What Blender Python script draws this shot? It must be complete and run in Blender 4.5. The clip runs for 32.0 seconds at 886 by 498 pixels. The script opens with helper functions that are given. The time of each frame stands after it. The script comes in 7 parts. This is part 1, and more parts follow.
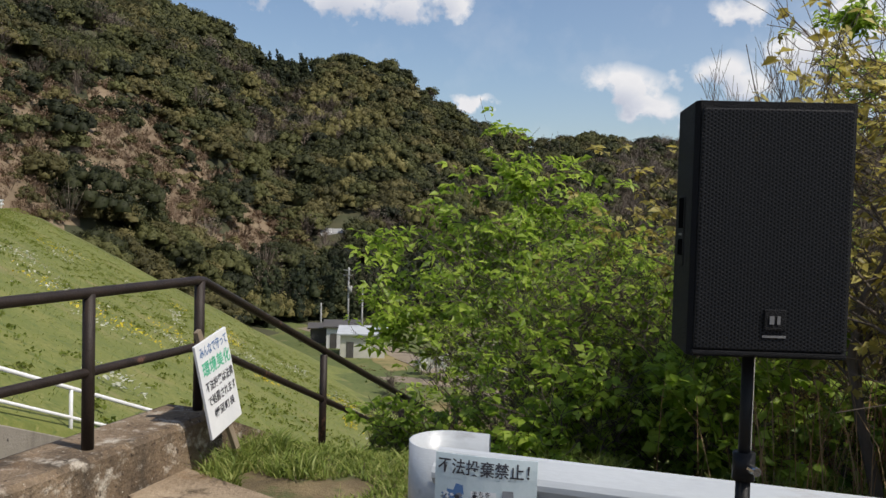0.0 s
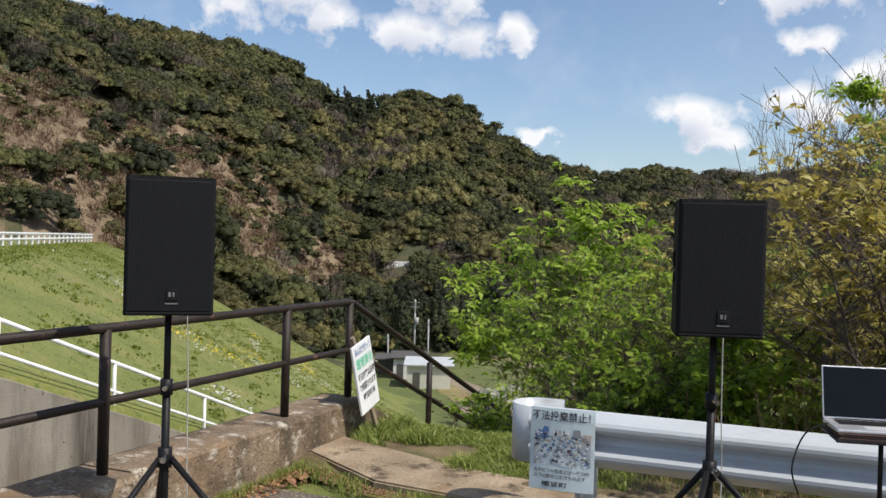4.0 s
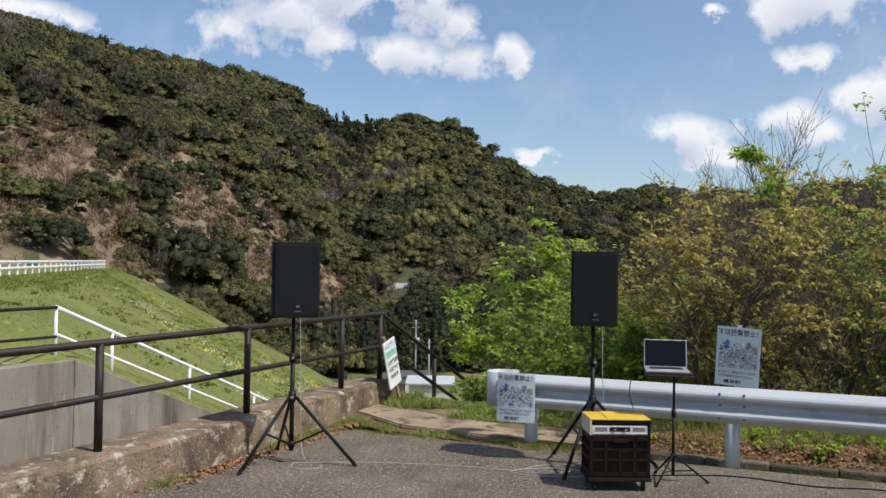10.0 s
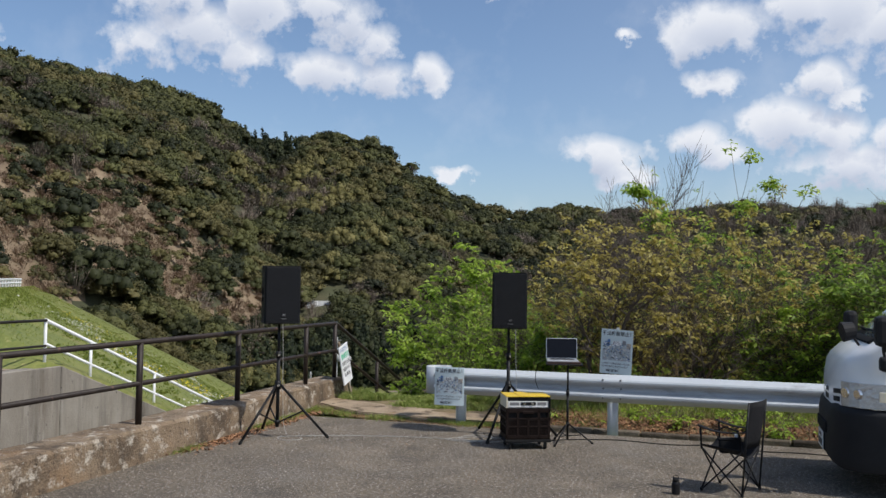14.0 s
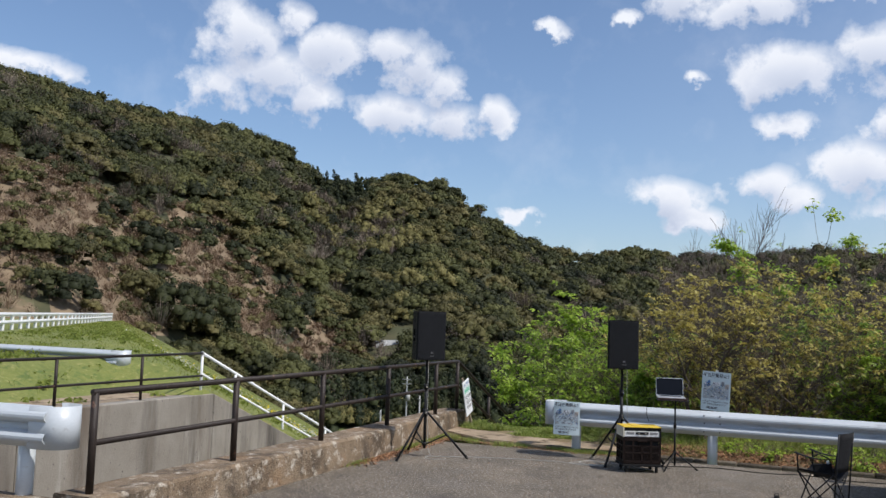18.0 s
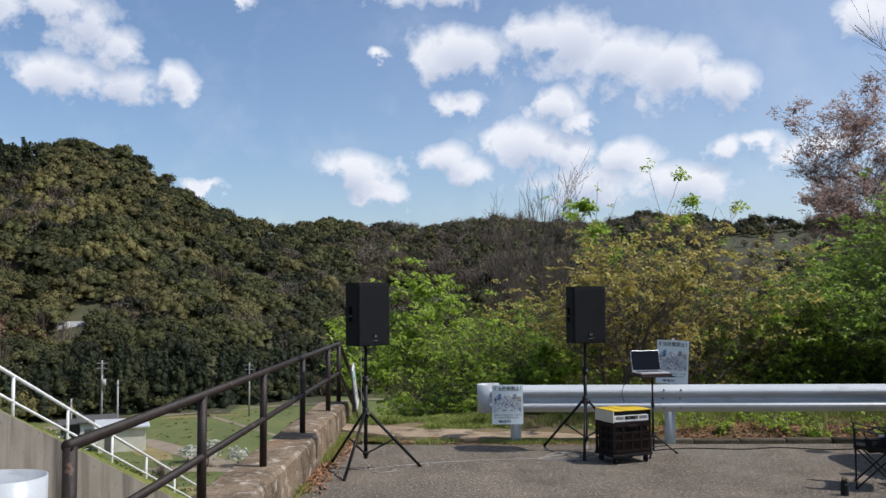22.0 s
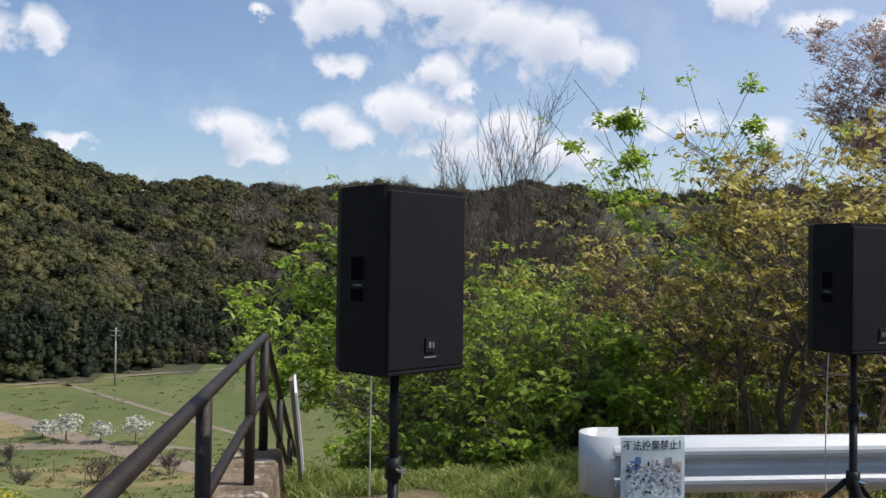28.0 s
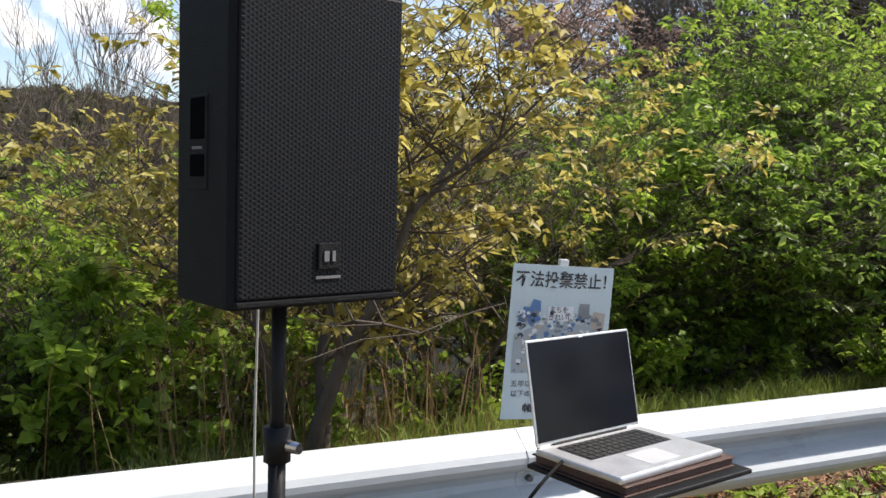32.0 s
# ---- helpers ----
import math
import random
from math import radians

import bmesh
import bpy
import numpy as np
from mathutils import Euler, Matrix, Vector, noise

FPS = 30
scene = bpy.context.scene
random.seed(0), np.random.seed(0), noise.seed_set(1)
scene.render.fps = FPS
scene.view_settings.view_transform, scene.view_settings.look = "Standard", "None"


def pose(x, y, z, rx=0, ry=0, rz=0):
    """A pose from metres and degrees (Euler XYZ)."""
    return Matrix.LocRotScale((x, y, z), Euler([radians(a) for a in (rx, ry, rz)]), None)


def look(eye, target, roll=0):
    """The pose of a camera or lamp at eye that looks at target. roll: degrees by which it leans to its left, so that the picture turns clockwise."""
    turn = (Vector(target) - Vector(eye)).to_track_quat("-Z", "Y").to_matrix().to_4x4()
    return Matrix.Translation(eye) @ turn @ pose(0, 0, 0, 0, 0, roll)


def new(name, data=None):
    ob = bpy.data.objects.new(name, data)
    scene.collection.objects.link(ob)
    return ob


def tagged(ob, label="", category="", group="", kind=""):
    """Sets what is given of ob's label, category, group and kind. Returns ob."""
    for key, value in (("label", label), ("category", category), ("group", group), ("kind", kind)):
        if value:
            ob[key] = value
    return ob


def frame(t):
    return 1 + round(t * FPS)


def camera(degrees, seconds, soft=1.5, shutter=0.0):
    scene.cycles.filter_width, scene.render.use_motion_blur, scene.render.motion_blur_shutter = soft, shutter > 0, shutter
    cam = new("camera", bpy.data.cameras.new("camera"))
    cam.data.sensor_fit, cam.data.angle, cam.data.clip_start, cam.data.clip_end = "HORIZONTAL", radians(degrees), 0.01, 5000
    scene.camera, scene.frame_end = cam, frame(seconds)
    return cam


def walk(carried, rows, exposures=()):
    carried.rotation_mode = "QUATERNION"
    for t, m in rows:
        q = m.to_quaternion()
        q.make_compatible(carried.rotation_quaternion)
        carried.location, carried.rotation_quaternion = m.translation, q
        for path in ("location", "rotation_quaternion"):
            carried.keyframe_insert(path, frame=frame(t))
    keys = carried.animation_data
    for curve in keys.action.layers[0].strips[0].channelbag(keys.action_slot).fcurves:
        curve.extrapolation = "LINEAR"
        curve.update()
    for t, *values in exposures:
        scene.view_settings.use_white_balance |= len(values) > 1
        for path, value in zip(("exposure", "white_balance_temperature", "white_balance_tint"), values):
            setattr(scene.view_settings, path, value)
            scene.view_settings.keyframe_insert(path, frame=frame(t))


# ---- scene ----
cam = camera(53.8, 32.0)
PATH = [
    (0, (-1.282, -3.381, 1.689), (-1.910, -1.483, 1.604), 1.6),
    (1, (-1.210, -3.856, 1.695), (-2.096, -2.065, 1.615), 2.2),
    (2, (-1.276, -4.428, 1.725), (-2.099, -2.606, 1.654), 1.8),
    (2.5, (-1.188, -4.719, 1.719), (-1.945, -2.869, 1.670), 1.5),
    (4.5, (-0.679, -5.664, 1.774), (-1.447, -3.818, 1.764), 1.6),
    (5, (-0.57, -5.943, 1.79), (-1.302, -4.082, 1.782), 0.7),
    (6, (-0.391, -6.412, 1.791), (-1.168, -4.569, 1.776), 0.3),
    (7, (-0.066, -7.045, 1.824), (-0.812, -5.192, 1.917), 1.5),
    (8, (0.183, -7.586, 1.842), (-0.63, -5.759, 1.87), 1.0),
    (9, (0.398, -8.157, 1.849), (-0.394, -6.321, 1.864), 0.3),
    (10, (0.593, -8.816, 1.87), (-0.172, -6.969, 1.904), 0.9),
    (11, (0.696, -9.417, 1.872), (-0.057, -7.565, 1.925), 0.6),
    (12, (0.817, -10.02, 1.901), (0.119, -8.148, 1.979), 0.0),
    (13, (1.005, -10.625, 1.878), (0.367, -8.729, 1.909), 0.1),
    (13.5, (1.085, -10.969, 1.869), (0.499, -9.058, 1.923), 0.6),
    (15.5, (1.372, -12.231, 1.879), (0.739, -10.337, 1.985), 1.9),
    (16, (1.367, -12.558, 1.898), (0.689, -10.681, 2.025), 1.0),
    (16.5, (1.414, -12.867, 1.89), (0.682, -11.014, 2.063), -0.1),
    (17, (1.377, -13.099, 1.898), (0.655, -11.245, 2.1), 1.9),
    (18, (0.951, -13.413, 1.897), (0.221, -11.558, 2.064), 1.9),
    (19, (0.196, -13.082, 1.858), (-0.366, -11.172, 2.045), 1.1),
    (20, (-0.813, -12.701, 1.883), (-1.186, -10.746, 2.081), 1.1),
    (21, (-1.795, -12.164, 1.869), (-1.936, -10.175, 2.021), 1.1),
    (22, (-2.737, -11.503, 1.874), (-2.777, -9.507, 1.986), -0.3),
    (23, (-3.406, -10.625, 1.885), (-3.26, -8.632, 1.956), -0.3),
    (24, (-3.66, -9.63, 1.857), (-3.420, -7.648, 1.981), 0.3),
    (25, (-3.70, -8.635, 1.870), (-3.511, -6.652, 2.047), 0.5),
    (25.5, (-3.652, -8.105, 1.887), (-3.508, -6.116, 2.041), 0.3),
    (27.5, (-3.942, -5.645, 1.792), (-3.771, -3.654, 1.865), 0.9),
    (28, (-4.005, -5.188, 1.761), (-3.771, -3.202, 1.796), 0.8),
    (28.5, (-4.024, -4.752, 1.756), (-3.684, -2.781, 1.794), 1.6),
    (29, (-4.001, -4.283, 1.741), (-3.305, -2.408, 1.76), 0.5),
    (29.5, (-3.768, -3.914, 1.748), (-2.817, -2.157, 1.823), 0.4),
    (30, (-3.526, -3.565, 1.717), (-2.369, -1.939, 1.842), 0.7),
    (30.5, (-3.081, -3.244, 1.686), (-1.837, -1.683, 1.814), 1.3),
    (31, (-2.621, -2.988, 1.641), (-1.397, -1.409, 1.734), 1.3),
    (31.5, (-2.178, -2.753, 1.61), (-1.056, -1.097, 1.6), 1.0),
    (32, (-1.759, -2.659, 1.573), (-0.882, -0.866, 1.436), 1.6),
]
walk(cam, [(t, look(eye, target, roll)) for t, eye, target, roll in PATH],
     exposures=((0.0, -0.14, 6600, 12), (1.0, 0.26, 6600, 12), (2.0, 0.28, 6600, 12), (5.0, 0.03, 6500, 11), (11.5, 0.0, 6350, 11), (13.0, -0.14, 6280, 11), (16.0, 0.0, 6220, 12), (19.0, 0.0, 6180, 12), (25.0, -0.10, 6230, 13), (26.5, -0.04, 6260, 13), (28.0, 0.0, 6320, 13), (30.0, 0.0, 6400, 12), (31.0, -0.1, 6450, 11), (32.0, 0.64, 6800, 12)))

# ---- world, sun, exposure ----
SUN = Vector((1.13, -0.21, 1.62)).normalized()
sun_el = math.asin(SUN.z)
sun_az = math.atan2(SUN.x, SUN.y)
sun = new("sun", bpy.data.lights.new("sun", "SUN"))
sun.data.energy, sun.data.angle, sun.data.color = 4.2, radians(0.55), (1.0, 0.95, 0.86)
sun.matrix_world = look((60, -4, 90), Vector((60, -4, 90)) - SUN)
scene.view_settings.exposure = 0.0


def node(tree, kind, **values):
    n = tree.nodes.new(kind)
    for key, value in values.items():
        if key in n.inputs:
            n.inputs[key].default_value = value
    return n


def math_node(tree, op, a, b=None, clamp=False):
    n = tree.nodes.new("ShaderNodeMath")
    n.operation, n.use_clamp = op, clamp
    for k, v in enumerate((a, b)):
        if v is None:
            continue
        if isinstance(v, (int, float)):
            n.inputs[k].default_value = v
        else:
            tree.links.new(v, n.inputs[k])
    return n.outputs[0]


def ramp_node(tree, fac, stops):
    n = tree.nodes.new("ShaderNodeValToRGB")
    e = n.color_ramp.elements
    while len(e) < len(stops):
        e.new(0.5)
    for el, (p, c) in zip(e, stops):
        el.position, el.color = p, (*c, 1) if len(c) == 3 else c
    tree.links.new(fac, n.inputs[0])
    return n.outputs[0]


def build_world():
    w = bpy.data.worlds.new("sky")
    scene.world = w
    w.use_nodes = True
    t = w.node_tree
    t.nodes.clear()
    sky = t.nodes.new("ShaderNodeTexSky")
    sky.sky_type, sky.sun_disc = "NISHITA", False
    sky.sun_elevation, sky.sun_rotation = sun_el, sun_az
    sky.air_density, sky.dust_density, sky.ozone_density = 1.0, 1.0, 2.6
    # cumulus puffs: azimuth from +y, elevation, half widths, all in degrees
    long_bank = [(-34.8, 17.5, 2.1, 1.8), (-36.5, 14.2, 1.9, 1.4), (-33.3, 15.4, 3.5, 2.0), (-31.9, 18.8, 1.4, 1.2), (-29.1, 17.3, 2.6, 1.5), (-25.8, 17.4, 2.6, 1.4),
                 (-23.9, 16.5, 2.2, 1.9), (-22.0, 15.3, 1.7, 1.4), (-24.9, 13.4, 2.6, 1.3), (-21.6, 13.2, 2.3, 1.3), (-18.4, 13.6, 1.4, 1.2), (-30.8, 14.2, 2.1, 1.2)]
    high_bank = [(0.7, 15.9, 3.0, 1.6), (-1.1, 15.3, 1.9, 1.2), (4.9, 16.6, 2.6, 1.7), (7.5, 16.2, 3.0, 2.1), (10.8, 15.1, 3.3, 1.7), (14.1, 14.4, 2.5, 1.7), (17.0, 13.2, 1.8, 1.4),
                 (0.0, 12.7, 1.9, 0.8), (6.7, 12.5, 1.3, 1.1), (7.8, 11.4, 1.1, 0.7)]
    low_bank = [(-6.6, 8.3, 2.0, 1.1), (-5.2, 7.0, 1.8, 0.8), (-1.1, 9.1, 2.2, 1.1), (0.7, 8.2, 1.9, 0.9), (4.8, 9.8, 2.2, 1.5), (7.1, 9.2, 1.9, 1.3), (11.1, 8.9, 2.2, 1.2),
                (14.7, 7.3, 2.5, 1.1), (8.5, 7.4, 3.3, 1.1)]
    scraps = [(-16.6, 7.3, 1.2, 0.45), (-14.9, 19.1, 1.2, 0.6), (-9.8, 19.6, 1.0, 0.5), (-5.3, 15.6, 0.8, 0.5), (-6.3, 20.7, 2.2, 1.4), (-1.2, 20.0, 2.8, 1.2), (2.3, 20.4, 3.4, 1.0),
              (16.9, 9.4, 1.2, 0.7), (19.0, 9.6, 1.5, 0.6), (25.2, 16.4, 2.2, 1.0), (30.2, 14.8, 1.7, 0.6), (22.8, 9.0, 2.1, 0.8), (-48.0, 14.2, 3.0, 0.9), (34.6, 14.3, 2.9, 0.8),
              (37.5, 18.5, 1.8, 0.7), (26.5, 8.6, 2.0, 0.8)]
    co = t.nodes.new("ShaderNodeTexCoord")
    sep = t.nodes.new("ShaderNodeSeparateXYZ")
    noise1 = node(t, "ShaderNodeTexNoise", Scale=13.0, Detail=9.0, Roughness=0.58)
    noise2 = node(t, "ShaderNodeTexNoise", Scale=34.0, Detail=7.0, Roughness=0.6)
    for n in (noise1, noise2, sep):
        t.links.new(co.outputs["Generated"], n.inputs[0])
    az = math_node(t, "MULTIPLY", math_node(t, "ARCTAN2", sep.outputs[0], sep.outputs[1]), 57.2958)
    el = math_node(t, "MULTIPLY", math_node(t, "ARCSINE", sep.outputs[2]), 57.2958)
    az_w = math_node(t, "ADD", az, math_node(t, "MULTIPLY", math_node(t, "SUBTRACT", noise1.outputs[0], 0.5), 5.0))
    el_w = math_node(t, "ADD", el, math_node(t, "MULTIPLY", math_node(t, "SUBTRACT", noise2.outputs[0], 0.5), 2.6))
    place = t.nodes.new("ShaderNodeCombineXYZ")
    t.links.new(az_w, place.inputs[0])
    t.links.new(el_w, place.inputs[1])

    def density(shift_az, shift_el):
        """How deep a direction lies inside the nearest puff: 1 at its heart, 0 at its rim."""
        total = None
        for a, e, wa, we in long_bank + high_bank + low_bank + scraps:
            v = t.nodes.new("ShaderNodeVectorMath")
            v.operation = "MULTIPLY_ADD"
            t.links.new(place.outputs[0], v.inputs[0])
            wa, we = wa * 1.32, we * 1.32
            v.inputs[1].default_value = (1 / wa, 1 / we, 0)
            v.inputs[2].default_value = ((shift_az - a) / wa, (shift_el - e) / we, 0)
            ln = t.nodes.new("ShaderNodeVectorMath")
            ln.operation = "LENGTH"
            t.links.new(v.outputs[0], ln.inputs[0])
            k = math_node(t, "SUBTRACT", 1.0, ln.outputs["Value"])
            total = k if total is None else math_node(t, "MAXIMUM", total, k)
        return total

    total = density(0.0, 0.0)
    above = density(0.35, 1.0)
    fine = math_node(t, "ADD", math_node(t, "MULTIPLY", math_node(t, "SUBTRACT", noise1.outputs[0], 0.5), 1.5), math_node(t, "MULTIPLY", math_node(t, "SUBTRACT", noise2.outputs[0], 0.5), 1.7))
    cover = math_node(t, "MULTIPLY", math_node(t, "SUBTRACT", math_node(t, "ADD", total, fine), 0.06), 1.9, clamp=True)
    # thin veil between the banks
    veil = math_node(t, "MULTIPLY", math_node(t, "SUBTRACT", noise1.outputs[0], 0.5), 0.55, clamp=True)
    cover = math_node(t, "MAXIMUM", cover, veil)
    # thin haze growing towards the sun's side
    haze = math_node(t, "MULTIPLY", math_node(t, "ADD", az, 14.0), 0.0038, clamp=True)
    haze = math_node(t, "MINIMUM", haze, 0.2)
    cover = math_node(t, "ADD", cover, math_node(t, "MULTIPLY", math_node(t, "SUBTRACT", 1.0, cover), haze), clamp=True)
    tone = math_node(t, "ADD", math_node(t, "MULTIPLY", above, 0.95, clamp=True), math_node(t, "MULTIPLY", math_node(t, "SUBTRACT", noise2.outputs[0], 0.46), 1.0))
    shade = ramp_node(t, tone, [(0.0, (7.0, 7.1, 7.25)), (0.25, (6.5, 6.65, 6.9)), (0.55, (5.4, 5.7, 6.3)), (0.9, (4.4, 4.8, 5.6))])
    mix = t.nodes.new("ShaderNodeMixRGB")
    t.links.new(cover, mix.inputs[0])
    t.links.new(sky.outputs[0], mix.inputs[1])
    t.links.new(shade, mix.inputs[2])
    bg = node(t, "ShaderNodeBackground", Strength=0.132)
    out = t.nodes.new("ShaderNodeOutputWorld")
    t.links.new(mix.outputs[0], bg.inputs[0])
    t.links.new(bg.outputs[0], out.inputs[0])


build_world()


# ---- materials ----
def material(name, stops, scale=6.0, rough=0.8, bump=0.2, bump_scale=60.0, metal=0.0, detail=6.0, stains=None, island=0.0,
             per_object=0.0, tint=0.0, translucent=0.0, stretch=(1, 1, 1), spec=0.5, coords="Object"):
    """Principled material: colour stops over a coarse noise, a fine noise for bump, stains of a shape of their own."""
    m = bpy.data.materials.new(name)
    m.use_nodes = True
    t = m.node_tree
    p = t.nodes["Principled BSDF"]
    co = t.nodes.new("ShaderNodeTexCoord")
    mp = t.nodes.new("ShaderNodeMapping")
    mp.inputs["Scale"].default_value = stretch
    t.links.new(co.outputs[coords], mp.inputs[0])
    n1 = node(t, "ShaderNodeTexNoise", Scale=scale, Detail=detail, Roughness=0.62)
    n2 = node(t, "ShaderNodeTexNoise", Scale=bump_scale, Detail=4.0, Roughness=0.6)
    for n in (n1, n2):
        t.links.new(mp.outputs[0], n.inputs[0])
    fac = math_node(t, "ADD", math_node(t, "MULTIPLY", n1.outputs[0], 0.75), math_node(t, "MULTIPLY", n2.outputs[0], 0.25))
    if island:
        geo = t.nodes.new("ShaderNodeNewGeometry")
        fac = math_node(t, "ADD", math_node(t, "MULTIPLY", fac, 1 - island), math_node(t, "MULTIPLY", geo.outputs["Random Per Island"], island))
    if tint:
        own = t.nodes.new("ShaderNodeAttribute")
        own.attribute_name = "tint"
        fac = math_node(t, "ADD", math_node(t, "MULTIPLY", fac, 1 - tint), math_node(t, "MULTIPLY", own.outputs["Fac"], tint))
    if per_object:
        info = t.nodes.new("ShaderNodeObjectInfo")
        fac = math_node(t, "ADD", math_node(t, "MULTIPLY", fac, 1 - per_object), math_node(t, "MULTIPLY", info.outputs["Random"], per_object))
    col = ramp_node(t, fac, stops)
    if stains:
        for s_scale, lo, hi, s_col, s_stretch in stains:
            sm = t.nodes.new("ShaderNodeMapping")
            sm.inputs["Scale"].default_value = s_stretch
            t.links.new(co.outputs[coords], sm.inputs[0])
            sn = node(t, "ShaderNodeTexNoise", Scale=s_scale, Detail=7.0, Roughness=0.68)
            t.links.new(sm.outputs[0], sn.inputs[0])
            mask = ramp_node(t, sn.outputs[0], [(lo, (0, 0, 0)), (hi, (1, 1, 1))])
            mix = t.nodes.new("ShaderNodeMixRGB")
            t.links.new(mask, mix.inputs[0])
            t.links.new(col, mix.inputs[1])
            mix.inputs[2].default_value = (*s_col, 1)
            col = mix.outputs[0]
    t.links.new(col, p.inputs["Base Color"])
    p.inputs["Metallic"].default_value = metal
    p.inputs["Specular IOR Level"].default_value = spec
    r = math_node(t, "ADD", math_node(t, "MULTIPLY", math_node(t, "SUBTRACT", n1.outputs[0], 0.5), 0.25), rough, clamp=True)
    t.links.new(r, p.inputs["Roughness"])
    if bump:
        b = node(t, "ShaderNodeBump", Strength=bump, Distance=0.02)
        t.links.new(n2.outputs[0], b.inputs["Height"])
        t.links.new(b.outputs[0], p.inputs["Normal"])
    if translucent:
        tr = t.nodes.new("ShaderNodeBsdfTranslucent")
        t.links.new(col, tr.inputs[0])
        mx = node(t, "ShaderNodeMixShader")
        mx.inputs[0].default_value = translucent
        t.links.new(p.outputs[0], mx.inputs[1])
        t.links.new(tr.outputs[0], mx.inputs[2])
        t.links.new(mx.outputs[0], t.nodes["Material Output"].inputs[0])
    return m


ASPHALT = material("asphalt", [(0.3, (0.0925, 0.075, 0.0555)), (0.5, (0.158, 0.129, 0.0955)), (0.68, (0.25, 0.205, 0.152))], 1.1, 0.92, 1.0, 75.0, spec=0.25,
                   stains=[(0.45, 0.50, 0.72, (0.20, 0.178, 0.152), (1, 1, 1)), (34.0, 0.54, 0.60, (0.40, 0.365, 0.32), (1, 1, 1)), (26.0, 0.57, 0.64, (0.04, 0.035, 0.03), (1, 1, 1)),
                           (1.3, 0.54, 0.76, (0.105, 0.09, 0.073), (1, 1, 1)), (70.0, 0.60, 0.66, (0.50, 0.46, 0.40), (1, 1, 1))])
CONCRETE = material("weathered_concrete", [(0.3, (0.105, 0.072, 0.046)), (0.5, (0.222, 0.163, 0.108)), (0.7, (0.350, 0.280, 0.202))], 2.6, 0.94, 0.9, 40.0, spec=0.2,
                    stains=[(2.4, 0.48, 0.66, (0.085, 0.066, 0.048), (1, 1, 0.7)), (1.3, 0.52, 0.68, (0.23, 0.145, 0.080), (1, 1, 1)), (6.5, 0.54, 0.66, (0.48, 0.43, 0.355), (1, 1, 1.3)),
                            (22.0, 0.58, 0.66, (0.06, 0.045, 0.035), (1, 1, 1)), (38.0, 0.62, 0.68, (0.50, 0.46, 0.38), (1, 1, 1))])


def add_aggregate(m, scale, low, high):
    """Stones of the mix: each cell a little lighter or darker, at real size."""
    t = m.node_tree
    p = t.nodes["Principled BSDF"]
    was = p.inputs["Base Color"].links[0].from_socket
    co = t.nodes.new("ShaderNodeTexCoord")
    vor = node(t, "ShaderNodeTexVoronoi", Scale=scale)
    t.links.new(co.outputs["Object"], vor.inputs["Vector"])
    sep = t.nodes.new("ShaderNodeSeparateXYZ")
    t.links.new(vor.outputs["Color"], sep.inputs[0])
    tone = ramp_node(t, sep.outputs[0], [(0.0, (low, low, low)), (0.7, (1.0, 1.0, 1.0)), (0.9, (1.25, 1.22, 1.18)), (1.0, (high, high * 0.97, high * 0.92))])
    mix = t.nodes.new("ShaderNodeMixRGB")
    mix.blend_type = "MULTIPLY"
    mix.inputs[0].default_value = 1.0
    t.links.new(was, mix.inputs[1])
    t.links.new(tone, mix.inputs[2])
    t.links.new(mix.outputs[0], p.inputs["Base Color"])


add_aggregate(ASPHALT, 135.0, 0.62, 2.1)
add_aggregate(CONCRETE, 230.0, 0.84, 1.25)
WALL_CONCRETE = material("stained_wall_concrete", [(0.3, (0.15, 0.128, 0.100)), (0.5, (0.235, 0.207, 0.168)), (0.7, (0.33, 0.298, 0.248))], 1.2, 0.9, 0.4, 30.0, per_object=0.35,
                         stains=[(1.25, 0.48, 0.70, (0.075, 0.063, 0.051), (1, 1, 0.10)), (0.6, 0.50, 0.68, (0.125, 0.092, 0.062), (1, 1, 0.25)), (2.6, 0.60, 0.72, (0.40, 0.37, 0.32), (1, 1, 0.08)),
                                 (14.0, 0.64, 0.68, (0.05, 0.045, 0.04), (1, 1, 0.6))])
SLAB = material("old_concrete_slab", [(0.3, (0.2, 0.146, 0.0932)), (0.5, (0.329, 0.252, 0.171)), (0.7, (0.47, 0.37, 0.259))], 2.5, 0.94, 0.9, 40.0, spec=0.2,
                stains=[(4.0, 0.54, 0.64, (0.10, 0.075, 0.05), (1, 1, 1)), (1.5, 0.55, 0.66, (0.24, 0.15, 0.08), (1, 1, 1))])
BROWN_PAINT = material("worn_brown_paint", [(0.3, (0.0165, 0.012, 0.00975)), (0.6, (0.0338, 0.024, 0.0195)), (0.75, (0.0675, 0.0413, 0.0315))], 7.0, 0.45, 0.25, 90.0, spec=0.25,
                       stains=[(5.0, 0.62, 0.7, (0.16, 0.085, 0.06), (1, 1, 1))])
WHITE_PAINT = material("white_paint", [(0.3, (0.62, 0.62, 0.60)), (0.6, (0.80, 0.80, 0.79))], 5.0, 0.45, 0.1, 60.0,
                       stains=[(9.0, 0.66, 0.74, (0.45, 0.40, 0.33), (1, 1, 1))])
RAIL_WHITE = material("galvanised_white_rail", [(0.3, (0.42, 0.445, 0.465)), (0.6, (0.53, 0.56, 0.58))], 3.0, 0.32, 0.06, 70.0, stretch=(0.25, 1, 1),
                      stains=[(6.0, 0.58, 0.70, (0.33, 0.335, 0.34), (0.3, 1, 1)), (3.0, 0.60, 0.72, (0.38, 0.36, 0.33), (0.5, 1, 3))])
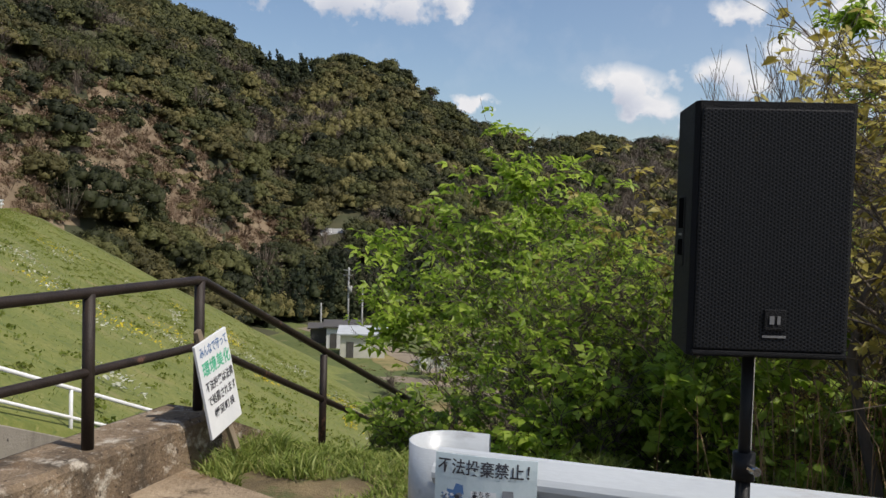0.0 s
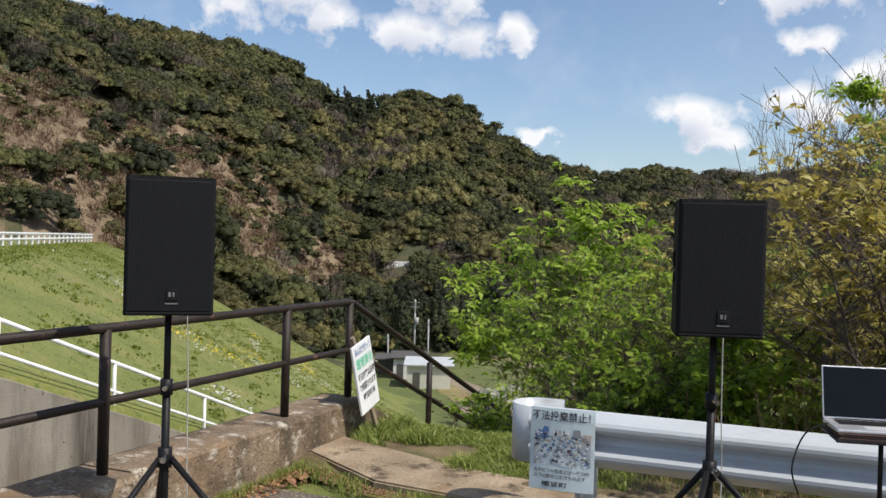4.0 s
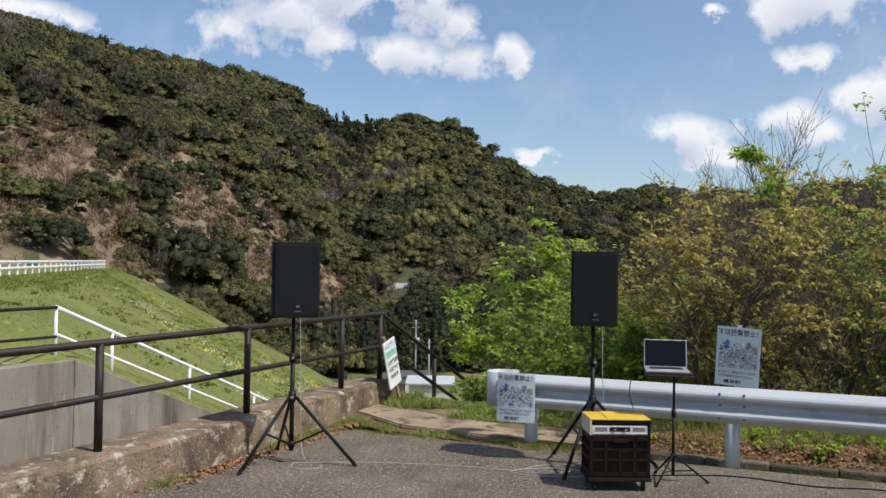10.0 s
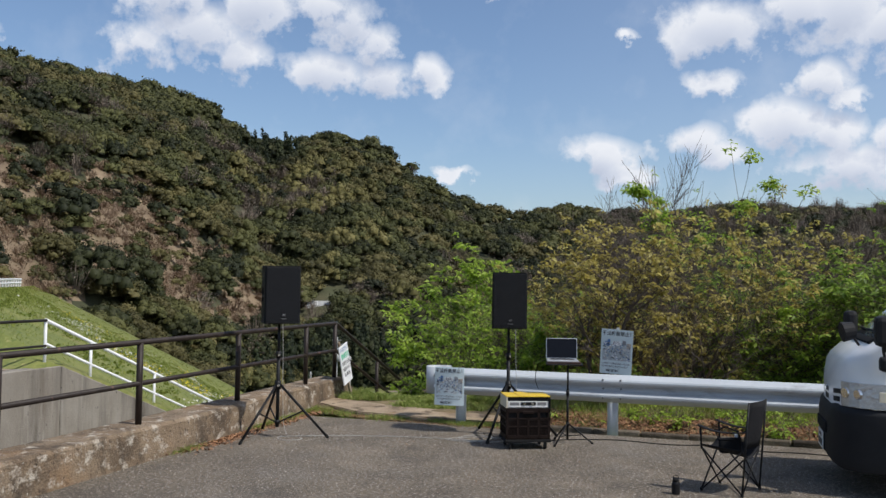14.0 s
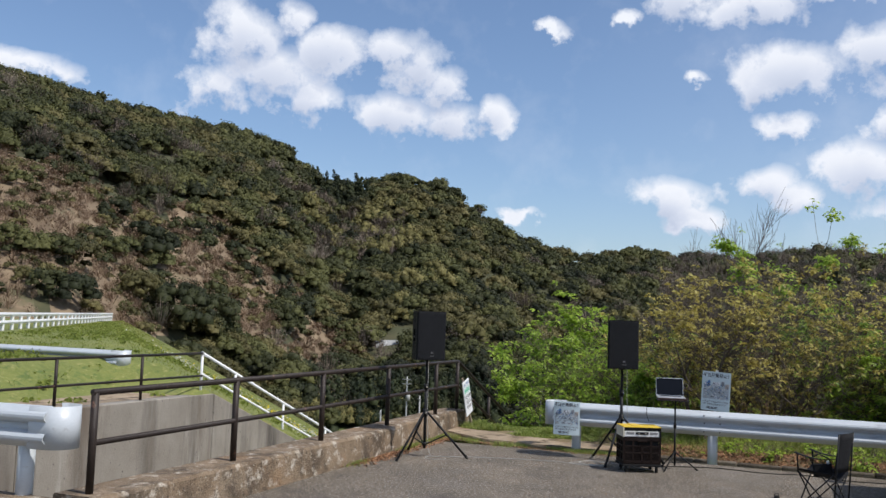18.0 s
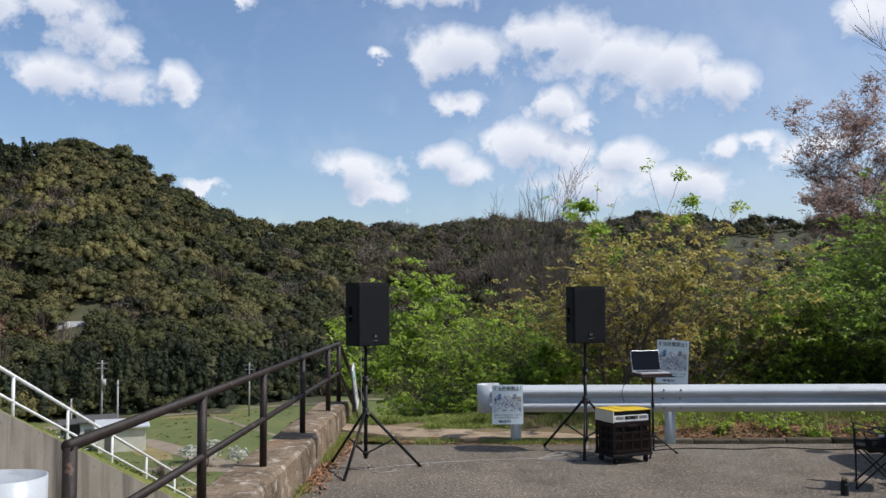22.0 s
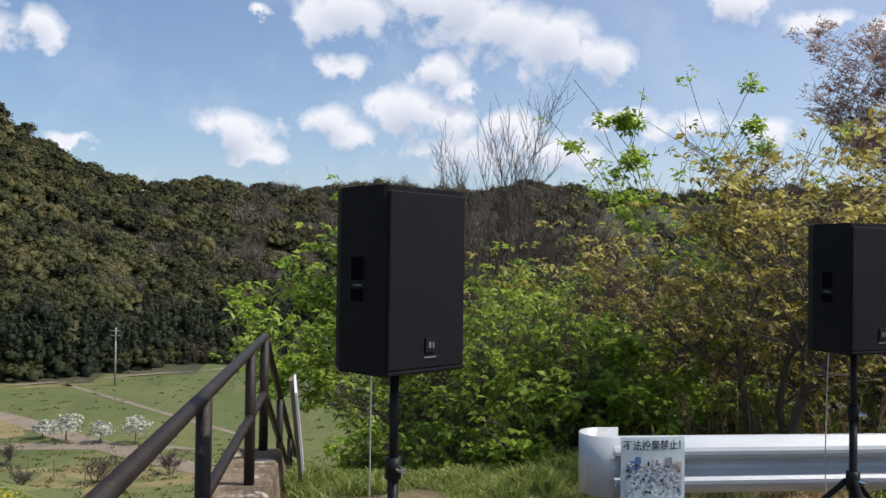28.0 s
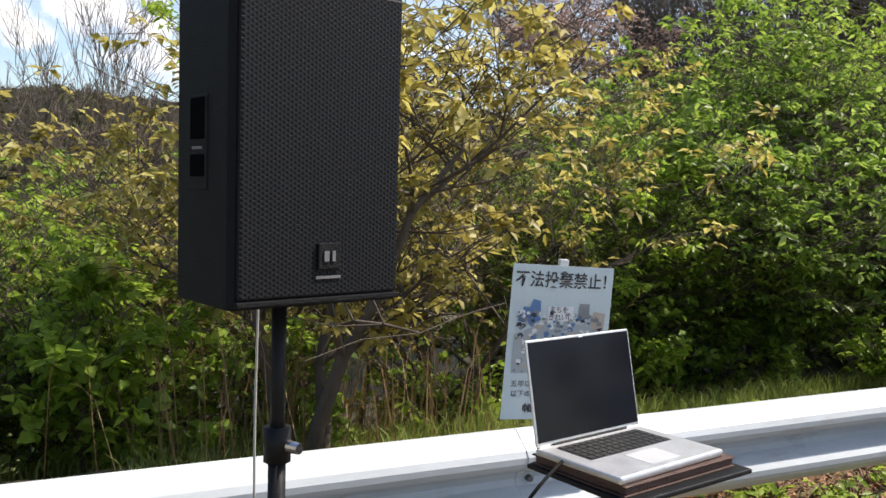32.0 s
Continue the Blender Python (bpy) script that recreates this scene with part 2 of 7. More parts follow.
BOLT = material("galvanised_bolt", [(0.3, (0.10, 0.10, 0.105)), (0.7, (0.18, 0.18, 0.18))], 30.0, 0.45, 0.1, metal=0.6)
BLACK_CAB = material("black_textured_plastic", [(0.3, (0.0095, 0.0098, 0.011)), (0.7, (0.0140, 0.0144, 0.0158))], 40.0, 0.62, 0.5, 260.0, spec=0.13)
BLACK_METAL = material("black_powder_coat", [(0.3, (0.010, 0.010, 0.011)), (0.7, (0.018, 0.018, 0.0185))], 12.0, 0.4, 0.15, 150.0, spec=0.16)
RUBBER = material("black_rubber", [(0.3, (0.012, 0.012, 0.012)), (0.7, (0.022, 0.022, 0.022))], 20.0, 0.85, 0.3, spec=0.12)
CHROME = material("chrome_knob", [(0.3, (0.6, 0.6, 0.6)), (0.7, (0.75, 0.75, 0.75))], 20.0, 0.2, 0.0, metal=1.0)


# ---- mesh helpers ----
def link_mesh(name, bm, mat, parent=None, label="", smooth=False):
    me = bpy.data.meshes.new(name)
    bm.to_mesh(me)
    bm.free()
    if mat is not None:
        me.materials.append(mat)
    if smooth:
        me.polygons.foreach_set("use_smooth", [True] * len(me.polygons))
    ob = new(name, me)
    ob.parent = parent
    if label:
        ob["label"] = label
    return ob


def part(name, bm, mat, parent, label="", smooth=False):
    return link_mesh(name, bm, mat, parent, label, smooth)


def raw_mesh(name, verts, faces, mat, parent=None, label="", smooth=False):
    """A mesh from numpy arrays; faces all with the same number of corners."""
    verts, faces = np.asarray(verts, np.float32), np.asarray(faces, np.int32)
    me = bpy.data.meshes.new(name)
    me.vertices.add(len(verts))
    me.vertices.foreach_set("co", verts.ravel())
    k = faces.shape[1]
    me.loops.add(faces.size)
    me.loops.foreach_set("vertex_index", faces.ravel())
    me.polygons.add(len(faces))
    me.polygons.foreach_set("loop_start", np.arange(0, faces.size, k, dtype=np.int32))
    me.polygons.foreach_set("loop_total", np.full(len(faces), k, np.int32))
    if smooth:
        me.polygons.foreach_set("use_smooth", np.ones(len(faces), bool))
    me.update(calc_edges=True)
    me.materials.append(mat)
    ob = new(name, me)
    ob.parent = parent
    if label:
        ob["label"] = label
    return ob


def empty(name, m=None, label="", category="", group="", kind=""):
    ob = new(name)
    if m is not None:
        ob.matrix_world = m
    return tagged(ob, label, category, group, kind)


def add_box(bm, size, centre, bevel=0.0, rot=None, segments=2):
    r = bmesh.ops.create_cube(bm, size=1.0)
    vs = r["verts"]
    bmesh.ops.scale(bm, vec=size, verts=vs)
    if bevel:
        es = list({e for v in vs for e in v.link_edges})
        vs = bmesh.ops.bevel(bm, geom=es, offset=bevel, segments=segments, affect="EDGES", profile=0.5)["verts"]
    if rot is not None:
        bmesh.ops.rotate(bm, matrix=rot, verts=vs, cent=(0, 0, 0))
    bmesh.ops.translate(bm, vec=centre, verts=vs)
    return bm


def box(size, centre=(0, 0, 0), bevel=0.0, rot=None, segments=2):
    return add_box(bmesh.new(), size, centre, bevel, rot, segments)


def add_tube(bm, a, b, r1, r2=None, sides=12, caps=True):
    a, b = Vector(a), Vector(b)
    q = (b - a).to_track_quat("Z", "Y").to_matrix()
    r2 = r1 if r2 is None else r2
    rings = []
    for c, r in ((a, r1), (b, r2)):
        rings.append([bm.verts.new(c + q @ Vector((r * math.cos(k * math.tau / sides), r * math.sin(k * math.tau / sides), 0))) for k in range(sides)])
    for k in range(sides):
        bm.faces.new((rings[0][k], rings[0][(k + 1) % sides], rings[1][(k + 1) % sides], rings[1][k]))
    if caps:
        bm.faces.new(rings[0][::-1])
        bm.faces.new(rings[1])
    return bm


def tube(a, b, r1, r2=None, sides=12):
    return add_tube(bmesh.new(), a, b, r1, r2, sides)


def add_sweep(bm, points, radius, sides=8):
    """A bent pipe or cable along points."""
    pts = [Vector(p) for p in points]
    rings = []
    up = Vector((0, 0, 1))
    for i, p in enumerate(pts):
        d = (pts[min(i + 1, len(pts) - 1)] - pts[max(i - 1, 0)]).normalized()
        side = d.cross(up)
        side = side.normalized() if side.length > 1e-4 else Vector((1, 0, 0))
        nrm = side.cross(d)
        rings.append([bm.verts.new(p + radius * (math.cos(k * math.tau / sides) * side + math.sin(k * math.tau / sides) * nrm)) for k in range(sides)])
    for a, b in zip(rings, rings[1:]):
        for k in range(sides):
            bm.faces.new((a[k], a[(k + 1) % sides], b[(k + 1) % sides], b[k]))
    bm.faces.new(rings[0][::-1])
    bm.faces.new(rings[-1])
    return bm


def extrude_profile(profile, x0, x1, axis="x", closed=True):
    """A profile of (u, v) drawn along an axis: u is the next axis, v is up."""
    bm = bmesh.new()
    ends = []
    for x in (x0, x1):
        ends.append([bm.verts.new((x, u, v) if axis == "x" else (u, x, v)) for u, v in profile])
    n = len(profile)
    for k in range(n if closed else n - 1):
        bm.faces.new((ends[0][k], ends[0][(k + 1) % n], ends[1][(k + 1) % n], ends[1][k]))
    if closed:
        bm.faces.new(ends[0][::-1])
        bm.faces.new(ends[1])
    bmesh.ops.recalc_face_normals(bm, faces=bm.faces)
    return bm


def smoothstep(x):
    x = np.clip(x, 0, 1)
    return x * x * (3 - 2 * x)


def fnoise(x, y, seed=0.0):
    """Cheap smooth noise of two coordinates, about -1 to 1."""
    return (np.sin(x * 1.0 + 1.7 * np.sin(y * 0.83 + seed) + seed) + np.sin(y * 1.13 + 1.3 * np.sin(x * 0.71 - seed) + 2 * seed)
            + 0.6 * np.sin(x * 2.3 - y * 1.9 + seed) + 0.4 * np.sin(x * 4.1 + y * 3.7 + 3 * seed)) / 3.0


# ---- the lie of the land ----
FLOOR = -17.0
RIDGE_AZ = [-90, -60, -51.4, -48.9, -46, -42.6, -40.5, -38, -36, -33.5, -32, -30.9, -29, -27.5, -26, -24.3, -22.3, -20.5, -18.8, -17.4, -16, -13.2, -11.9, -10.2, -8, -4.6, -3.1, -0.8, 2.6, 9.5, 11.3, 13.2, 15.7, 21, 30, 90]
RIDGE_EL = [15, 14.8, 14.2, 13.9, 13.3, 12.9, 12.55, 12.4, 12.15, 11.7, 10.6, 9.8, 9.45, 9.65, 10.1, 10.15, 9.7, 8.8, 7.4, 6.05, 5.85, 5.15, 4.9, 5.55, 5.3, 5.05, 4.8, 5.3, 5.3, 4.9, 5.4, 5.4, 4.9, 5.0, 5.0, 5.0]
RIDGE_R = ([-90, -40, -27, -18, -12, -4, 10, 90], [300, 320, 350, 360, 380, 470, 560, 600])
TOE_R = ([-90, -50, -40, -29.7, -20, -12, 0, 20, 90], [40, 52, 92, 136, 141, 150, 170, 190, 190])
CREST, CREST_S, CREST_N = np.array([-35.0, 21.3]), np.array([-0.613, 0.79]), np.array([0.79, 0.613])


def dam_z(x, y):
    s = (x - CREST[0]) * CREST_S[0] + (y - CREST[1]) * CREST_S[1]
    d = (x - CREST[0]) * CREST_N[0] + (y - CREST[1]) * CREST_N[1]
    d0 = 6.3 * np.clip(1 - (s + 31) / 70, 0, 1)
    over = d - d0
    z = 0.9 - 0.54 * np.where(over > 0.8, over - 0.4, np.where(over > 0, over * over / 1.6, 0))
    return np.where(s > 62, FLOOR, np.maximum(z, FLOOR))


def hill_z(x, y):
    r = np.hypot(x, y)
    az = np.degrees(np.arctan2(x, y))
    top_r = np.interp(az, *RIDGE_R)
    toe = np.interp(az, *TOE_R)
    top = 1.8 + top_r * np.tan(np.radians(np.interp(az, RIDGE_AZ, RIDGE_EL))) - np.interp(az, [-50, -36, -28], [3.2, 3.8, 5.2])
    u = np.clip((r - toe) / (top_r - toe), 0, 1)
    z = FLOOR + (top - FLOOR) * u ** np.interp(az, [-40, -29, -20], [0.85, 1.35, 1.2]) + 2.2 * fnoise(x * 0.045, y * 0.045, 2.0) * np.sin(np.pi * u)
    z = np.where(r > top_r, top - 0.12 * (r - top_r), z)
    z = np.where(r > top_r + 250, top - 30 - 0.02 * (r - top_r - 250), z)
    return np.where((r < toe) | (np.abs(az) > 88), FLOOR, z)


def near_z(x, y):
    return -np.interp(x, [0.0, 5.0], [0.40, 0.13]) * np.clip(y - 1.9, 0, 300) + 0.05 * fnoise(x * 1.3, y * 1.3) * (y > 1.9)


def ground_z(x, y):
    x, y = np.asarray(x, float), np.asarray(y, float)
    z = np.maximum(hill_z(x, y), FLOOR)
    berm = 0.27 + 0.42 * np.clip(-x - 11.3, 0, 9) + 0.9 * np.clip(y - 1.0, 0, 50)
    z = np.where(x < -9.72, np.maximum(z, np.minimum(dam_z(x, y), berm)), z)
    z = np.where(x > -4.72, np.maximum(z, near_z(x, y)), z)
    channel = np.where(y < -7.7, -0.3, -3.2 - 0.395 * np.clip(y - 1.4, 0, 200))
    z = np.where((x >= -9.72) & (x <= -4.72), np.maximum(channel, z), z)
    plateau = (y < -7.7) & (x > -9.72)
    z = np.where(plateau | ((y < 1.9) & (x > -4.72)), -0.06, z)
    return z


def graded(lo, hi, fine, near, growth=1.09):
    out, p, step = [], 0.0, fine
    while p < hi:
        out.append(p)
        if p > near:
            step *= growth
        p += step
    out.append(hi)
    neg, p, step = [], -fine, fine
    while p > lo:
        neg.append(p)
        if p < -near:
            step *= growth
        p -= step
    neg.append(lo)
    return np.array(neg[::-1] + out)


GROUND = material("meadow_ground", [(0.28, (0.082, 0.104, 0.022)), (0.46, (0.148, 0.170, 0.037)), (0.62, (0.215, 0.213, 0.058)), (0.75, (0.275, 0.226, 0.094))], 0.45, 0.95, 0.9, 9.0, detail=12.0,
                  stains=[(0.35, 0.56, 0.7, (0.26, 0.21, 0.10), (1, 1, 1)), (0.9, 0.56, 0.66, (0.11, 0.145, 0.03), (1, 1, 1)), (4.0, 0.55, 0.64, (0.085, 0.12, 0.025), (1, 1, 1)), (9.0, 0.58, 0.66, (0.27, 0.25, 0.09), (1, 1, 1))])


# olive-brown floor, darkened in colour for the shade between the crowns
SHADED_FLOOR = material("shaded_woodland_floor", [(0.28, (0.028, 0.032, 0.013)), (0.5, (0.055, 0.056, 0.024)), (0.72, (0.10, 0.088, 0.042))], 0.12, 0.95, 0.8, 2.0, detail=10.0,
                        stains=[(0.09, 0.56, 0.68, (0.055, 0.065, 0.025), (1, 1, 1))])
DRY_SLOPE = material("dry_grass_slope", [(0.28, (0.12, 0.083, 0.048)), (0.5, (0.20, 0.145, 0.088)), (0.72, (0.29, 0.222, 0.140))], 0.14, 0.95, 0.8, 2.0, detail=10.0,
                     stains=[(0.12, 0.56, 0.66, (0.11, 0.10, 0.05), (1, 1, 1))])
# leaf litter of the near bank, its colour lowered for shade under the shrubs
SHADED_MOULD = material("shaded_leaf_mould", [(0.3, (0.04, 0.034, 0.018)), (0.5, (0.08, 0.066, 0.034)), (0.72, (0.14, 0.115, 0.06))], 0.9, 0.95, 0.9, 14.0, detail=9.0,
                      stains=[(0.7, 0.52, 0.64, (0.04, 0.055, 0.018), (1, 1, 1))])
FIELD = material("valley_field_grass", [(0.3, (0.060, 0.080, 0.019)), (0.5, (0.100, 0.124, 0.031)), (0.72, (0.175, 0.172, 0.058))], 0.10, 0.95, 0.8, 3.0, detail=10.0, stretch=(1, 0.45, 1),
                 stains=[(0.22, 0.52, 0.66, (0.15, 0.150, 0.045), (1.6, 0.3, 1)), (1.1, 0.56, 0.66, (0.055, 0.078, 0.018), (1, 1, 1)), (0.6, 0.60, 0.70, (0.21, 0.175, 0.085), (1, 1, 1))])


def open_slope(az, rise):
    """Where the lower hillside is open dry grass and scrub."""
    edge = np.interp(az, [-60, -48, -43, -39, -36, -33, -29, -26], [0.46, 0.43, 0.38, 0.45, 0.42, 0.35, 0.30, 0.10]) + 0.03 * np.sin(az * 2.3 + 1) + 0.03 * fnoise(az * 1.7, rise * 20, 0.7)
    foot = np.interp(az, [-60, -46, -42, -37, -33, -29], [0.06, 0.08, 0.15, 0.17, 0.17, 0.20])
    return (az < -26) & (rise < edge) & (rise > foot) & (fnoise(az * 0.8, rise * 11, 1.5) > -0.62)


def build_ground():
    xs = np.unique(np.round(np.concatenate([graded(-2200, 2200, 0.6, 14), [-9.75, -9.69, -4.75, -4.69]]), 3))
    ys = np.unique(np.round(np.concatenate([graded(-700, 2600, 0.6, 14), [-7.72, -7.68, 1.88]]), 3))
    gx, gy = np.meshgrid(xs, ys)
    gz = ground_z(gx, gy)
    gr, ga = np.hypot(gx, gy), np.degrees(np.arctan2(gx, gy))
    gz = np.where((gr > np.interp(ga, *TOE_R) + 14) & (gz > FLOOR + 3.5) & (np.abs(ga) < 62) & (gr < np.interp(ga, *RIDGE_R) + 20) & (hill_z(gx, gy) >= gz - 0.05), np.maximum(gz - 5.0, FLOOR), gz)
    far = np.hypot(gx, gy) > 1500
    gz = np.where(far, 20.0, gz)
    n = len(xs)
    i, j = np.meshgrid(np.arange(n - 1), np.arange(len(ys) - 1))
    a = (j * n + i).ravel()
    ob = raw_mesh("ground", np.stack([gx, gy, gz], -1).reshape(-1, 3), np.stack([a, a + 1, a + n + 1, a + n], 1), GROUND, smooth=True)
    ob.data.materials.append(SHADED_FLOOR)
    ob.data.materials.append(FIELD)
    ob.data.materials.append(SHADED_MOULD)
    ob.data.materials.append(DRY_SLOPE)
    cx, cy = 0.5 * (gx[1:, 1:] + gx[:-1, :-1]).ravel(), 0.5 * (gy[1:, 1:] + gy[:-1, :-1]).ravel()
    cz = ground_z(cx, cy)
    r, az = np.hypot(cx, cy), np.degrees(np.arctan2(cx, cy))
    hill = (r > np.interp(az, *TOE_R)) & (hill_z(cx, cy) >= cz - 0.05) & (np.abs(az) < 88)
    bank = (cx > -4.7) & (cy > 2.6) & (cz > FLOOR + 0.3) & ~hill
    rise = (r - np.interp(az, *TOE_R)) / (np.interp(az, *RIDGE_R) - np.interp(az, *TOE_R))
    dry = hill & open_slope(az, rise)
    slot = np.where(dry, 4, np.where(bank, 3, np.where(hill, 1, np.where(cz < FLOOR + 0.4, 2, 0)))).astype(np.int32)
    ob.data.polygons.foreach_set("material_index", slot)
    tagged(ob, "grassy earth dam, valley floor and wooded hills", "ground", kind="structure")
    # the hillside proper, in cells small enough for the edges of its clearings
    a_s, q_s = np.linspace(-64, 64, 400), np.linspace(0, 1.0, 84)
    ha, hq = np.meshgrid(a_s, q_s)
    t0, t1 = np.interp(ha, *TOE_R), np.interp(ha, *RIDGE_R)
    hr = t0 + 0.3 + hq * (t1 - t0 - 0.4)
    hx, hy = hr * np.sin(np.radians(ha)), hr * np.cos(np.radians(ha))
    n = len(a_s)
    i, j = np.meshgrid(np.arange(n - 1), np.arange(len(q_s) - 1))
    a = (j * n + i).ravel()
    hs = raw_mesh("hillside", np.stack([hx, hy, hill_z(hx, hy) + 0.02], -1).reshape(-1, 3), np.stack([a, a + n, a + n + 1, a + 1], 1), SHADED_FLOOR, smooth=True)
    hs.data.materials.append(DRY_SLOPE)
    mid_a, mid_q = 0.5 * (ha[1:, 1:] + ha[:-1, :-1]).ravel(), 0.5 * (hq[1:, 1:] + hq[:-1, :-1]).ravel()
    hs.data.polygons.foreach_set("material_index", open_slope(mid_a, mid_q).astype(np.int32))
    tagged(hs, "hillside of woodland floor, tree shade in its dark colour, with dry brown clearings", "hillside", kind="structure")


build_ground()

# ---- hard standing ----
bm = box((19.0, 27.0, 0.3), (4.98, -13.7, -0.15))
tagged(link_mesh("pavement", bm, ASPHALT), "worn grey asphalt of the parking area", "asphalt", kind="structure")
bm = box((9.3, 19.5, 0.3), (-9.2, -17.45, -0.155))
tagged(link_mesh("road", bm, ASPHALT), "asphalt road running over the spillway bridge", "road", kind="structure")

# parapet of the spillway, in lengths with open joints
WALL_TOP = 0.35


def parapet(y0, y1, x_in, top, name="low_wall"):
    prof = [(-4.84, -3.4), (-4.84, top - 0.012), (-4.825, top), (x_in - 0.03, top), (x_in, top - 0.03), (x_in + 0.03, -0.05), (x_in + 0.03, -3.4)]
    bm = extrude_profile(prof, y0, y1, "y")
    return link_mesh(name, bm, CONCRETE)


wall = empty("wall_parapet", label="low weathered concrete parapet along the spillway", category="wall", kind="structure")
for y0, y1, x_in, top in ((-7.55, -1.36, -4.36, 0.345), (-1.345, 1.56, -4.42, WALL_TOP)):
    ob = parapet(y0, y1, x_in, top, "wall_length")
    ob.parent = wall
# the parapet steps down the slope beyond the corner post
bm = bmesh.new()
for y0, y1 in ((1.57, 14.0),):
    vs = []
    for y in (y0, y1):
        t = 0.30 - 0.40 * (y - 1.57)
        vs.append([bm.verts.new(p) for p in ((-4.84, y, t - 3.5), (-4.84, y, t), (-4.42, y, t), (-4.42, y, t - 3.5))])
    for k in range(4):
        bm.faces.new((vs[0][k], vs[0][(k + 1) % 4], vs[1][(k + 1) % 4], vs[1][k]))
    bm.faces.new(vs[0][::-1])
    bm.faces.new(vs[1])
part("sloping_length", bm, CONCRETE, wall)

# far training wall of the spillway, cast in panels with open joints
far_wall = empty("wall_spillway", label="tall streaked concrete training wall of the spillway", category="wall", kind="structure")


def spill_top(y):
    return float(np.interp(y, [-14.0, 1.40, 8.4, 30.0], [0.32, 0.32, -2.38, -10.7]))


for y0, y1 in ((-14.0, -8.0), (-7.985, -3.4), (-3.385, 1.40), (1.415, 8.4), (8.415, 16.0), (16.015, 30.0)):
    bm = bmesh.new()
    rows = [[bm.verts.new(p) for p in ((-9.98, y, spill_top(y) - 4.0), (-9.98, y, spill_top(y)), (-9.70, y, spill_top(y)), (-9.70, y, spill_top(y) - 4.0))] for y in (y0, y1)]
    for k in range(4):
        bm.faces.new((rows[0][k], rows[0][(k + 1) % 4], rows[1][(k + 1) % 4], rows[1][k]))
    bm.faces.new(rows[0][::-1])
    bm.faces.new(rows[1])
    bmesh.ops.recalc_face_normals(bm, faces=bm.faces)
    bmesh.ops.bevel(bm, geom=list(bm.edges), offset=0.012, segments=1, affect="EDGES")
    part("panel", bm, WALL_CONCRETE, far_wall)
bm = box((4.84, 9.3, 0.3), (-7.27, -3.05, -3.05))
tagged(link_mesh("spillway_floor", bm, WALL_CONCRETE), "grey concrete floor of the spillway", "floor", kind="structure")
bm = box((4.86, 0.35, 3.2), (-7.27, -7.86, -1.62))
tagged(link_mesh("wall_bridge", bm, WALL_CONCRETE), "concrete side of the bridge over the spillway", "wall", kind="structure")

bm = box((9.6, 0.42, 0.36), (-9.30, -7.86, 0.155), 0.02)
tagged(link_mesh("kerb_bridge", bm, CONCRETE), "raised concrete kerb at the edge of the bridge", "kerb", kind="structure")

bm = box((1.25, 15.0, 0.12), (-10.61, -6.3, 0.245), 0.01)
tagged(link_mesh("path_walkway", bm, SLAB), "narrow concrete walkway behind the spillway wall", "path", kind="structure")

# ---- railings ----
RAIL_Y = (-7.44, -5.36, -3.45, -1.46, 0.47, 1.50)
POST_X = -4.555
rail = empty("handrail", Matrix.Translation((POST_X, 0, WALL_TOP)), "dark brown steel handrail with worn paint on the parapet", "handrail")
bm = bmesh.new()
SLOPE = 0.395
add_sweep(bm, [(0, -7.47, 0.85), (0, 1.48, 0.85), (0, 1.55, 0.84), (0, 1.61, 0.815), (0, 6.6, 0.815 - SLOPE * 4.99)], 0.030, 12)
part("top_rail", bm, BROWN_PAINT, rail, smooth=True)
bm = bmesh.new()
add_sweep(bm, [(0, -7.44, 0.42), (0, 1.48, 0.42), (0, 1.58, 0.405), (0, 6.6, 0.405 - SLOPE * 5.02)], 0.027, 12)
part("middle_rail", bm, BROWN_PAINT, rail, smooth=True)
for y in RAIL_Y:
    part("post", tube((0, y, -0.02), (0, y, 0.845), 0.034), BROWN_PAINT, rail, smooth=True)
for y in (3.35, 5.25):
    part("post", tube((0, y, -0.1 - 0.40 * (y - 1.57)), (0, y, 0.81 - SLOPE * (y - 1.53)), 0.032), BROWN_PAINT, rail, smooth=True)

dark = empty("handrail", Matrix.Translation((-9.84, 0, 0.32)), "dark steel handrail on top of the spillway wall", "handrail")
bm = bmesh.new()
add_sweep(bm, [(0, -13, 0.80), (0, 1.16, 0.80)], 0.026, 10)
part("top_rail", bm, BROWN_PAINT, dark, smooth=True)
bm = bmesh.new()
add_sweep(bm, [(0, -13, 0.36), (0, 1.16, 0.36)], 0.022, 10)
part("middle_rail", bm, BROWN_PAINT, dark, smooth=True)
for k in range(7):
    part("post", tube((0, -0.6 - 2 * k, -0.02), (0, -0.6 - 2 * k, 0.79), 0.027), BROWN_PAINT, dark, smooth=True)

white = empty("handrail", Matrix.Translation((-9.86, 0, 0.32)), "white painted pipe handrail going down the slope beside the wall", "handrail")
WS = 0.386
for h, r, nm in ((0.81, 0.030, "top_rail"), (0.40, 0.025, "middle_rail")):
    bm = bmesh.new()
    add_sweep(bm, [(0, 1.16, h), (-0.1, 28, h - WS * 26.84)], r, 10)
    part(nm, bm, WHITE_PAINT, white, smooth=True)
for k, y in enumerate((1.17, 2.35, 4.33, 6.4, 8.4, 10.4, 12.4, 14.4, 16.4)):
    zt = 0.80 - WS * (y - 1.16)
    part("post", tube((-0.004 * (y - 1.16), y, zt - 0.98), (-0.004 * (y - 1.16), y, zt), 0.027), WHITE_PAINT, white, smooth=True)


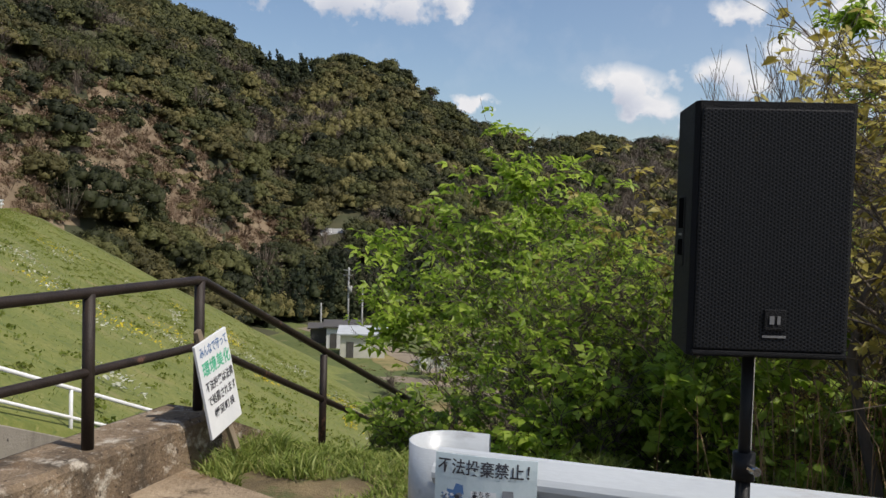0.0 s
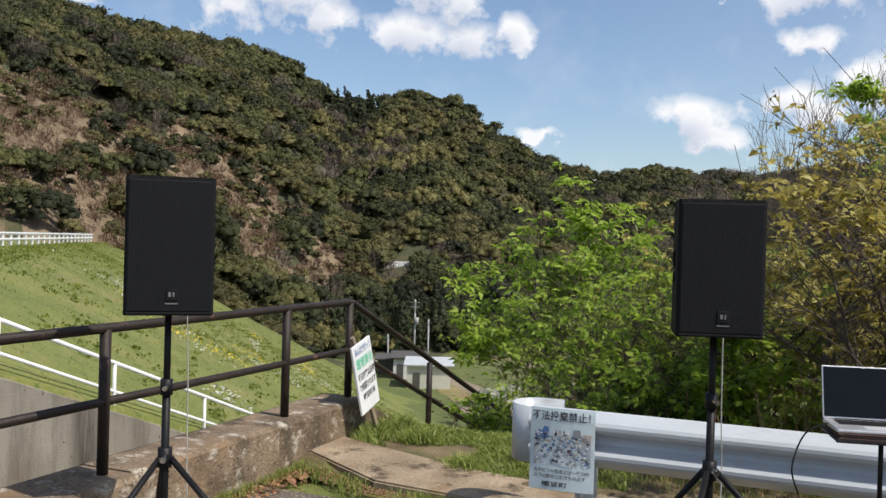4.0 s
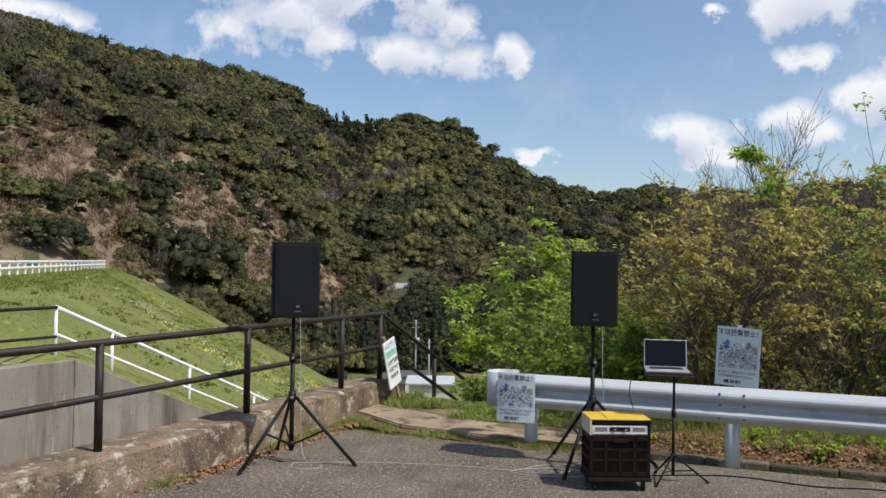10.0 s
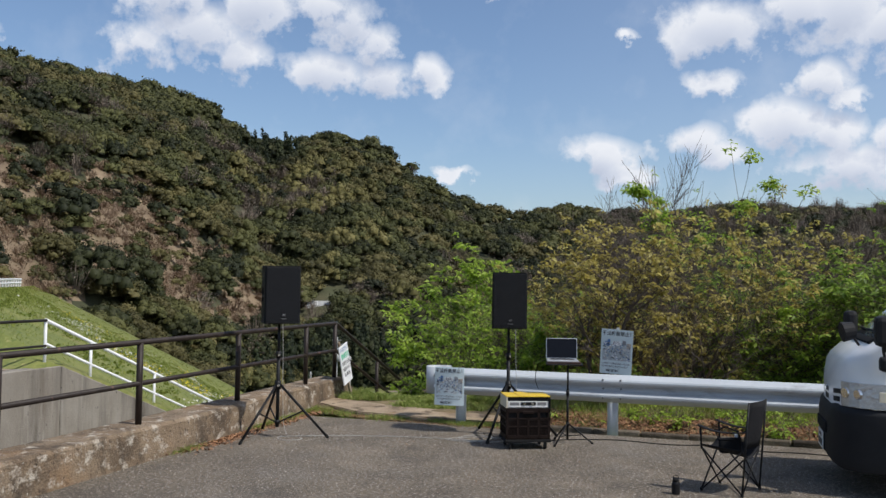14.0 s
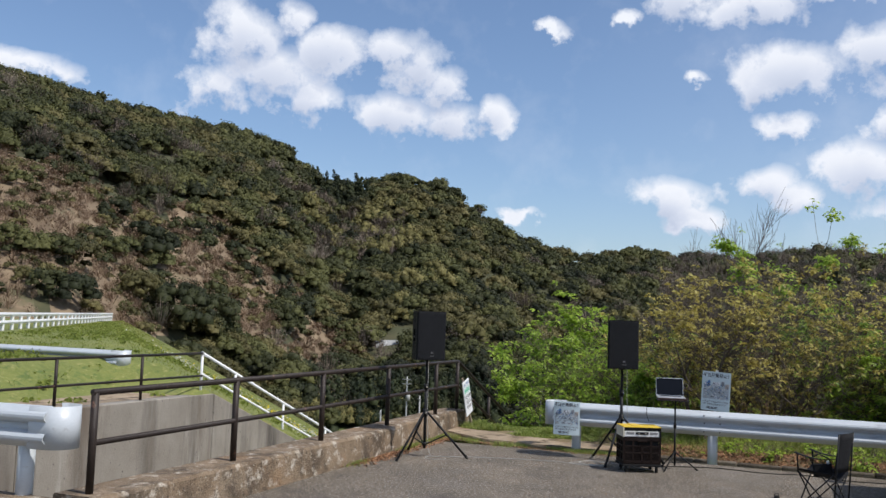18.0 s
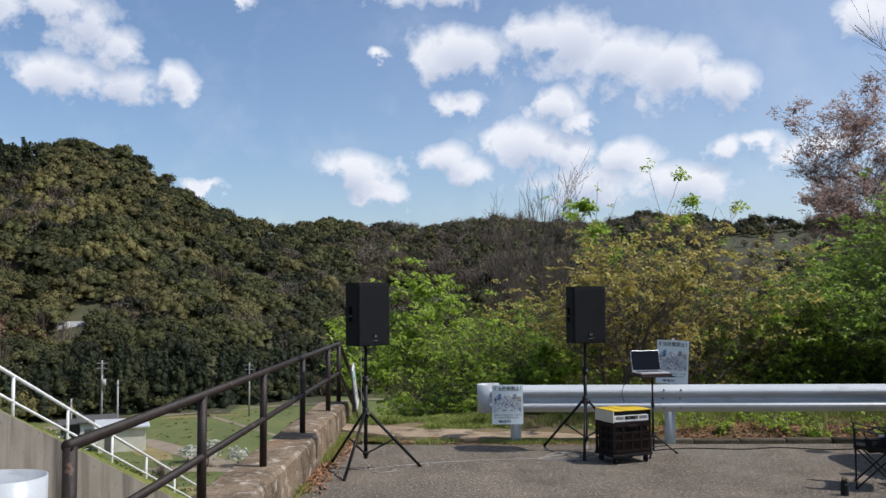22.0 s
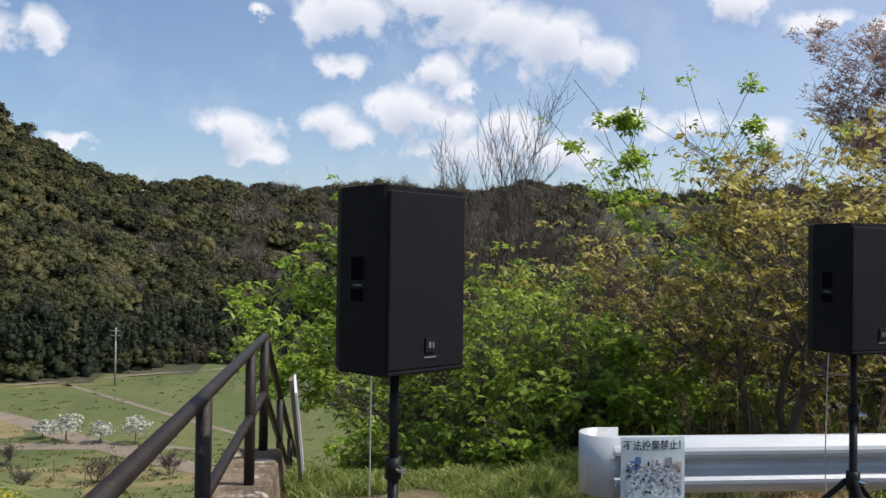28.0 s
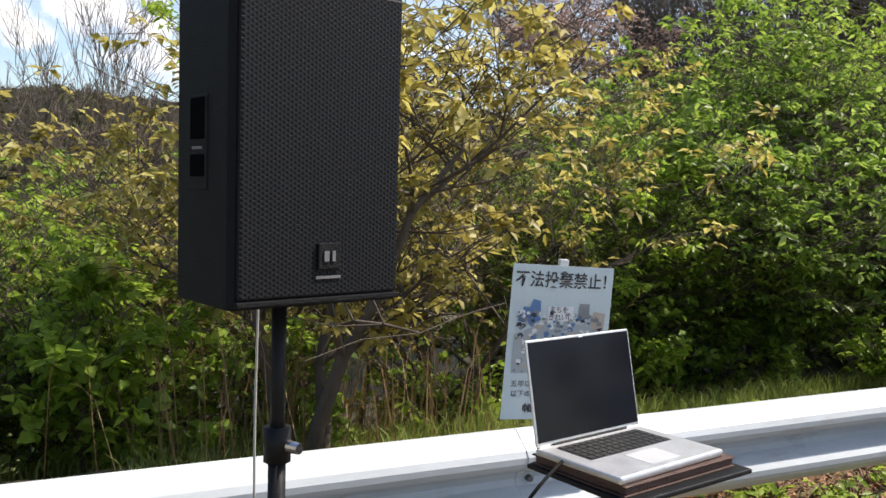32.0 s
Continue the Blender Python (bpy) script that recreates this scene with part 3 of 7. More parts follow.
# ---- guardrails ----
def beam_profile(h=0.35, depth=0.085):
    """W-beam cross-section, thin sheet, bulging towards -y."""
    pts = [(0.018, h / 2), (0.0, h / 2 - 0.004), (-depth * 0.85, h * 0.34), (-depth, h * 0.28), (-depth, h * 0.22), (-depth * 0.75, h * 0.15), (-0.010, h * 0.065), (-0.002, 0.0)]
    pts = pts + [(u, -v) for u, v in pts[:-1][::-1]]
    inner = [(u + 0.006, v * 0.985) for u, v in pts[::-1]]
    return pts + inner


def guardrail(name, length, posts, label, end_cap=True, joints=()):
    """Runs from its end cap along +x; the face looks to -y; origin on the ground under the end."""
    g = empty(name, label=label, category="guardrail")
    bm = extrude_profile([(u, v + 0.585) for u, v in beam_profile()], 0.16, length, "x")
    beam = part("beam", bm, RAIL_WHITE, g)
    for p in posts:
        part("post", tube((p, 0.075, -0.3), (p, 0.075, 0.66), 0.07, sides=20), RAIL_WHITE, g, smooth=True)
        part("bracket", box((0.07, 0.05, 0.20), (p, 0.022, 0.585), 0.004), RAIL_WHITE, g)
    for j in joints:
        part("splice", extrude_profile([(u - 0.004, v + 0.585) for u, v in beam_profile(0.352)], j - 0.16, j + 0.16, "x"), RAIL_WHITE, g)
        for dx in (-0.11, 0.11):
            for dz in (-0.125, 0.0, 0.125):
                yy = -0.078 if dz else -0.012
                part("bolt", tube((j + dx, yy + 0.01, 0.585 + dz * 0.9), (j + dx, yy - 0.016, 0.585 + dz * 0.9), 0.014, 0.011, 10), BOLT, g)
    if end_cap:
        bm = bmesh.new()
        r, h = 0.17, 0.355
        outer, inner = [], []
        pts = [(0.34, -0.055)] + [(0.17 - r * math.sin(a), 0.115 - r * math.cos(a)) for a in np.linspace(0, math.pi, 15)] + [(0.30, 0.285)]
        for rr, ring in ((1.0, outer), (0.965, inner)):
            for x, y in pts:
                cx, cy = 0.17 + (x - 0.17) * rr, 0.115 + (y - 0.115) * rr
                ring.append([bm.verts.new((cx, cy, 0.585 - h / 2)), bm.verts.new((cx, cy, 0.585 + h / 2))])
        for k in range(len(pts) - 1):
            bm.faces.new((outer[k][0], outer[k + 1][0], outer[k + 1][1], outer[k][1]))
            bm.faces.new((inner[k][1], inner[k + 1][1], inner[k + 1][0], inner[k][0]))
            bm.faces.new((outer[k][1], outer[k + 1][1], inner[k + 1][1], inner[k][1]))
            bm.faces.new((outer[k][0], inner[k][0], inner[k + 1][0], outer[k + 1][0]))
        part("end_cap", bm, RAIL_WHITE, g, smooth=True)
        for dz in (-0.1, 0.1):
            part("bolt", tube((0.30, -0.05, 0.585 + dz), (0.30, -0.078, 0.585 + dz), 0.016, 0.012, 10), BOLT, g)
    return g


g1 = guardrail("guardrail", 12.0, (0.50, 2.50, 6.5, 10.5), "white steel W-beam guardrail with a rounded end along the lot edge", joints=(2.5, 6.5, 10.5))
g1.matrix_world = pose(-2.53, -0.075, -0.02)
g2 = guardrail("guardrail", 9.0, (0.45, 2.45, 4.45, 6.45), "white steel guardrail with a rounded end on the spillway bridge", joints=(4.45,))
g2.matrix_world = pose(-4.58, -7.72, 0.33, 0, 0, 4) @ Matrix.Diagonal((-1, 1, 1, 1))
g3 = guardrail("guardrail", 8.0, (0.45, 2.45, 4.45, 6.45), "white steel guardrail at the end of the dam crest road", joints=(2.45,))
g3.matrix_world = pose(-11.9, 1.3, 0.32, 0, 0, -2) @ Matrix.Diagonal((-1, 1, 1, 1))


# ---- loudspeakers on stands ----
def grille_material():
    """Black perforated steel: rows of round holes as relief and colour of the metal."""
    m = bpy.data.materials.new("perforated_grille")
    m.use_nodes = True
    t = m.node_tree
    p = t.nodes["Principled BSDF"]
    co = t.nodes.new("ShaderNodeTexCoord")
    sep = t.nodes.new("ShaderNodeSeparateXYZ")
    t.links.new(co.outputs["Object"], sep.inputs[0])
    k = 2 * math.pi / 0.0092
    u = math_node(t, "MULTIPLY", sep.outputs[0], k)
    h = math_node(t, "MULTIPLY", u, 0.5)
    v = math_node(t, "MULTIPLY", sep.outputs[2], k * 0.866)
    a = math_node(t, "ADD", math_node(t, "COSINE", u), math_node(t, "ADD", math_node(t, "COSINE", math_node(t, "ADD", h, v)), math_node(t, "COSINE", math_node(t, "SUBTRACT", h, v))))
    holes = ramp_node(t, math_node(t, "ADD", math_node(t, "MULTIPLY", a, 0.2), 0.4), [(0.42, (1, 1, 1)), (0.58, (0, 0, 0))])
    col = ramp_node(t, holes, [(0.0, (0.0020, 0.0021, 0.0024)), (1.0, (0.0150, 0.0157, 0.018))])
    t.links.new(col, p.inputs["Base Color"])
    p.inputs["Roughness"].default_value = 0.5
    p.inputs["Specular IOR Level"].default_value = 0.13
    b = node(t, "ShaderNodeBump", Strength=0.7, Distance=0.002)
    t.links.new(holes, b.inputs["Height"])
    t.links.new(b.outputs[0], p.inputs["Normal"])
    return m


GRILLE = grille_material()
# near-black without gloss: the shade inside hollows, put into colour
HOLE_SHADE = material("painted_recess_shade", [(0.3, (0.005, 0.005, 0.005)), (0.7, (0.007, 0.007, 0.007))], 5.0, 0.95, 0.0, spec=0.0)
LOGO_GREY = material("logo_grey", [(0.3, (0.13, 0.13, 0.135)), (0.7, (0.20, 0.20, 0.20))], 20.0, 0.4, 0.0)


def speaker(w=0.426, h=0.686, d=0.37):
    """Front at y=0 looking to -y, origin at the middle of the underside front edge."""
    s = empty("loudspeaker", label="black full-range loudspeaker with perforated grille on a stand", category="loudspeaker")
    # cabinet: trapezoid plan, straight front shoulders
    plan = [(-w / 2, 0.018), (-w / 2, 0.03), (-w / 2 + 0.012, 0.262), (-w * 0.30, d), (w * 0.30, d), (w / 2 - 0.012, 0.262), (w / 2, 0.03), (w / 2, 0.018), (w / 2 - 0.012, 0.006), (-w / 2 + 0.012, 0.006)]
    bm = bmesh.new()
    lo = [bm.verts.new((x, y, 0)) for x, y in plan]
    hi = [bm.verts.new((x, y, h)) for x, y in plan]
    n = len(plan)
    for k in range(n):
        bm.faces.new((lo[k], lo[(k + 1) % n], hi[(k + 1) % n], hi[k]))
    bm.faces.new(lo[::-1])
    bm.faces.new(hi)
    bmesh.ops.recalc_face_normals(bm, faces=bm.faces)
    bmesh.ops.bevel(bm, geom=[e for e in bm.edges if abs(e.verts[0].co.z - e.verts[1].co.z) < 1e-4], offset=0.004, segments=2, affect="EDGES")
    part("cabinet", bm, BLACK_CAB, s)
    bm = box((w - 0.03, 0.014, h - 0.04), (0, 0.002, h / 2), 0.005)
    part("grille", bm, GRILLE, s)
    part("trim", box((w - 0.02, 0.018, 0.012), (0, 0.0, 0.012), 0.003), BLACK_CAB, s, "lower grey trim strip")
    b = part("badge", box((0.056, 0.008, 0.056), (0.012, -0.008, 0.105), 0.002), BLACK_CAB, s, "small square badge with a light emblem")
    for a, size in (((0.003, -0.0135, 0.105), (0.012, 0.002, 0.022)), ((0.021, -0.0135, 0.105), (0.008, 0.002, 0.022))):
        part("emblem", box(size, a), LOGO_GREY, b)
    part("emblem", box((0.062, 0.003, 0.006), (0.012, -0.0065, 0.060)), LOGO_GREY, b)
    for side in (-1, 1):
        # carrying handle on the side; its pockets are near-black blocks, their shade painted
        ang = math.atan2(0.012, 0.255)
        rot = Matrix.Rotation(side * ang, 3, "Z")
        cx, cy = side * (w / 2 - 0.0095), 0.155
        hd = part("handle", box((0.012, 0.10, 0.20), (cx, cy, 0.335), 0.005, None), BLACK_CAB, s)
        hd.data.transform(Matrix.Translation((cx, cy, 0)) @ rot.to_4x4() @ Matrix.Translation((-cx, -cy, 0)))
        strip_ = part("handle_label", box((0.0150, 0.050, 0.006), (cx, cy, 0.324), 0.001), LOGO_GREY, hd, "thin pale maker's strip")
        strip_.data.transform(Matrix.Translation((cx, cy, 0)) @ rot.to_4x4() @ Matrix.Translation((-cx, -cy, 0)))
        for zc, hh in ((0.385, 0.090), (0.288, 0.05)):
            pk = part("recess_shade", box((0.0145, 0.078, hh), (cx, cy, zc), 0.005), HOLE_SHADE, hd)
            pk.data.transform(Matrix.Translation((cx, cy, 0)) @ rot.to_4x4() @ Matrix.Translation((-cx, -cy, 0)))
    part("pole_cup", tube((0, 0.17, -0.012), (0, 0.17, 0.01), 0.045, sides=16), BLACK_METAL, s)
    return s


def speaker_stand(top=1.33, feet_r=0.62, turn=0.0, gather=0.62):
    """Three-legged steel stand, origin on the ground under the pole."""
    s = empty("speaker_stand", label="black steel tripod speaker stand with folding legs", category="speaker stand")
    part("pole", tube((0, 0, 0.12), (0, 0, 0.98), 0.021), BLACK_METAL, s, smooth=True)
    part("inner_pole", tube((0, 0, 0.9), (0, 0, top), 0.0175), BLACK_METAL, s, smooth=True)
    c = part("collar", tube((0, 0, 0.94), (0, 0, 1.02), 0.032), BLACK_METAL, s, smooth=True)
    part("knob", tube((0.02, -0.03, 0.98), (0.036, -0.058, 0.98), 0.015, 0.013), CHROME, c)
    c = part("leg_collar", tube((0, 0, gather - 0.05), (0, 0, gather + 0.05), 0.036), BLACK_METAL, s, smooth=True)
    part("knob", tube((0.02, -0.03, gather), (0.040, -0.064, gather), 0.018, 0.016), CHROME, c)
    part("lower_collar", tube((0, 0, 0.155), (0, 0, 0.205), 0.032), BLACK_METAL, s, smooth=True)
    for k in range(3):
        a = turn + k * math.tau / 3
        dx, dy = math.cos(a), math.sin(a)
        leg = part("leg", tube((0.03 * dx, 0.03 * dy, gather), (feet_r * dx, feet_r * dy, 0.02), 0.0160), BLACK_METAL, s, smooth=True)
        part("rubber_foot", tube((feet_r * dx * 0.97, feet_r * dy * 0.97, 0.045), (feet_r * dx * 1.02, feet_r * dy * 1.02, 0.0), 0.018), RUBBER, leg)
        f = 0.50
        hub, joint = Vector((0.02 * dx, 0.02 * dy, 0.18)), Vector(((0.03 + (feet_r - 0.03) * f) * dx, (0.03 + (feet_r - 0.03) * f) * dy, gather + (0.02 - gather) * f))
        part("brace", tube(hub, joint, 0.0095, sides=8), BLACK_METAL, s)
    return s


# the one near the parapet, and the one before the guardrail
for (x, y), yaw, feet, base_z in (((-3.79, -1.835), 40.0, radians(15), 1.357), ((-1.225, -0.73), 15.5, radians(140), 1.32)):
    st = speaker_stand(base_z, 0.60, feet)
    st.matrix_world = pose(x, y, 0)
    sp = speaker()
    m = Matrix.Rotation(radians(yaw), 4, "Z")
    front = Vector((x, y, 0)) - m.to_3x3() @ Vector((0, 0.17, 0))
    sp.matrix_world = Matrix.Translation((front.x, front.y, base_z)) @ m


# ---- woods on the hills ----
def clump_cloud(rng, centres, radii, heights, per_tree, size, core=True, cone=False):
    """Crowns of loose leaf clumps: one bent leafy patch (two triangles) after another on lumpy shells."""
    n = len(centres)
    reps = per_tree
    idx = np.repeat(np.arange(n), reps)
    m = len(idx)
    v = rng.normal(size=(m, 3))
    v /= np.linalg.norm(v, axis=1, keepdims=True)
    v[:, 2] = np.where(v[:, 2] < -0.25, -v[:, 2], v[:, 2])
    # lumps: each crown has its own bulges
    ph = rng.uniform(0, 6.28, (n, 4))[idx]
    lump = 1 + 0.20 * np.sin(3.1 * v[:, 0] * 2 + ph[:, 0]) * np.sin(2.7 * v[:, 1] * 2 + ph[:, 1]) + 0.16 * np.sin(6 * v[:, 2] + ph[:, 2] + 3 * v[:, 0])
    shell = lump * rng.uniform(0.72, 1.08, m)
    pos = v * shell[:, None]
    if cone:
        slim = np.clip(0.95 - 0.62 * (pos[:, 2] + 0.3), 0.12, 1.0)
        pos[:, 0] *= slim
        pos[:, 1] *= slim
    pos[:, 0] *= radii[idx]
    pos[:, 1] *= radii[idx]
    pos[:, 2] *= heights[idx]
    pos += centres[idx]
    nrm = v + rng.normal(scale=0.42, size=(m, 3))
    nrm /= np.linalg.norm(nrm, axis=1, keepdims=True)
    t1 = np.cross(nrm, rng.normal(size=(m, 3)))
    t1 /= np.linalg.norm(t1, axis=1, keepdims=True)
    t2 = np.cross(nrm, t1)
    s = (size[idx] * rng.uniform(0.45, 1.25, m))[:, None]
    a = pos + t1 * s
    b = pos + t2 * s * 0.8 + nrm * s * 0.2
    c = pos - t1 * s * 0.9
    d = pos - t2 * s * 0.8 - nrm * s * 0.25
    verts = np.stack([a, b, c, d], 1).reshape(-1, 3)
    k = np.arange(m)[:, None] * 4
    faces = np.concatenate([k + [0, 1, 2], k + [0, 2, 3]])
    return verts, faces


def twig_cloud(rng, centres, radii, heights, per_tree, width):
    """Leafless crowns: thin upright sprays fanning out from each foot."""
    idx = np.repeat(np.arange(len(centres)), per_tree)
    m = len(idx)
    a = rng.uniform(0, math.tau, m)
    q = np.sqrt(rng.uniform(0, 1, m))
    root = centres[idx] - np.stack([np.zeros(m), np.zeros(m), heights[idx] * 0.6], 1)
    tip = centres[idx] + np.stack([np.cos(a) * q * radii[idx], np.sin(a) * q * radii[idx], heights[idx] * (1.0 - 0.55 * q * q) * rng.uniform(0.6, 1.05, m)], 1)
    f0 = rng.uniform(0.1, 0.7, m)[:, None]
    base = root + (tip - root) * f0
    side = np.stack([-np.sin(a), np.cos(a), rng.normal(0, 0.3, m)], 1) * (width[idx] * rng.uniform(0.6, 1.3, m))[:, None]
    v = np.stack([base - side, base + side, tip], 1).reshape(-1, 3)
    return v, np.arange(m * 3).reshape(-1, 3)


def foliage(name, dark, mid, light, trans=0.25, rough=0.6, island=0.28, scale=0.11, tint=0.0):
    return material(name, [(0.25, dark), (0.5, mid), (0.78, light)], scale, rough, 0.0, 1.5, island=island, tint=tint, translucent=trans, spec=0.2)


def woods(name, dark, mid, light, trans=0.10, island=0.14):
    """Leaves of one kind of tree: each tree has its own tone, each spray a slight one."""
    dark, mid, light = (tuple(0.9 * c for c in col) for col in (dark, mid, light))
    return foliage(name, dark, mid, light, trans, 0.65, island, 0.45, 0.5)


bm = bmesh.new()
bmesh.ops.create_icosphere(bm, subdivisions=1, radius=1.0)
bmesh.ops.delete(bm, geom=[v for v in bm.verts if v.co.z < -0.9], context="VERTS")
bm.verts.ensure_lookup_table()
ICO_V = np.array([v.co[:] for v in bm.verts])
ICO_F = np.array([[v.index for v in f.verts] for f in bm.faces])
bm.free()


def lobe_cloud(rng, centres, radii, heights):
    """Closed lumpy lobes: the leafy masses of which a broad crown is made."""
    m, k = len(centres), len(ICO_V)
    ang = rng.uniform(0, math.tau, m)
    c, s = np.cos(ang)[:, None], np.sin(ang)[:, None]
    vx = ICO_V[None, :, 0] * c - ICO_V[None, :, 1] * s
    vy = ICO_V[None, :, 0] * s + ICO_V[None, :, 1] * c
    swell = rng.uniform(0.50, 1.0, (m, k))
    v = np.stack([vx * swell * radii[:, None], vy * swell * radii[:, None], ICO_V[None, :, 2] * swell * heights[:, None]], -1) + centres[:, None, :]
    f = ICO_F[None] + (np.arange(m) * k)[:, None, None]
    return v.reshape(-1, 3), f.reshape(-1, 3), k


WOODS = {
    "evergreen_woods": (woods("evergreen_leaves", (0.016, 0.0200, 0.0085), (0.034, 0.0395, 0.0150), (0.068, 0.072, 0.0270)), "dense dark green broadleaf woods on the hillside"),
    "green_woods": (woods("green_leaves", (0.034, 0.0385, 0.0135), (0.070, 0.074, 0.0250), (0.122, 0.122, 0.0420)), "mid-green broadleaf crowns on the hillside"),
    "olive_woods": (woods("olive_leaves", (0.058, 0.0540, 0.0200), (0.108, 0.096, 0.0350), (0.172, 0.148, 0.0580)), "olive-green woods with fresh spring growth on the hillside"),
    "bamboo_thicket": (woods("bamboo_leaves", (0.088, 0.082, 0.0270), (0.148, 0.133, 0.0460), (0.220, 0.193, 0.0700)), "pale yellow-green bamboo thicket on the hillside"),
    "cedar_woods": (woods("cedar_needles", (0.0140, 0.0205, 0.0095), (0.0270, 0.0365, 0.0150), (0.0500, 0.0590, 0.0230)), "dark cedar and cypress stand at the foot of the hill"),
    "bare_woods": (woods("bare_twigs", (0.100, 0.0780, 0.0590), (0.170, 0.135, 0.104), (0.260, 0.210, 0.165)), "grey-brown leafless woods on the hillside"),
    "dry_scrub": (woods("dry_scrub_twigs", (0.130, 0.0850, 0.0540), (0.220, 0.150, 0.098), (0.330, 0.240, 0.165)), "brown dry scrub on the open slope"),
}


TENT = (-85.5, 174.8)


def scatter_woods():
    rng = np.random.default_rng(7)
    field = []          # rows of az, r, kind, radius

    def add(az, r, kind, size):
        field.append(np.stack([az, r, kind.astype(float), size], 1))

    # the hillside
    n = 4900
    az = np.concatenate([rng.uniform(-58, 16, n - 450), rng.uniform(16, 56, 450)])
    u = rng.uniform(0, 1, n)
    toe, top = np.interp(az, *TOE_R), np.interp(az, *RIDGE_R)
    lo = np.where(az > 26, toe + 0.35 * (top - toe), toe + 1.0)
    r = np.sqrt(lo ** 2 + u * ((top + 6) ** 2 - lo ** 2))
    f = (r - toe) / (top - toe)
    x, y = r * np.sin(np.radians(az)), r * np.cos(np.radians(az))
    pick = 0.8 * fnoise(x * 0.055, y * 0.055, 1.0) + 0.5 * fnoise(x * 0.16, y * 0.16, 6.0) + 0.32 * rng.normal(size=n)
    kind = np.select([pick < -0.55, pick < -0.18, pick < 0.40], [5, 0, 1], 2)
    chance, second = rng.uniform(size=n), rng.uniform(size=n)
    # the big west slope: olive crowns above, darker ones lower down
    kind = np.where((az < -31) & (f > 0.55) & (kind == 0) & (chance < 0.6), 1, kind)
    # pale thicket and bare trees in the saddle below the knoll
    pale = (np.abs((az + 27.5) / 5.0) ** 2 + np.abs((f - 0.70) / 0.14) ** 2 < 1) & (chance < 0.72)
    kind = np.where(pale, np.where(second < 0.45, 3, np.where(second < 0.8, 5, 2)), kind)
    bamboo = (az > -27) & (az < -9) & (f > 0.22) & (f < 0.5) & (chance < 0.11)
    kind = np.where(bamboo, 3, kind)
    kind = np.where((f < 0.13) & (az > -29), np.where(chance < 0.62, 4, 0), kind)
    knoll = (az > -31.5) & (az < -27) & (f > 0.86)
    kind = np.where(knoll, np.where(chance < 0.7, 4, 0), kind)
    kind = np.where((f > 0.85) & (kind == 5) & (chance < 0.8), 1, kind)
    # behind the valley's head the woods are browner
    kind = np.where((az > -7) & (f > 0.3) & (chance < 0.42), 5, kind)
    op = open_slope(az, f)
    keep = ~(op & (chance > 0.30))
    kind = np.where(op, np.where(second < 0.40, 6, np.where(second < 0.62, 0, np.where(second < 0.82, 1, 2))), kind)
    size = (2.3 + 2.7 * rng.uniform(0, 1, n) ** 1.5) * np.where(az > 0, 1.25, 1.0) * np.where(kind == 4, 0.68, 1) * np.where(op, 0.66, 1)
    add(az[keep], r[keep], kind[keep], size[keep])
    # low scrub on the open slope
    m = 3600
    a2, q2 = rng.uniform(-56, -26, m), rng.uniform(0, 0.5, m)
    t2, p2 = np.interp(a2, *TOE_R), np.interp(a2, *RIDGE_R)
    k = open_slope(a2, q2)
    add(a2[k], (t2 + 2 + q2 * (p2 - t2))[k], np.where(rng.uniform(size=m) < 0.80, 6, rng.choice([0, 1, 2, 2], m))[k], rng.uniform(0.5, 1.6, m)[k])
    # single large trees at the foot of the slope
    add(np.array([-41.7, -38.4, -40.0, -36.8, -34.6, -43.2]), np.array([116.0, 126.0, 121.0, 133.0, 138.0, 112.0]), np.array([0, 2, 0, 3, 2, 5]), np.array([5.4, 4.3, 3.6, 3.4, 3.0, 3.0]))
    # broadleaf fringe along the dam's foot and cedars along the foot of the hill
    m = 240
    a4 = rng.uniform(-46, -26, m)
    add(a4, np.interp(a4, *TOE_R) + rng.uniform(0, 14, m), rng.choice([0, 0, 1, 2, 3], m), rng.uniform(1.6, 3.2, m))
    m = 460
    a4 = rng.uniform(-31, 14, m)
    k = np.abs(a4 + 11.5) > 0.7
    add(a4[k], (np.interp(a4, *TOE_R) + rng.uniform(-1, 16, m))[k], np.where(rng.uniform(size=m) < 0.7, 4, rng.choice([0, 1, 5], m))[k], rng.uniform(1.6, 3.1, m)[k])
    # crowns along the far ridge
    m = 520
    a5 = rng.uniform(-6, 46, m)
    add(a5, np.interp(a5, *RIDGE_R) + rng.uniform(-40, 5, m), rng.choice([0, 0, 1, 5], m), rng.uniform(2.4, 4.6, m))
    # woods standing on the near slope to the east
    m = 300
    a3, r3 = rng.uniform(3, 60, m), rng.uniform(24, 170, m)
    k = (r3 * np.sin(np.radians(a3)) < 9) | (r3 > 34)
    add(a3[k], r3[k], rng.choice([5, 5, 2, 1, 0], m)[k], rng.uniform(1.6, 2.8, m)[k])

    az, r, kind, size = np.concatenate(field).T
    kind = kind.astype(int)
    x, y = r * np.sin(np.radians(az)), r * np.cos(np.radians(az))
    z = ground_z(x, y)
    keep = ~((dam_z(x, y) > z - 0.3) & (x < -9))
    keep &= ~((np.hypot(x - TENT[0], y - TENT[1]) < 3.6) | (np.hypot(x - TENT[0] * 0.965, y - TENT[1] * 0.965) < 2.3))
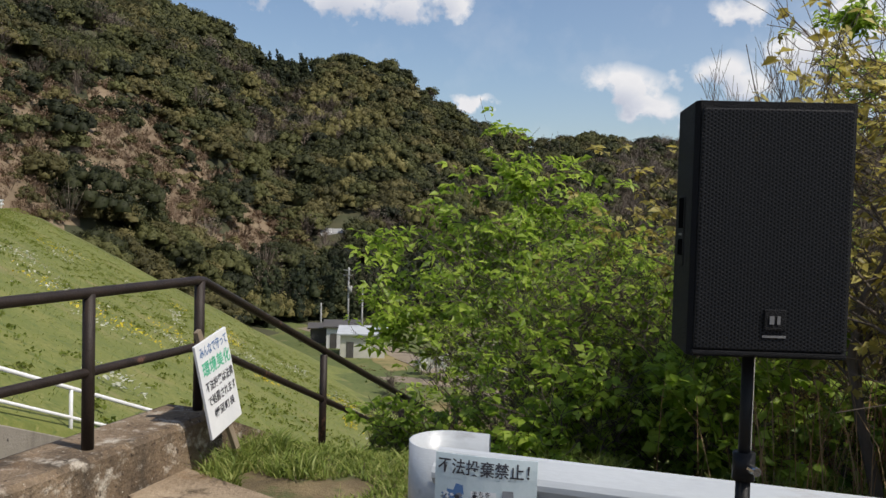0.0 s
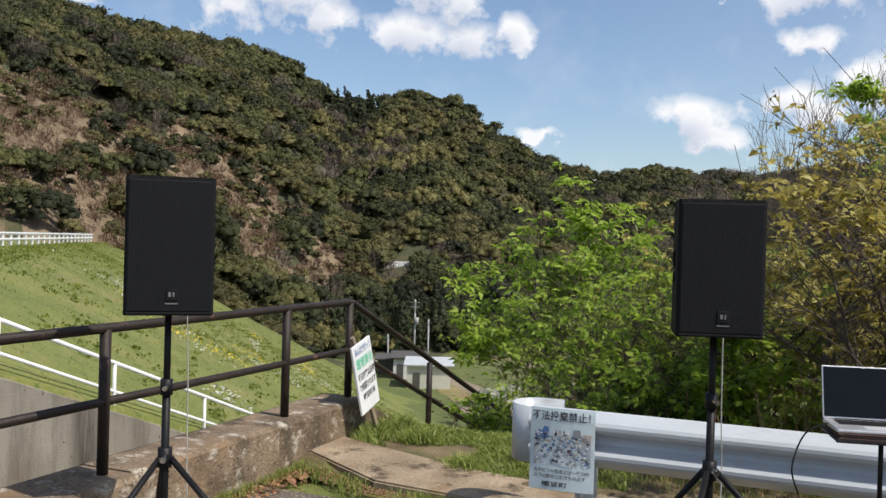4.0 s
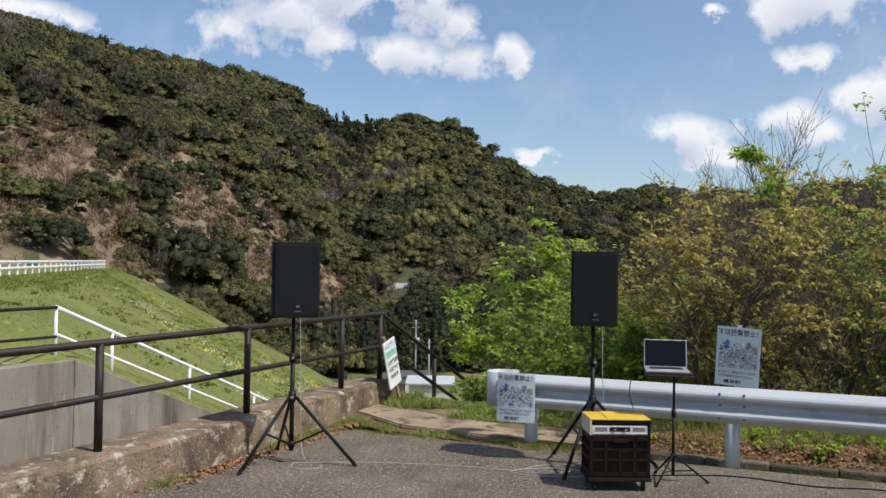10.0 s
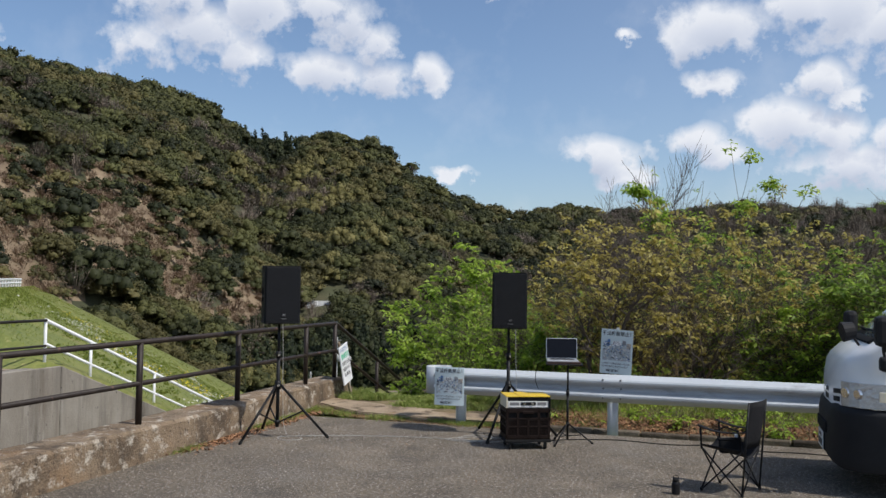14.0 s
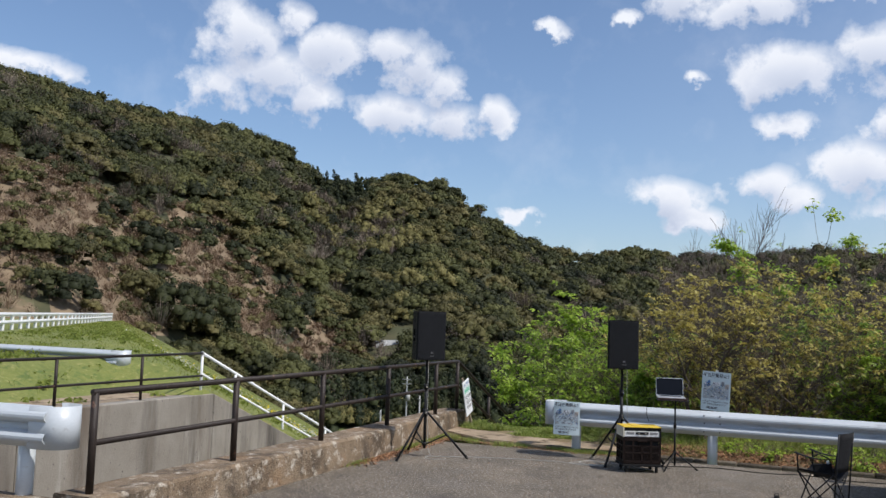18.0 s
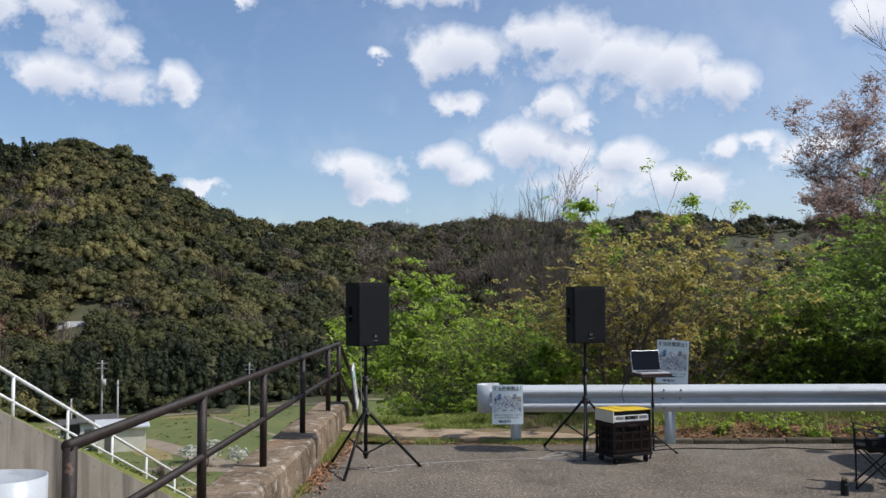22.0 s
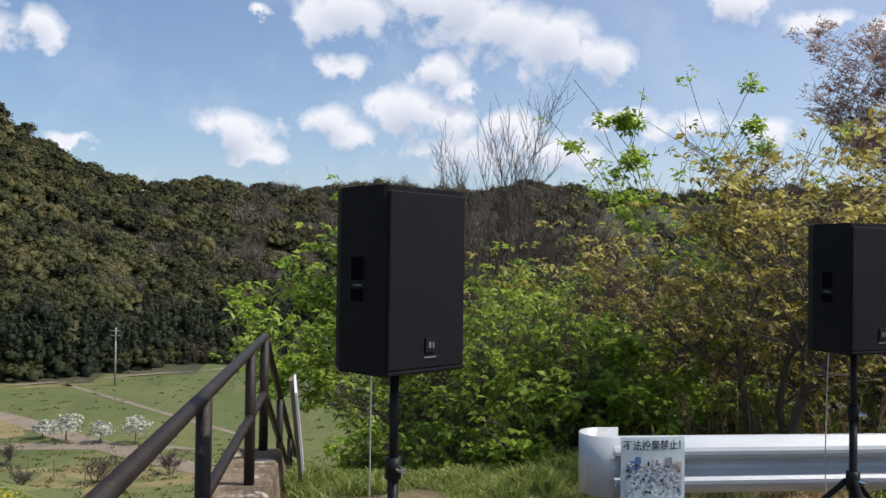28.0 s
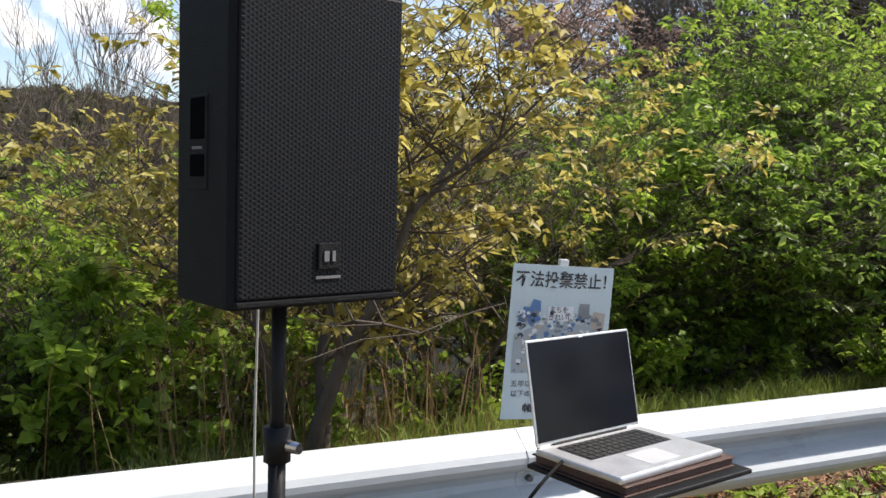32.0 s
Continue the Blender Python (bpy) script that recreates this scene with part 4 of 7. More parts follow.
    for k, nm in enumerate(WOODS):
        s = keep & (kind == k)
        hh = size[s] * (0.95, 0.9, 0.85, 1.2, 2.0, 1.15, 0.9)[k]
        hh = np.where(size[s] > 5.3, hh * 1.25, hh)
        c = np.stack([x[s], y[s], z[s] + hh * 0.55], 1)
        own = rng.uniform(0, 1, len(c))
        mat, label = WOODS[nm]
        if k >= 5:
            per = np.clip(44 * size[s] / 2.0, 20, 90).astype(int)
            v, fc = twig_cloud(rng, c, size[s] * 1.1, hh * 1.05, per, np.clip(0.0004 * r[s], 0.04, 0.15))
            # fuzz of fine twigs round the limbs
            fuzz = np.clip(70 * size[s] / 2.0, 24, 150).astype(int)
            v2, fc2 = clump_cloud(rng, c, size[s] * 0.85, hh * 0.8, fuzz, np.clip(0.0009 * r[s], 0.08, 0.30))
            tone = np.concatenate([np.repeat(np.repeat(own, per), 3), np.repeat(np.repeat(own, fuzz), 4)])
            v, fc = np.concatenate([v, v2]), np.concatenate([fc, fc2 + len(v)])
        else:
            lobes = np.clip(16 * (size[s] / (0.0165 * r[s])) ** 1.2, 11, 72).astype(int) if k != 4 else np.full(len(c), 10)
            rep = np.repeat(np.arange(len(c)), lobes)
            share = (16.0 / lobes[rep]) ** 0.4
            d = rng.normal(size=(len(rep), 3))
            d /= np.linalg.norm(d, axis=1, keepdims=True)
            if k == 4:
                # tiers of a conifer, narrowing upwards
                lift = np.tile((np.arange(10) + 0.5) / 10, len(c))
                ring = 0.62 * (1 - lift) + 0.05
                off = np.stack([d[:, 0] * ring * size[s][rep], d[:, 1] * ring * size[s][rep], (lift * 1.75 - 0.75) * hh[rep] * 0.85], 1)
                shrink = 0.62 * (1 - 0.75 * lift) * rng.uniform(0.85, 1.15, len(rep))
                h2 = size[s][rep] * shrink * 1.1
            else:
                d[:, 2] = np.abs(d[:, 2]) * 0.95 - 0.18
                off = d * (0.72 + 0.14 * (1 - np.minimum(share, 1)))[:, None] * np.stack([size[s], size[s], hh], 1)[rep]
                shrink = rng.uniform(0.26, 0.46, len(rep)) * share
                h2 = hh[rep] * shrink * 0.85
            c2, rad = c[rep] + off, size[s][rep] * shrink
            v, fc, per_lobe = lobe_cloud(rng, c2, rad, h2)
            leaf = np.clip(0.00125 * r[s], 0.10, 0.50)
            cnt = np.clip(15 * (rad / (leaf[rep] * 2.6)) ** 1.1, 7, 80).astype(int)
            v2, fc2 = clump_cloud(rng, c2, rad * 1.1, h2 * 1.1, cnt, leaf[rep])
            shade = np.clip(own[rep] + rng.normal(0, 0.13, len(rep)), 0, 1)
            tone = np.concatenate([np.repeat(shade, per_lobe), np.repeat(np.repeat(shade, cnt), 4)])
            v, fc = np.concatenate([v, v2]), np.concatenate([fc, fc2 + len(v)])
        ob = raw_mesh(nm, v, fc, mat, smooth=k < 5)
        ob.data.attributes.new("tint", "FLOAT", "POINT").data.foreach_set("value", tone.astype(np.float32))
        tagged(ob, label, "woods", kind="stuff")


scatter_woods()


# ---- boards and posters with writing ----
INK = material("black_ink", [(0.3, (0.02, 0.02, 0.03)), (0.7, (0.05, 0.05, 0.06))], 8.0, 0.6, 0.0)
INK_BLUE = material("blue_ink", [(0.3, (0.07, 0.15, 0.34)), (0.7, (0.12, 0.24, 0.45))], 8.0, 0.6, 0.0)
INK_GREEN = material("green_ink", [(0.3, (0.05, 0.42, 0.24)), (0.7, (0.10, 0.52, 0.32))], 8.0, 0.6, 0.0)
INK_GREY = material("grey_ink", [(0.3, (0.16, 0.17, 0.19)), (0.7, (0.30, 0.31, 0.33))], 18.0, 0.7, 0.0)
INK_PALE = material("pale_grey_ink", [(0.3, (0.33, 0.38, 0.41)), (0.7, (0.44, 0.48, 0.50))], 18.0, 0.7, 0.0)
INK_TAN = material("tan_ink", [(0.3, (0.40, 0.33, 0.27)), (0.7, (0.55, 0.48, 0.40))], 18.0, 0.7, 0.0)
BOARD = material("white_board", [(0.3, (0.72, 0.73, 0.74)), (0.7, (0.84, 0.84, 0.84))], 4.0, 0.4, 0.05)
POSTER = material("pale_blue_poster", [(0.3, (0.50, 0.60, 0.62)), (0.7, (0.66, 0.74, 0.76))], 3.0, 0.35, 0.05)
STAKE = material("weathered_timber", [(0.3, (0.16, 0.12, 0.08)), (0.7, (0.34, 0.27, 0.19))], 9.0, 0.85, 0.4, 50.0, stretch=(1, 1, 0.15))


def lettering(text, size, parent, mat, place, bend=None, width=None, fat=0.012, name="writing"):
    """Flat letters in the plane y = place.y, read from -y. bend: a function of (x, z) that gives y."""
    cu = bpy.data.curves.new("letters", "FONT")
    cu.body, cu.size, cu.align_x, cu.align_y, cu.offset = text, size, "CENTER", "CENTER", fat * size
    cu.resolution_u = 3
    tmp = new("letters", cu)
    bpy.context.view_layer.update()
    me = bpy.data.meshes.new_from_object(tmp.evaluated_get(bpy.context.evaluated_depsgraph_get()))
    bpy.data.objects.remove(tmp)
    if not len(me.vertices):
        return None
    co = np.empty(len(me.vertices) * 3, np.float32)
    me.vertices.foreach_get("co", co)
    co = co.reshape(-1, 3)
    span = co[:, 0].max() - co[:, 0].min()
    if width and span > 1e-6:
        co[:, 0] *= width / span
    out = np.empty_like(co)
    out[:, 0] = co[:, 0] + place[0]
    out[:, 2] = co[:, 1] + place[2]
    out[:, 1] = place[1] if bend is None else [bend(a, b) + place[1] for a, b in zip(out[:, 0], out[:, 2])]
    me.vertices.foreach_set("co", out.ravel())
    me.materials.clear()
    me.materials.append(mat)
    ob = new(name, me)
    ob.parent = parent
    return ob


def flat_patch(pts, parent, mat, y, bend=None, name="picture_shape"):
    bm = bmesh.new()
    bm.faces.new([bm.verts.new((x, y + (bend(x, z) if bend else 0.0), z)) for x, z in pts])
    return part(name, bm, mat, parent)


def warning_poster(name, w, h, bend, label, category, thick=0.003):
    """Plate with heading, drawing and small print; hangs in x-z, centre at the origin, face to -y."""
    s = empty(name, label=label, category=category)
    bm = bmesh.new()
    nx, nz = 6, 14
    fr, bk = {}, {}
    for i in range(nx + 1):
        for j in range(nz + 1):
            x, z = w * (i / nx - 0.5), h * (j / nz - 0.5)
            fr[i, j] = bm.verts.new((x, bend(x, z), z))
            bk[i, j] = bm.verts.new((x, bend(x, z) + thick, z))
    for i in range(nx):
        for j in range(nz):
            bm.faces.new((fr[i, j], fr[i + 1, j], fr[i + 1, j + 1], fr[i, j + 1]))
            bm.faces.new((bk[i, j], bk[i, j + 1], bk[i + 1, j + 1], bk[i + 1, j]))
    for i in range(nx):
        bm.faces.new((fr[i, 0], bk[i, 0], bk[i + 1, 0], fr[i + 1, 0]))
        bm.faces.new((fr[i, nz], fr[i + 1, nz], bk[i + 1, nz], bk[i, nz]))
    for j in range(nz):
        bm.faces.new((fr[0, j], fr[0, j + 1], bk[0, j + 1], bk[0, j]))
        bm.faces.new((fr[nx, j], bk[nx, j], bk[nx, j + 1], fr[nx, j + 1]))
    part("plate", bm, POSTER, s, smooth=False)
    e = -0.0025
    lettering("不法投棄禁止！", 0.062, s, INK, (0.01, e, h * 0.40), bend, w * 0.90, 0.014)
    # drawing: heaps of rubbish in blue, grey and tan
    rnd = random.Random(5)
    flat_patch([(-0.42 * w, 0.14 * h), (-0.37 * w, 0.23 * h), (-0.26 * w, 0.22 * h), (-0.19 * w, 0.15 * h), (-0.28 * w, 0.11 * h)], s, INK_BLUE, e, bend)
    flat_patch([(-0.32 * w, 0.20 * h), (-0.28 * w, 0.28 * h), (-0.21 * w, 0.27 * h), (-0.20 * w, 0.20 * h)], s, INK_BLUE, e - 0.0006, bend)
    flat_patch([(0.17 * w, 0.16 * h), (0.18 * w, 0.26 * h), (0.28 * w, 0.26 * h), (0.29 * w, 0.16 * h)], s, INK_GREY, e, bend)
    flat_patch([(0.28 * w, 0.10 * h), (0.33 * w, 0.21 * h), (0.45 * w, 0.20 * h), (0.44 * w, 0.09 * h)], s, INK_TAN, e, bend)
    flat_patch([(-0.44 * w, -0.20 * h), (-0.44 * w, 0.05 * h), (-0.2 * w, 0.12 * h), (0.2 * w, 0.12 * h), (0.44 * w, 0.10 * h), (0.45 * w, -0.19 * h)], s, INK_PALE, e + 0.0002, bend)
    for k in range(300):
        cx, cz = rnd.uniform(-0.42, 0.42) * w, rnd.uniform(-0.20, 0.20) * h
        n = rnd.choice((3, 4, 5))
        r = rnd.uniform(0.008, 0.026) * w
        a0 = rnd.uniform(0, 6)
        flat_patch([(cx + r * math.cos(a0 + i * math.tau / n) * 1.3, cz + r * math.sin(a0 + i * math.tau / n)) for i in range(n)], s,
                   (INK_GREY, BOARD, INK, INK_TAN, INK_BLUE, BOARD, INK_GREY, INK_PALE)[k % 8], e - 0.0004 - 0.00001 * k, bend)
    flat_patch([(-0.13 * w, 0.13 * h), (-0.13 * w, 0.235 * h), (0.12 * w, 0.24 * h), (0.12 * w, 0.14 * h)], s, BOARD, e - 0.0012, bend, "caption")
    lettering("まちを", 0.026, s, INK, (-0.01, e - 0.002, 0.213 * h), bend, None, 0.01)
    lettering("きれいに", 0.026, s, INK, (0.0, e - 0.002, 0.165 * h), bend, None, 0.01)
    lettering("五年以下の懲役又は一千万円", 0.026, s, INK, (0, e, -0.27 * h), bend, w * 0.86, 0.012)
    lettering("以下の罰金に処せられます", 0.026, s, INK, (-0.01, e, -0.335 * h), bend, w * 0.80, 0.012)
    lettering("幡豆町", 0.034, s, INK, (-0.1 * w, e, -0.43 * h), bend, w * 0.4, 0.02)
    return s


def curl(x, z):
    return -0.10 - 0.02 * math.cos(x * 7) - 0.05 * max(0.0, (-z - 0.08) * 1.2) ** 1.2 + 0.04 * max(0.0, z - 0.20) * 4


p1 = warning_poster("poster", 0.40, 0.50, curl, "pale blue warning poster draped over the guardrail end", "poster")
p1.matrix_world = pose(-2.15, -0.075, 0.505, 0, 0, 3)
p2 = warning_poster("warning_sign", 0.405, 0.565, lambda x, z: 0.0, "pale blue warning sign on a thin stake behind the guardrail", "sign")
p2.matrix_world = pose(0.012, -0.014, 1.025, 1, 3.0, -7)
part("stake", box((0.035, 0.020, 0.68), (0.0, 0.016, -0.035), 0.002), WHITE_PAINT, p2)
part("screw", tube((0, 0.0, 0.255), (0, -0.008, 0.255), 0.009), BOLT, p2)

board = empty("notice_board", label="white notice board on a stake leaning against the handrail post", category="sign")
part("panel", box((0.385, 0.018, 0.60), (0, 0, 0), 0.002), BOARD, board)
for text, size, z, mat, wd in (("みんなで守って", 0.075, 0.235, INK_BLUE, 0.33), ("環境美化", 0.10, 0.125, INK_GREEN, 0.34), ("不法投棄は法律", 0.07, 0.015, INK, 0.34),
                               ("で処罰されます", 0.07, -0.075, INK, 0.34), ("幡豆町長", 0.06, -0.165, INK, 0.25)):
    lettering(text, size, board, mat, (0.01, -0.0115, z), None, wd, 0.016)
part("stake", box((0.05, 0.03, 0.95), (0.02, 0.026, -0.10), 0.003, Matrix.Rotation(radians(-12), 3, "Y")), STAKE, board)
board.matrix_world = Matrix.Translation((-4.285, 1.31, 0.59)) @ Matrix.Rotation(radians(90 + 3), 4, "Z") @ Matrix.Rotation(radians(-6), 4, "X") @ Matrix.Rotation(radians(-12), 4, "Y")

# ---- laptop on its stand ----
ALU = material("brushed_aluminium", [(0.3, (0.55, 0.55, 0.56)), (0.7, (0.68, 0.68, 0.69))], 30.0, 0.35, 0.05, metal=0.6)
SCREEN = material("dark_glass", [(0.3, (0.006, 0.007, 0.010)), (0.7, (0.010, 0.011, 0.015))], 2.0, 0.14, 0.0, spec=0.12)
LEATHER = material("brown_leather", [(0.3, (0.05, 0.025, 0.018)), (0.7, (0.11, 0.055, 0.04))], 12.0, 0.55, 0.4, 120.0)
KEYCAP = material("black_keys", [(0.3, (0.01, 0.01, 0.01)), (0.7, (0.02, 0.02, 0.02))], 12.0, 0.5, 0.0)

ls = empty("laptop_stand", Matrix.Translation((-0.455, -0.945, 0)), "black tripod music stand with a flat tray", "stand")
part("pole", tube((0, 0, 0.05), (0, 0, 0.62), 0.014), BLACK_METAL, ls, smooth=True)
part("inner_pole", tube((0, 0, 0.6), (0, 0, 0.93), 0.011), BLACK_METAL, ls, smooth=True)
part("collar", tube((0, 0, 0.56), (0, 0, 0.63), 0.02), BLACK_METAL, ls, smooth=True)
part("leg_collar", tube((0, 0, 0.20), (0, 0, 0.25), 0.022), BLACK_METAL, ls, smooth=True)
for k in range(3):
    a = radians(10 + 120 * k)
    c, s_ = math.cos(a), math.sin(a)
    lg = part("leg", tube((0.018 * c, 0.018 * s_, 0.225), (0.29 * c, 0.29 * s_, 0.012), 0.009), BLACK_METAL, ls, smooth=True)
    part("rubber_foot", tube((0.28 * c, 0.28 * s_, 0.022), (0.30 * c, 0.30 * s_, 0.0), 0.013), RUBBER, lg)
    part("brace", tube((0.012 * c, 0.012 * s_, 0.09), (0.165 * c, 0.165 * s_, 0.105), 0.006), BLACK_METAL, ls)
tray = part("tray", box((0.42, 0.31, 0.012), (0, 0, 0), 0.004), BLACK_METAL, ls)
tray.matrix_local = pose(-0.02, -0.15, 0.945, 0, 0, 11)

book = empty("leather_folder", pose(-0.485, -1.085, 0.951, 0, 0, 12), "brown leather folder lying on the stand tray", "folder")
part("cover", box((0.385, 0.275, 0.004), (0, 0, 0.002), 0.0015), LEATHER, book)
part("paper_block", box((0.375, 0.265, 0.016), (0.003, 0, 0.012), 0.002), LEATHER, book)
part("cover", box((0.385, 0.275, 0.004), (0, 0, 0.022), 0.0015), LEATHER, book)

lap = empty("laptop", pose(-0.50, -1.09, 0.9755, 0, 0, 13), "open silver laptop with a dark screen on a leather folder", "laptop")
bs = part("base", box((0.364, 0.249, 0.017), (0, 0, 0.0085), 0.006), ALU, lap)
part("keyboard_well", box((0.285, 0.105, 0.0015), (0, 0.045, 0.0172), 0.0), KEYCAP, lap)
for r in range(5):
    for c in range(13):
        part("key", box((0.0175, 0.0165, 0.002), (-0.129 + c * 0.0215, 0.087 - r * 0.021, 0.0188), 0.0), KEYCAP, lap)
part("trackpad", box((0.105, 0.076, 0.001), (0, -0.062, 0.0172)), material("trackpad_grey", [(0.3, (0.45, 0.45, 0.46)), (0.7, (0.52, 0.52, 0.53))], 10.0, 0.4, 0.0), lap)
lid = part("lid", box((0.364, 0.007, 0.243), (0, 0, 0.1215), 0.003), ALU, lap)
lid.matrix_local = pose(0, 0.122, 0.018, -12, 0, 0)
part("screen", box((0.352, 0.002, 0.228), (0, -0.0040, 0.123)), SCREEN, lid, "dark glossy screen")
part("webcam", box((0.018, 0.003, 0.006), (0, -0.0050, 0.2385), 0.001), BOARD, lid)
part("hinge", tube((-0.13, 0.122, 0.017), (0.13, 0.122, 0.017), 0.006), BLACK_METAL, lap)

# ---- crate with amplifier ----
CRATE = material("dark_brown_crate_plastic", [(0.3, (0.0108, 0.0066, 0.0054)), (0.7, (0.019, 0.0122, 0.0100))], 6.0, 0.55, 0.1, spec=0.12)
YELLOW = material("yellow_case_plastic", [(0.3, (0.62, 0.40, 0.012)), (0.7, (0.75, 0.52, 0.03))], 5.0, 0.45, 0.1)
SILVER = material("silver_fascia", [(0.3, (0.52, 0.52, 0.50)), (0.7, (0.66, 0.66, 0.64))], 15.0, 0.4, 0.05)
CREAM = material("cream_plastic", [(0.3, (0.55, 0.50, 0.38)), (0.7, (0.66, 0.61, 0.48))], 6.0, 0.5, 0.1)
CRATE_M = pose(-0.885, -1.34, 0, 0, 0, 24) @ Matrix.Scale(1.02, 4)

dolly = empty("dolly", CRATE_M, "low black dolly with four castors under a crate", "dolly")
part("platform", box((0.52, 0.38, 0.03), (0, 0, 0.095), 0.006), RUBBER, dolly)
for cx in (-0.2, 0.2):
    for cy in (-0.14, 0.14):
        cs = part("castor", box((0.03, 0.045, 0.04), (cx, cy, 0.063), 0.004), BLACK_METAL, dolly)
        part("wheel", tube((cx - 0.012, cy, 0.035), (cx + 0.012, cy, 0.035), 0.035, sides=16), RUBBER, cs)

crate = empty("crate", CRATE_M @ Matrix.Translation((0, 0, 0.111)) @ Matrix.Diagonal((1, 1, 1.14, 1)), "dark brown slatted plastic bottle crate on a dolly", "crate")
W, D, H = 0.50, 0.36, 0.30
part("floor", box((W, D, 0.012), (0, 0, 0.008), 0.002), CRATE, crate)
part("liner", box((W - 0.05, D - 0.05, 0.26), (0, 0, 0.145), 0.004), RUBBER, crate, "dark filling seen through the slats")
for z, hh in ((0.02, 0.04), (0.125, 0.018), (0.20, 0.018), (0.28, 0.04)):
    for sy in (-1, 1):
        part("band", box((W, 0.012, hh), (0, sy * (D / 2 - 0.006), z), 0.002), CRATE, crate)
    for sx in (-1, 1):
        part("band", box((0.012, D - 0.024, hh), (sx * (W / 2 - 0.006), 0, z), 0.002), CRATE, crate)
for k in range(5):
    x = -W / 2 + 0.015 + k * (W - 0.03) / 4
    for sy in (-1, 1):
        part("rib", box((0.026, 0.016, H - 0.01), (x, sy * (D / 2 - 0.008), H / 2), 0.002), CRATE, crate)
for k in range(4):
    y = -D / 2 + 0.015 + k * (D - 0.03) / 3
    for sx in (-1, 1):
        part("rib", box((0.016, 0.022, H - 0.01), (sx * (W / 2 - 0.008), y, H / 2), 0.002), CRATE, crate)
for i in range(24):
    part("slat", box((0.005, 0.006, 0.15), (-W / 2 + 0.02 + i * (W - 0.04) / 23, -D / 2 + 0.006, 0.112)), CRATE, crate)
for k in range(9):
    part("slat", box((W - 0.03, 0.005, 0.005), (0, -D / 2 + 0.0075, 0.048 + k * 0.0165)), CRATE, crate)
grip = part("grip", box((0.13, 0.014, 0.03), (0, -D / 2 - 0.002, 0.262), 0.006), CRATE, crate, "moulded hand grip")
# no hole is cut: a dark plate paints the shade behind the grip
part("grip_shade", box((0.10, 0.004, 0.035), (0, -D / 2 - 0.0005, 0.232), 0.002), HOLE_SHADE, grip)

amp = empty("amplifier", CRATE_M @ Matrix.Translation((0, 0, 0.4545)) @ Matrix.Diagonal((1, 1, 0.8, 1)), "silver power amplifier in a yellow-topped case on the crate", "amplifier")
part("case", box((0.50, 0.36, 0.014), (0, 0, 0.162), 0.004), YELLOW, amp, "bright yellow lid")
part("rim", box((0.11, 0.34, 0.008), (-0.05, 0, 0.172), 0.002), YELLOW, amp)
for sx in (-1, 1):
    part("side", box((0.014, 0.36, 0.155), (sx * 0.243, 0, 0.0785), 0.003), CREAM if sx < 0 else BLACK_METAL, amp)
part("chassis", box((0.47, 0.33, 0.15), (0, 0.012, 0.076), 0.003), BLACK_METAL, amp)
part("fascia", box((0.46, 0.012, 0.092), (0, -0.160, 0.050), 0.004), SILVER, amp, "silver front panel")
part("meter", box((0.17, 0.008, 0.044), (0.0, -0.166, 0.062), 0.002), BLACK_METAL, amp, "dark display window")
for sx in (-1, 1):
    part("vent", box((0.10, 0.006, 0.040), (sx * 0.155, -0.1665, 0.062), 0.002), LOGO_GREY, amp)
    part("knob", tube((sx * 0.045, -0.168, 0.062), (sx * 0.045, -0.188, 0.062), 0.013), CHROME, amp)
part("strip", box((0.44, 0.008, 0.012), (0, -0.166, 0.018), 0.002), ALU, amp)

# ---- folding chair and what lies on it ----
FABRIC = material("black_polyester", [(0.3, (0.010, 0.010, 0.011)), (0.7, (0.022, 0.022, 0.024))], 5.0, 0.85, 0.5, 90.0, spec=0.15)
chair = empty("folding_chair", Matrix.Translation((1.34, -2.74, 0)) @ Matrix.Rotation(math.atan2(0.39, -0.92), 4, "Z"), "black folding camp chair with crossed steel legs and fabric seat", "chair")
# forward is +x, left is +y
FX, FY = 0.19, 0.21
corners = {"fl": (FX, FY), "fr": (FX, -FY), "bl": (-FX, FY), "br": (-FX, -FY)}
for (a, b) in (("fl", "fr"), ("fr", "fl"), ("bl", "br"), ("br", "bl"), ("fl", "bl"), ("bl", "fl"), ("fr", "br"), ("br", "fr")):
    pa, pb = corners[a], corners[b]
    part("leg", tube((pa[0], pa[1], 0.012), (pb[0] * 1.0, pb[1] * 1.0, 0.40), 0.008), BLACK_METAL, chair, smooth=True)
for nm, (x, y) in corners.items():
    part("rubber_foot", tube((x, y, 0), (x, y, 0.03), 0.014), RUBBER, chair)
    if nm[0] == "b":
        part("back_post", tube((x, y, 0.03), (x - 0.06, y, 0.84), 0.009), BLACK_METAL, chair, smooth=True)
    else:
        part("arm_post", tube((x, y, 0.38), (x + 0.01, y, 0.58), 0.009), BLACK_METAL, chair, smooth=True)


def sagging(nu, nv, fn, thick, name):
    bm = bmesh.new()
    g = [[bm.verts.new(fn(i / nu, j / nv)) for j in range(nv + 1)] for i in range(nu + 1)]
    for i in range(nu):
        for j in range(nv):
            bm.faces.new((g[i][j], g[i + 1][j], g[i + 1][j + 1], g[i][j + 1]))
    bmesh.ops.recalc_face_normals(bm, faces=bm.faces)
    bmesh.ops.solidify(bm, geom=bm.faces[:], thickness=thick)
    return part(name, bm, FABRIC, chair, smooth=True)


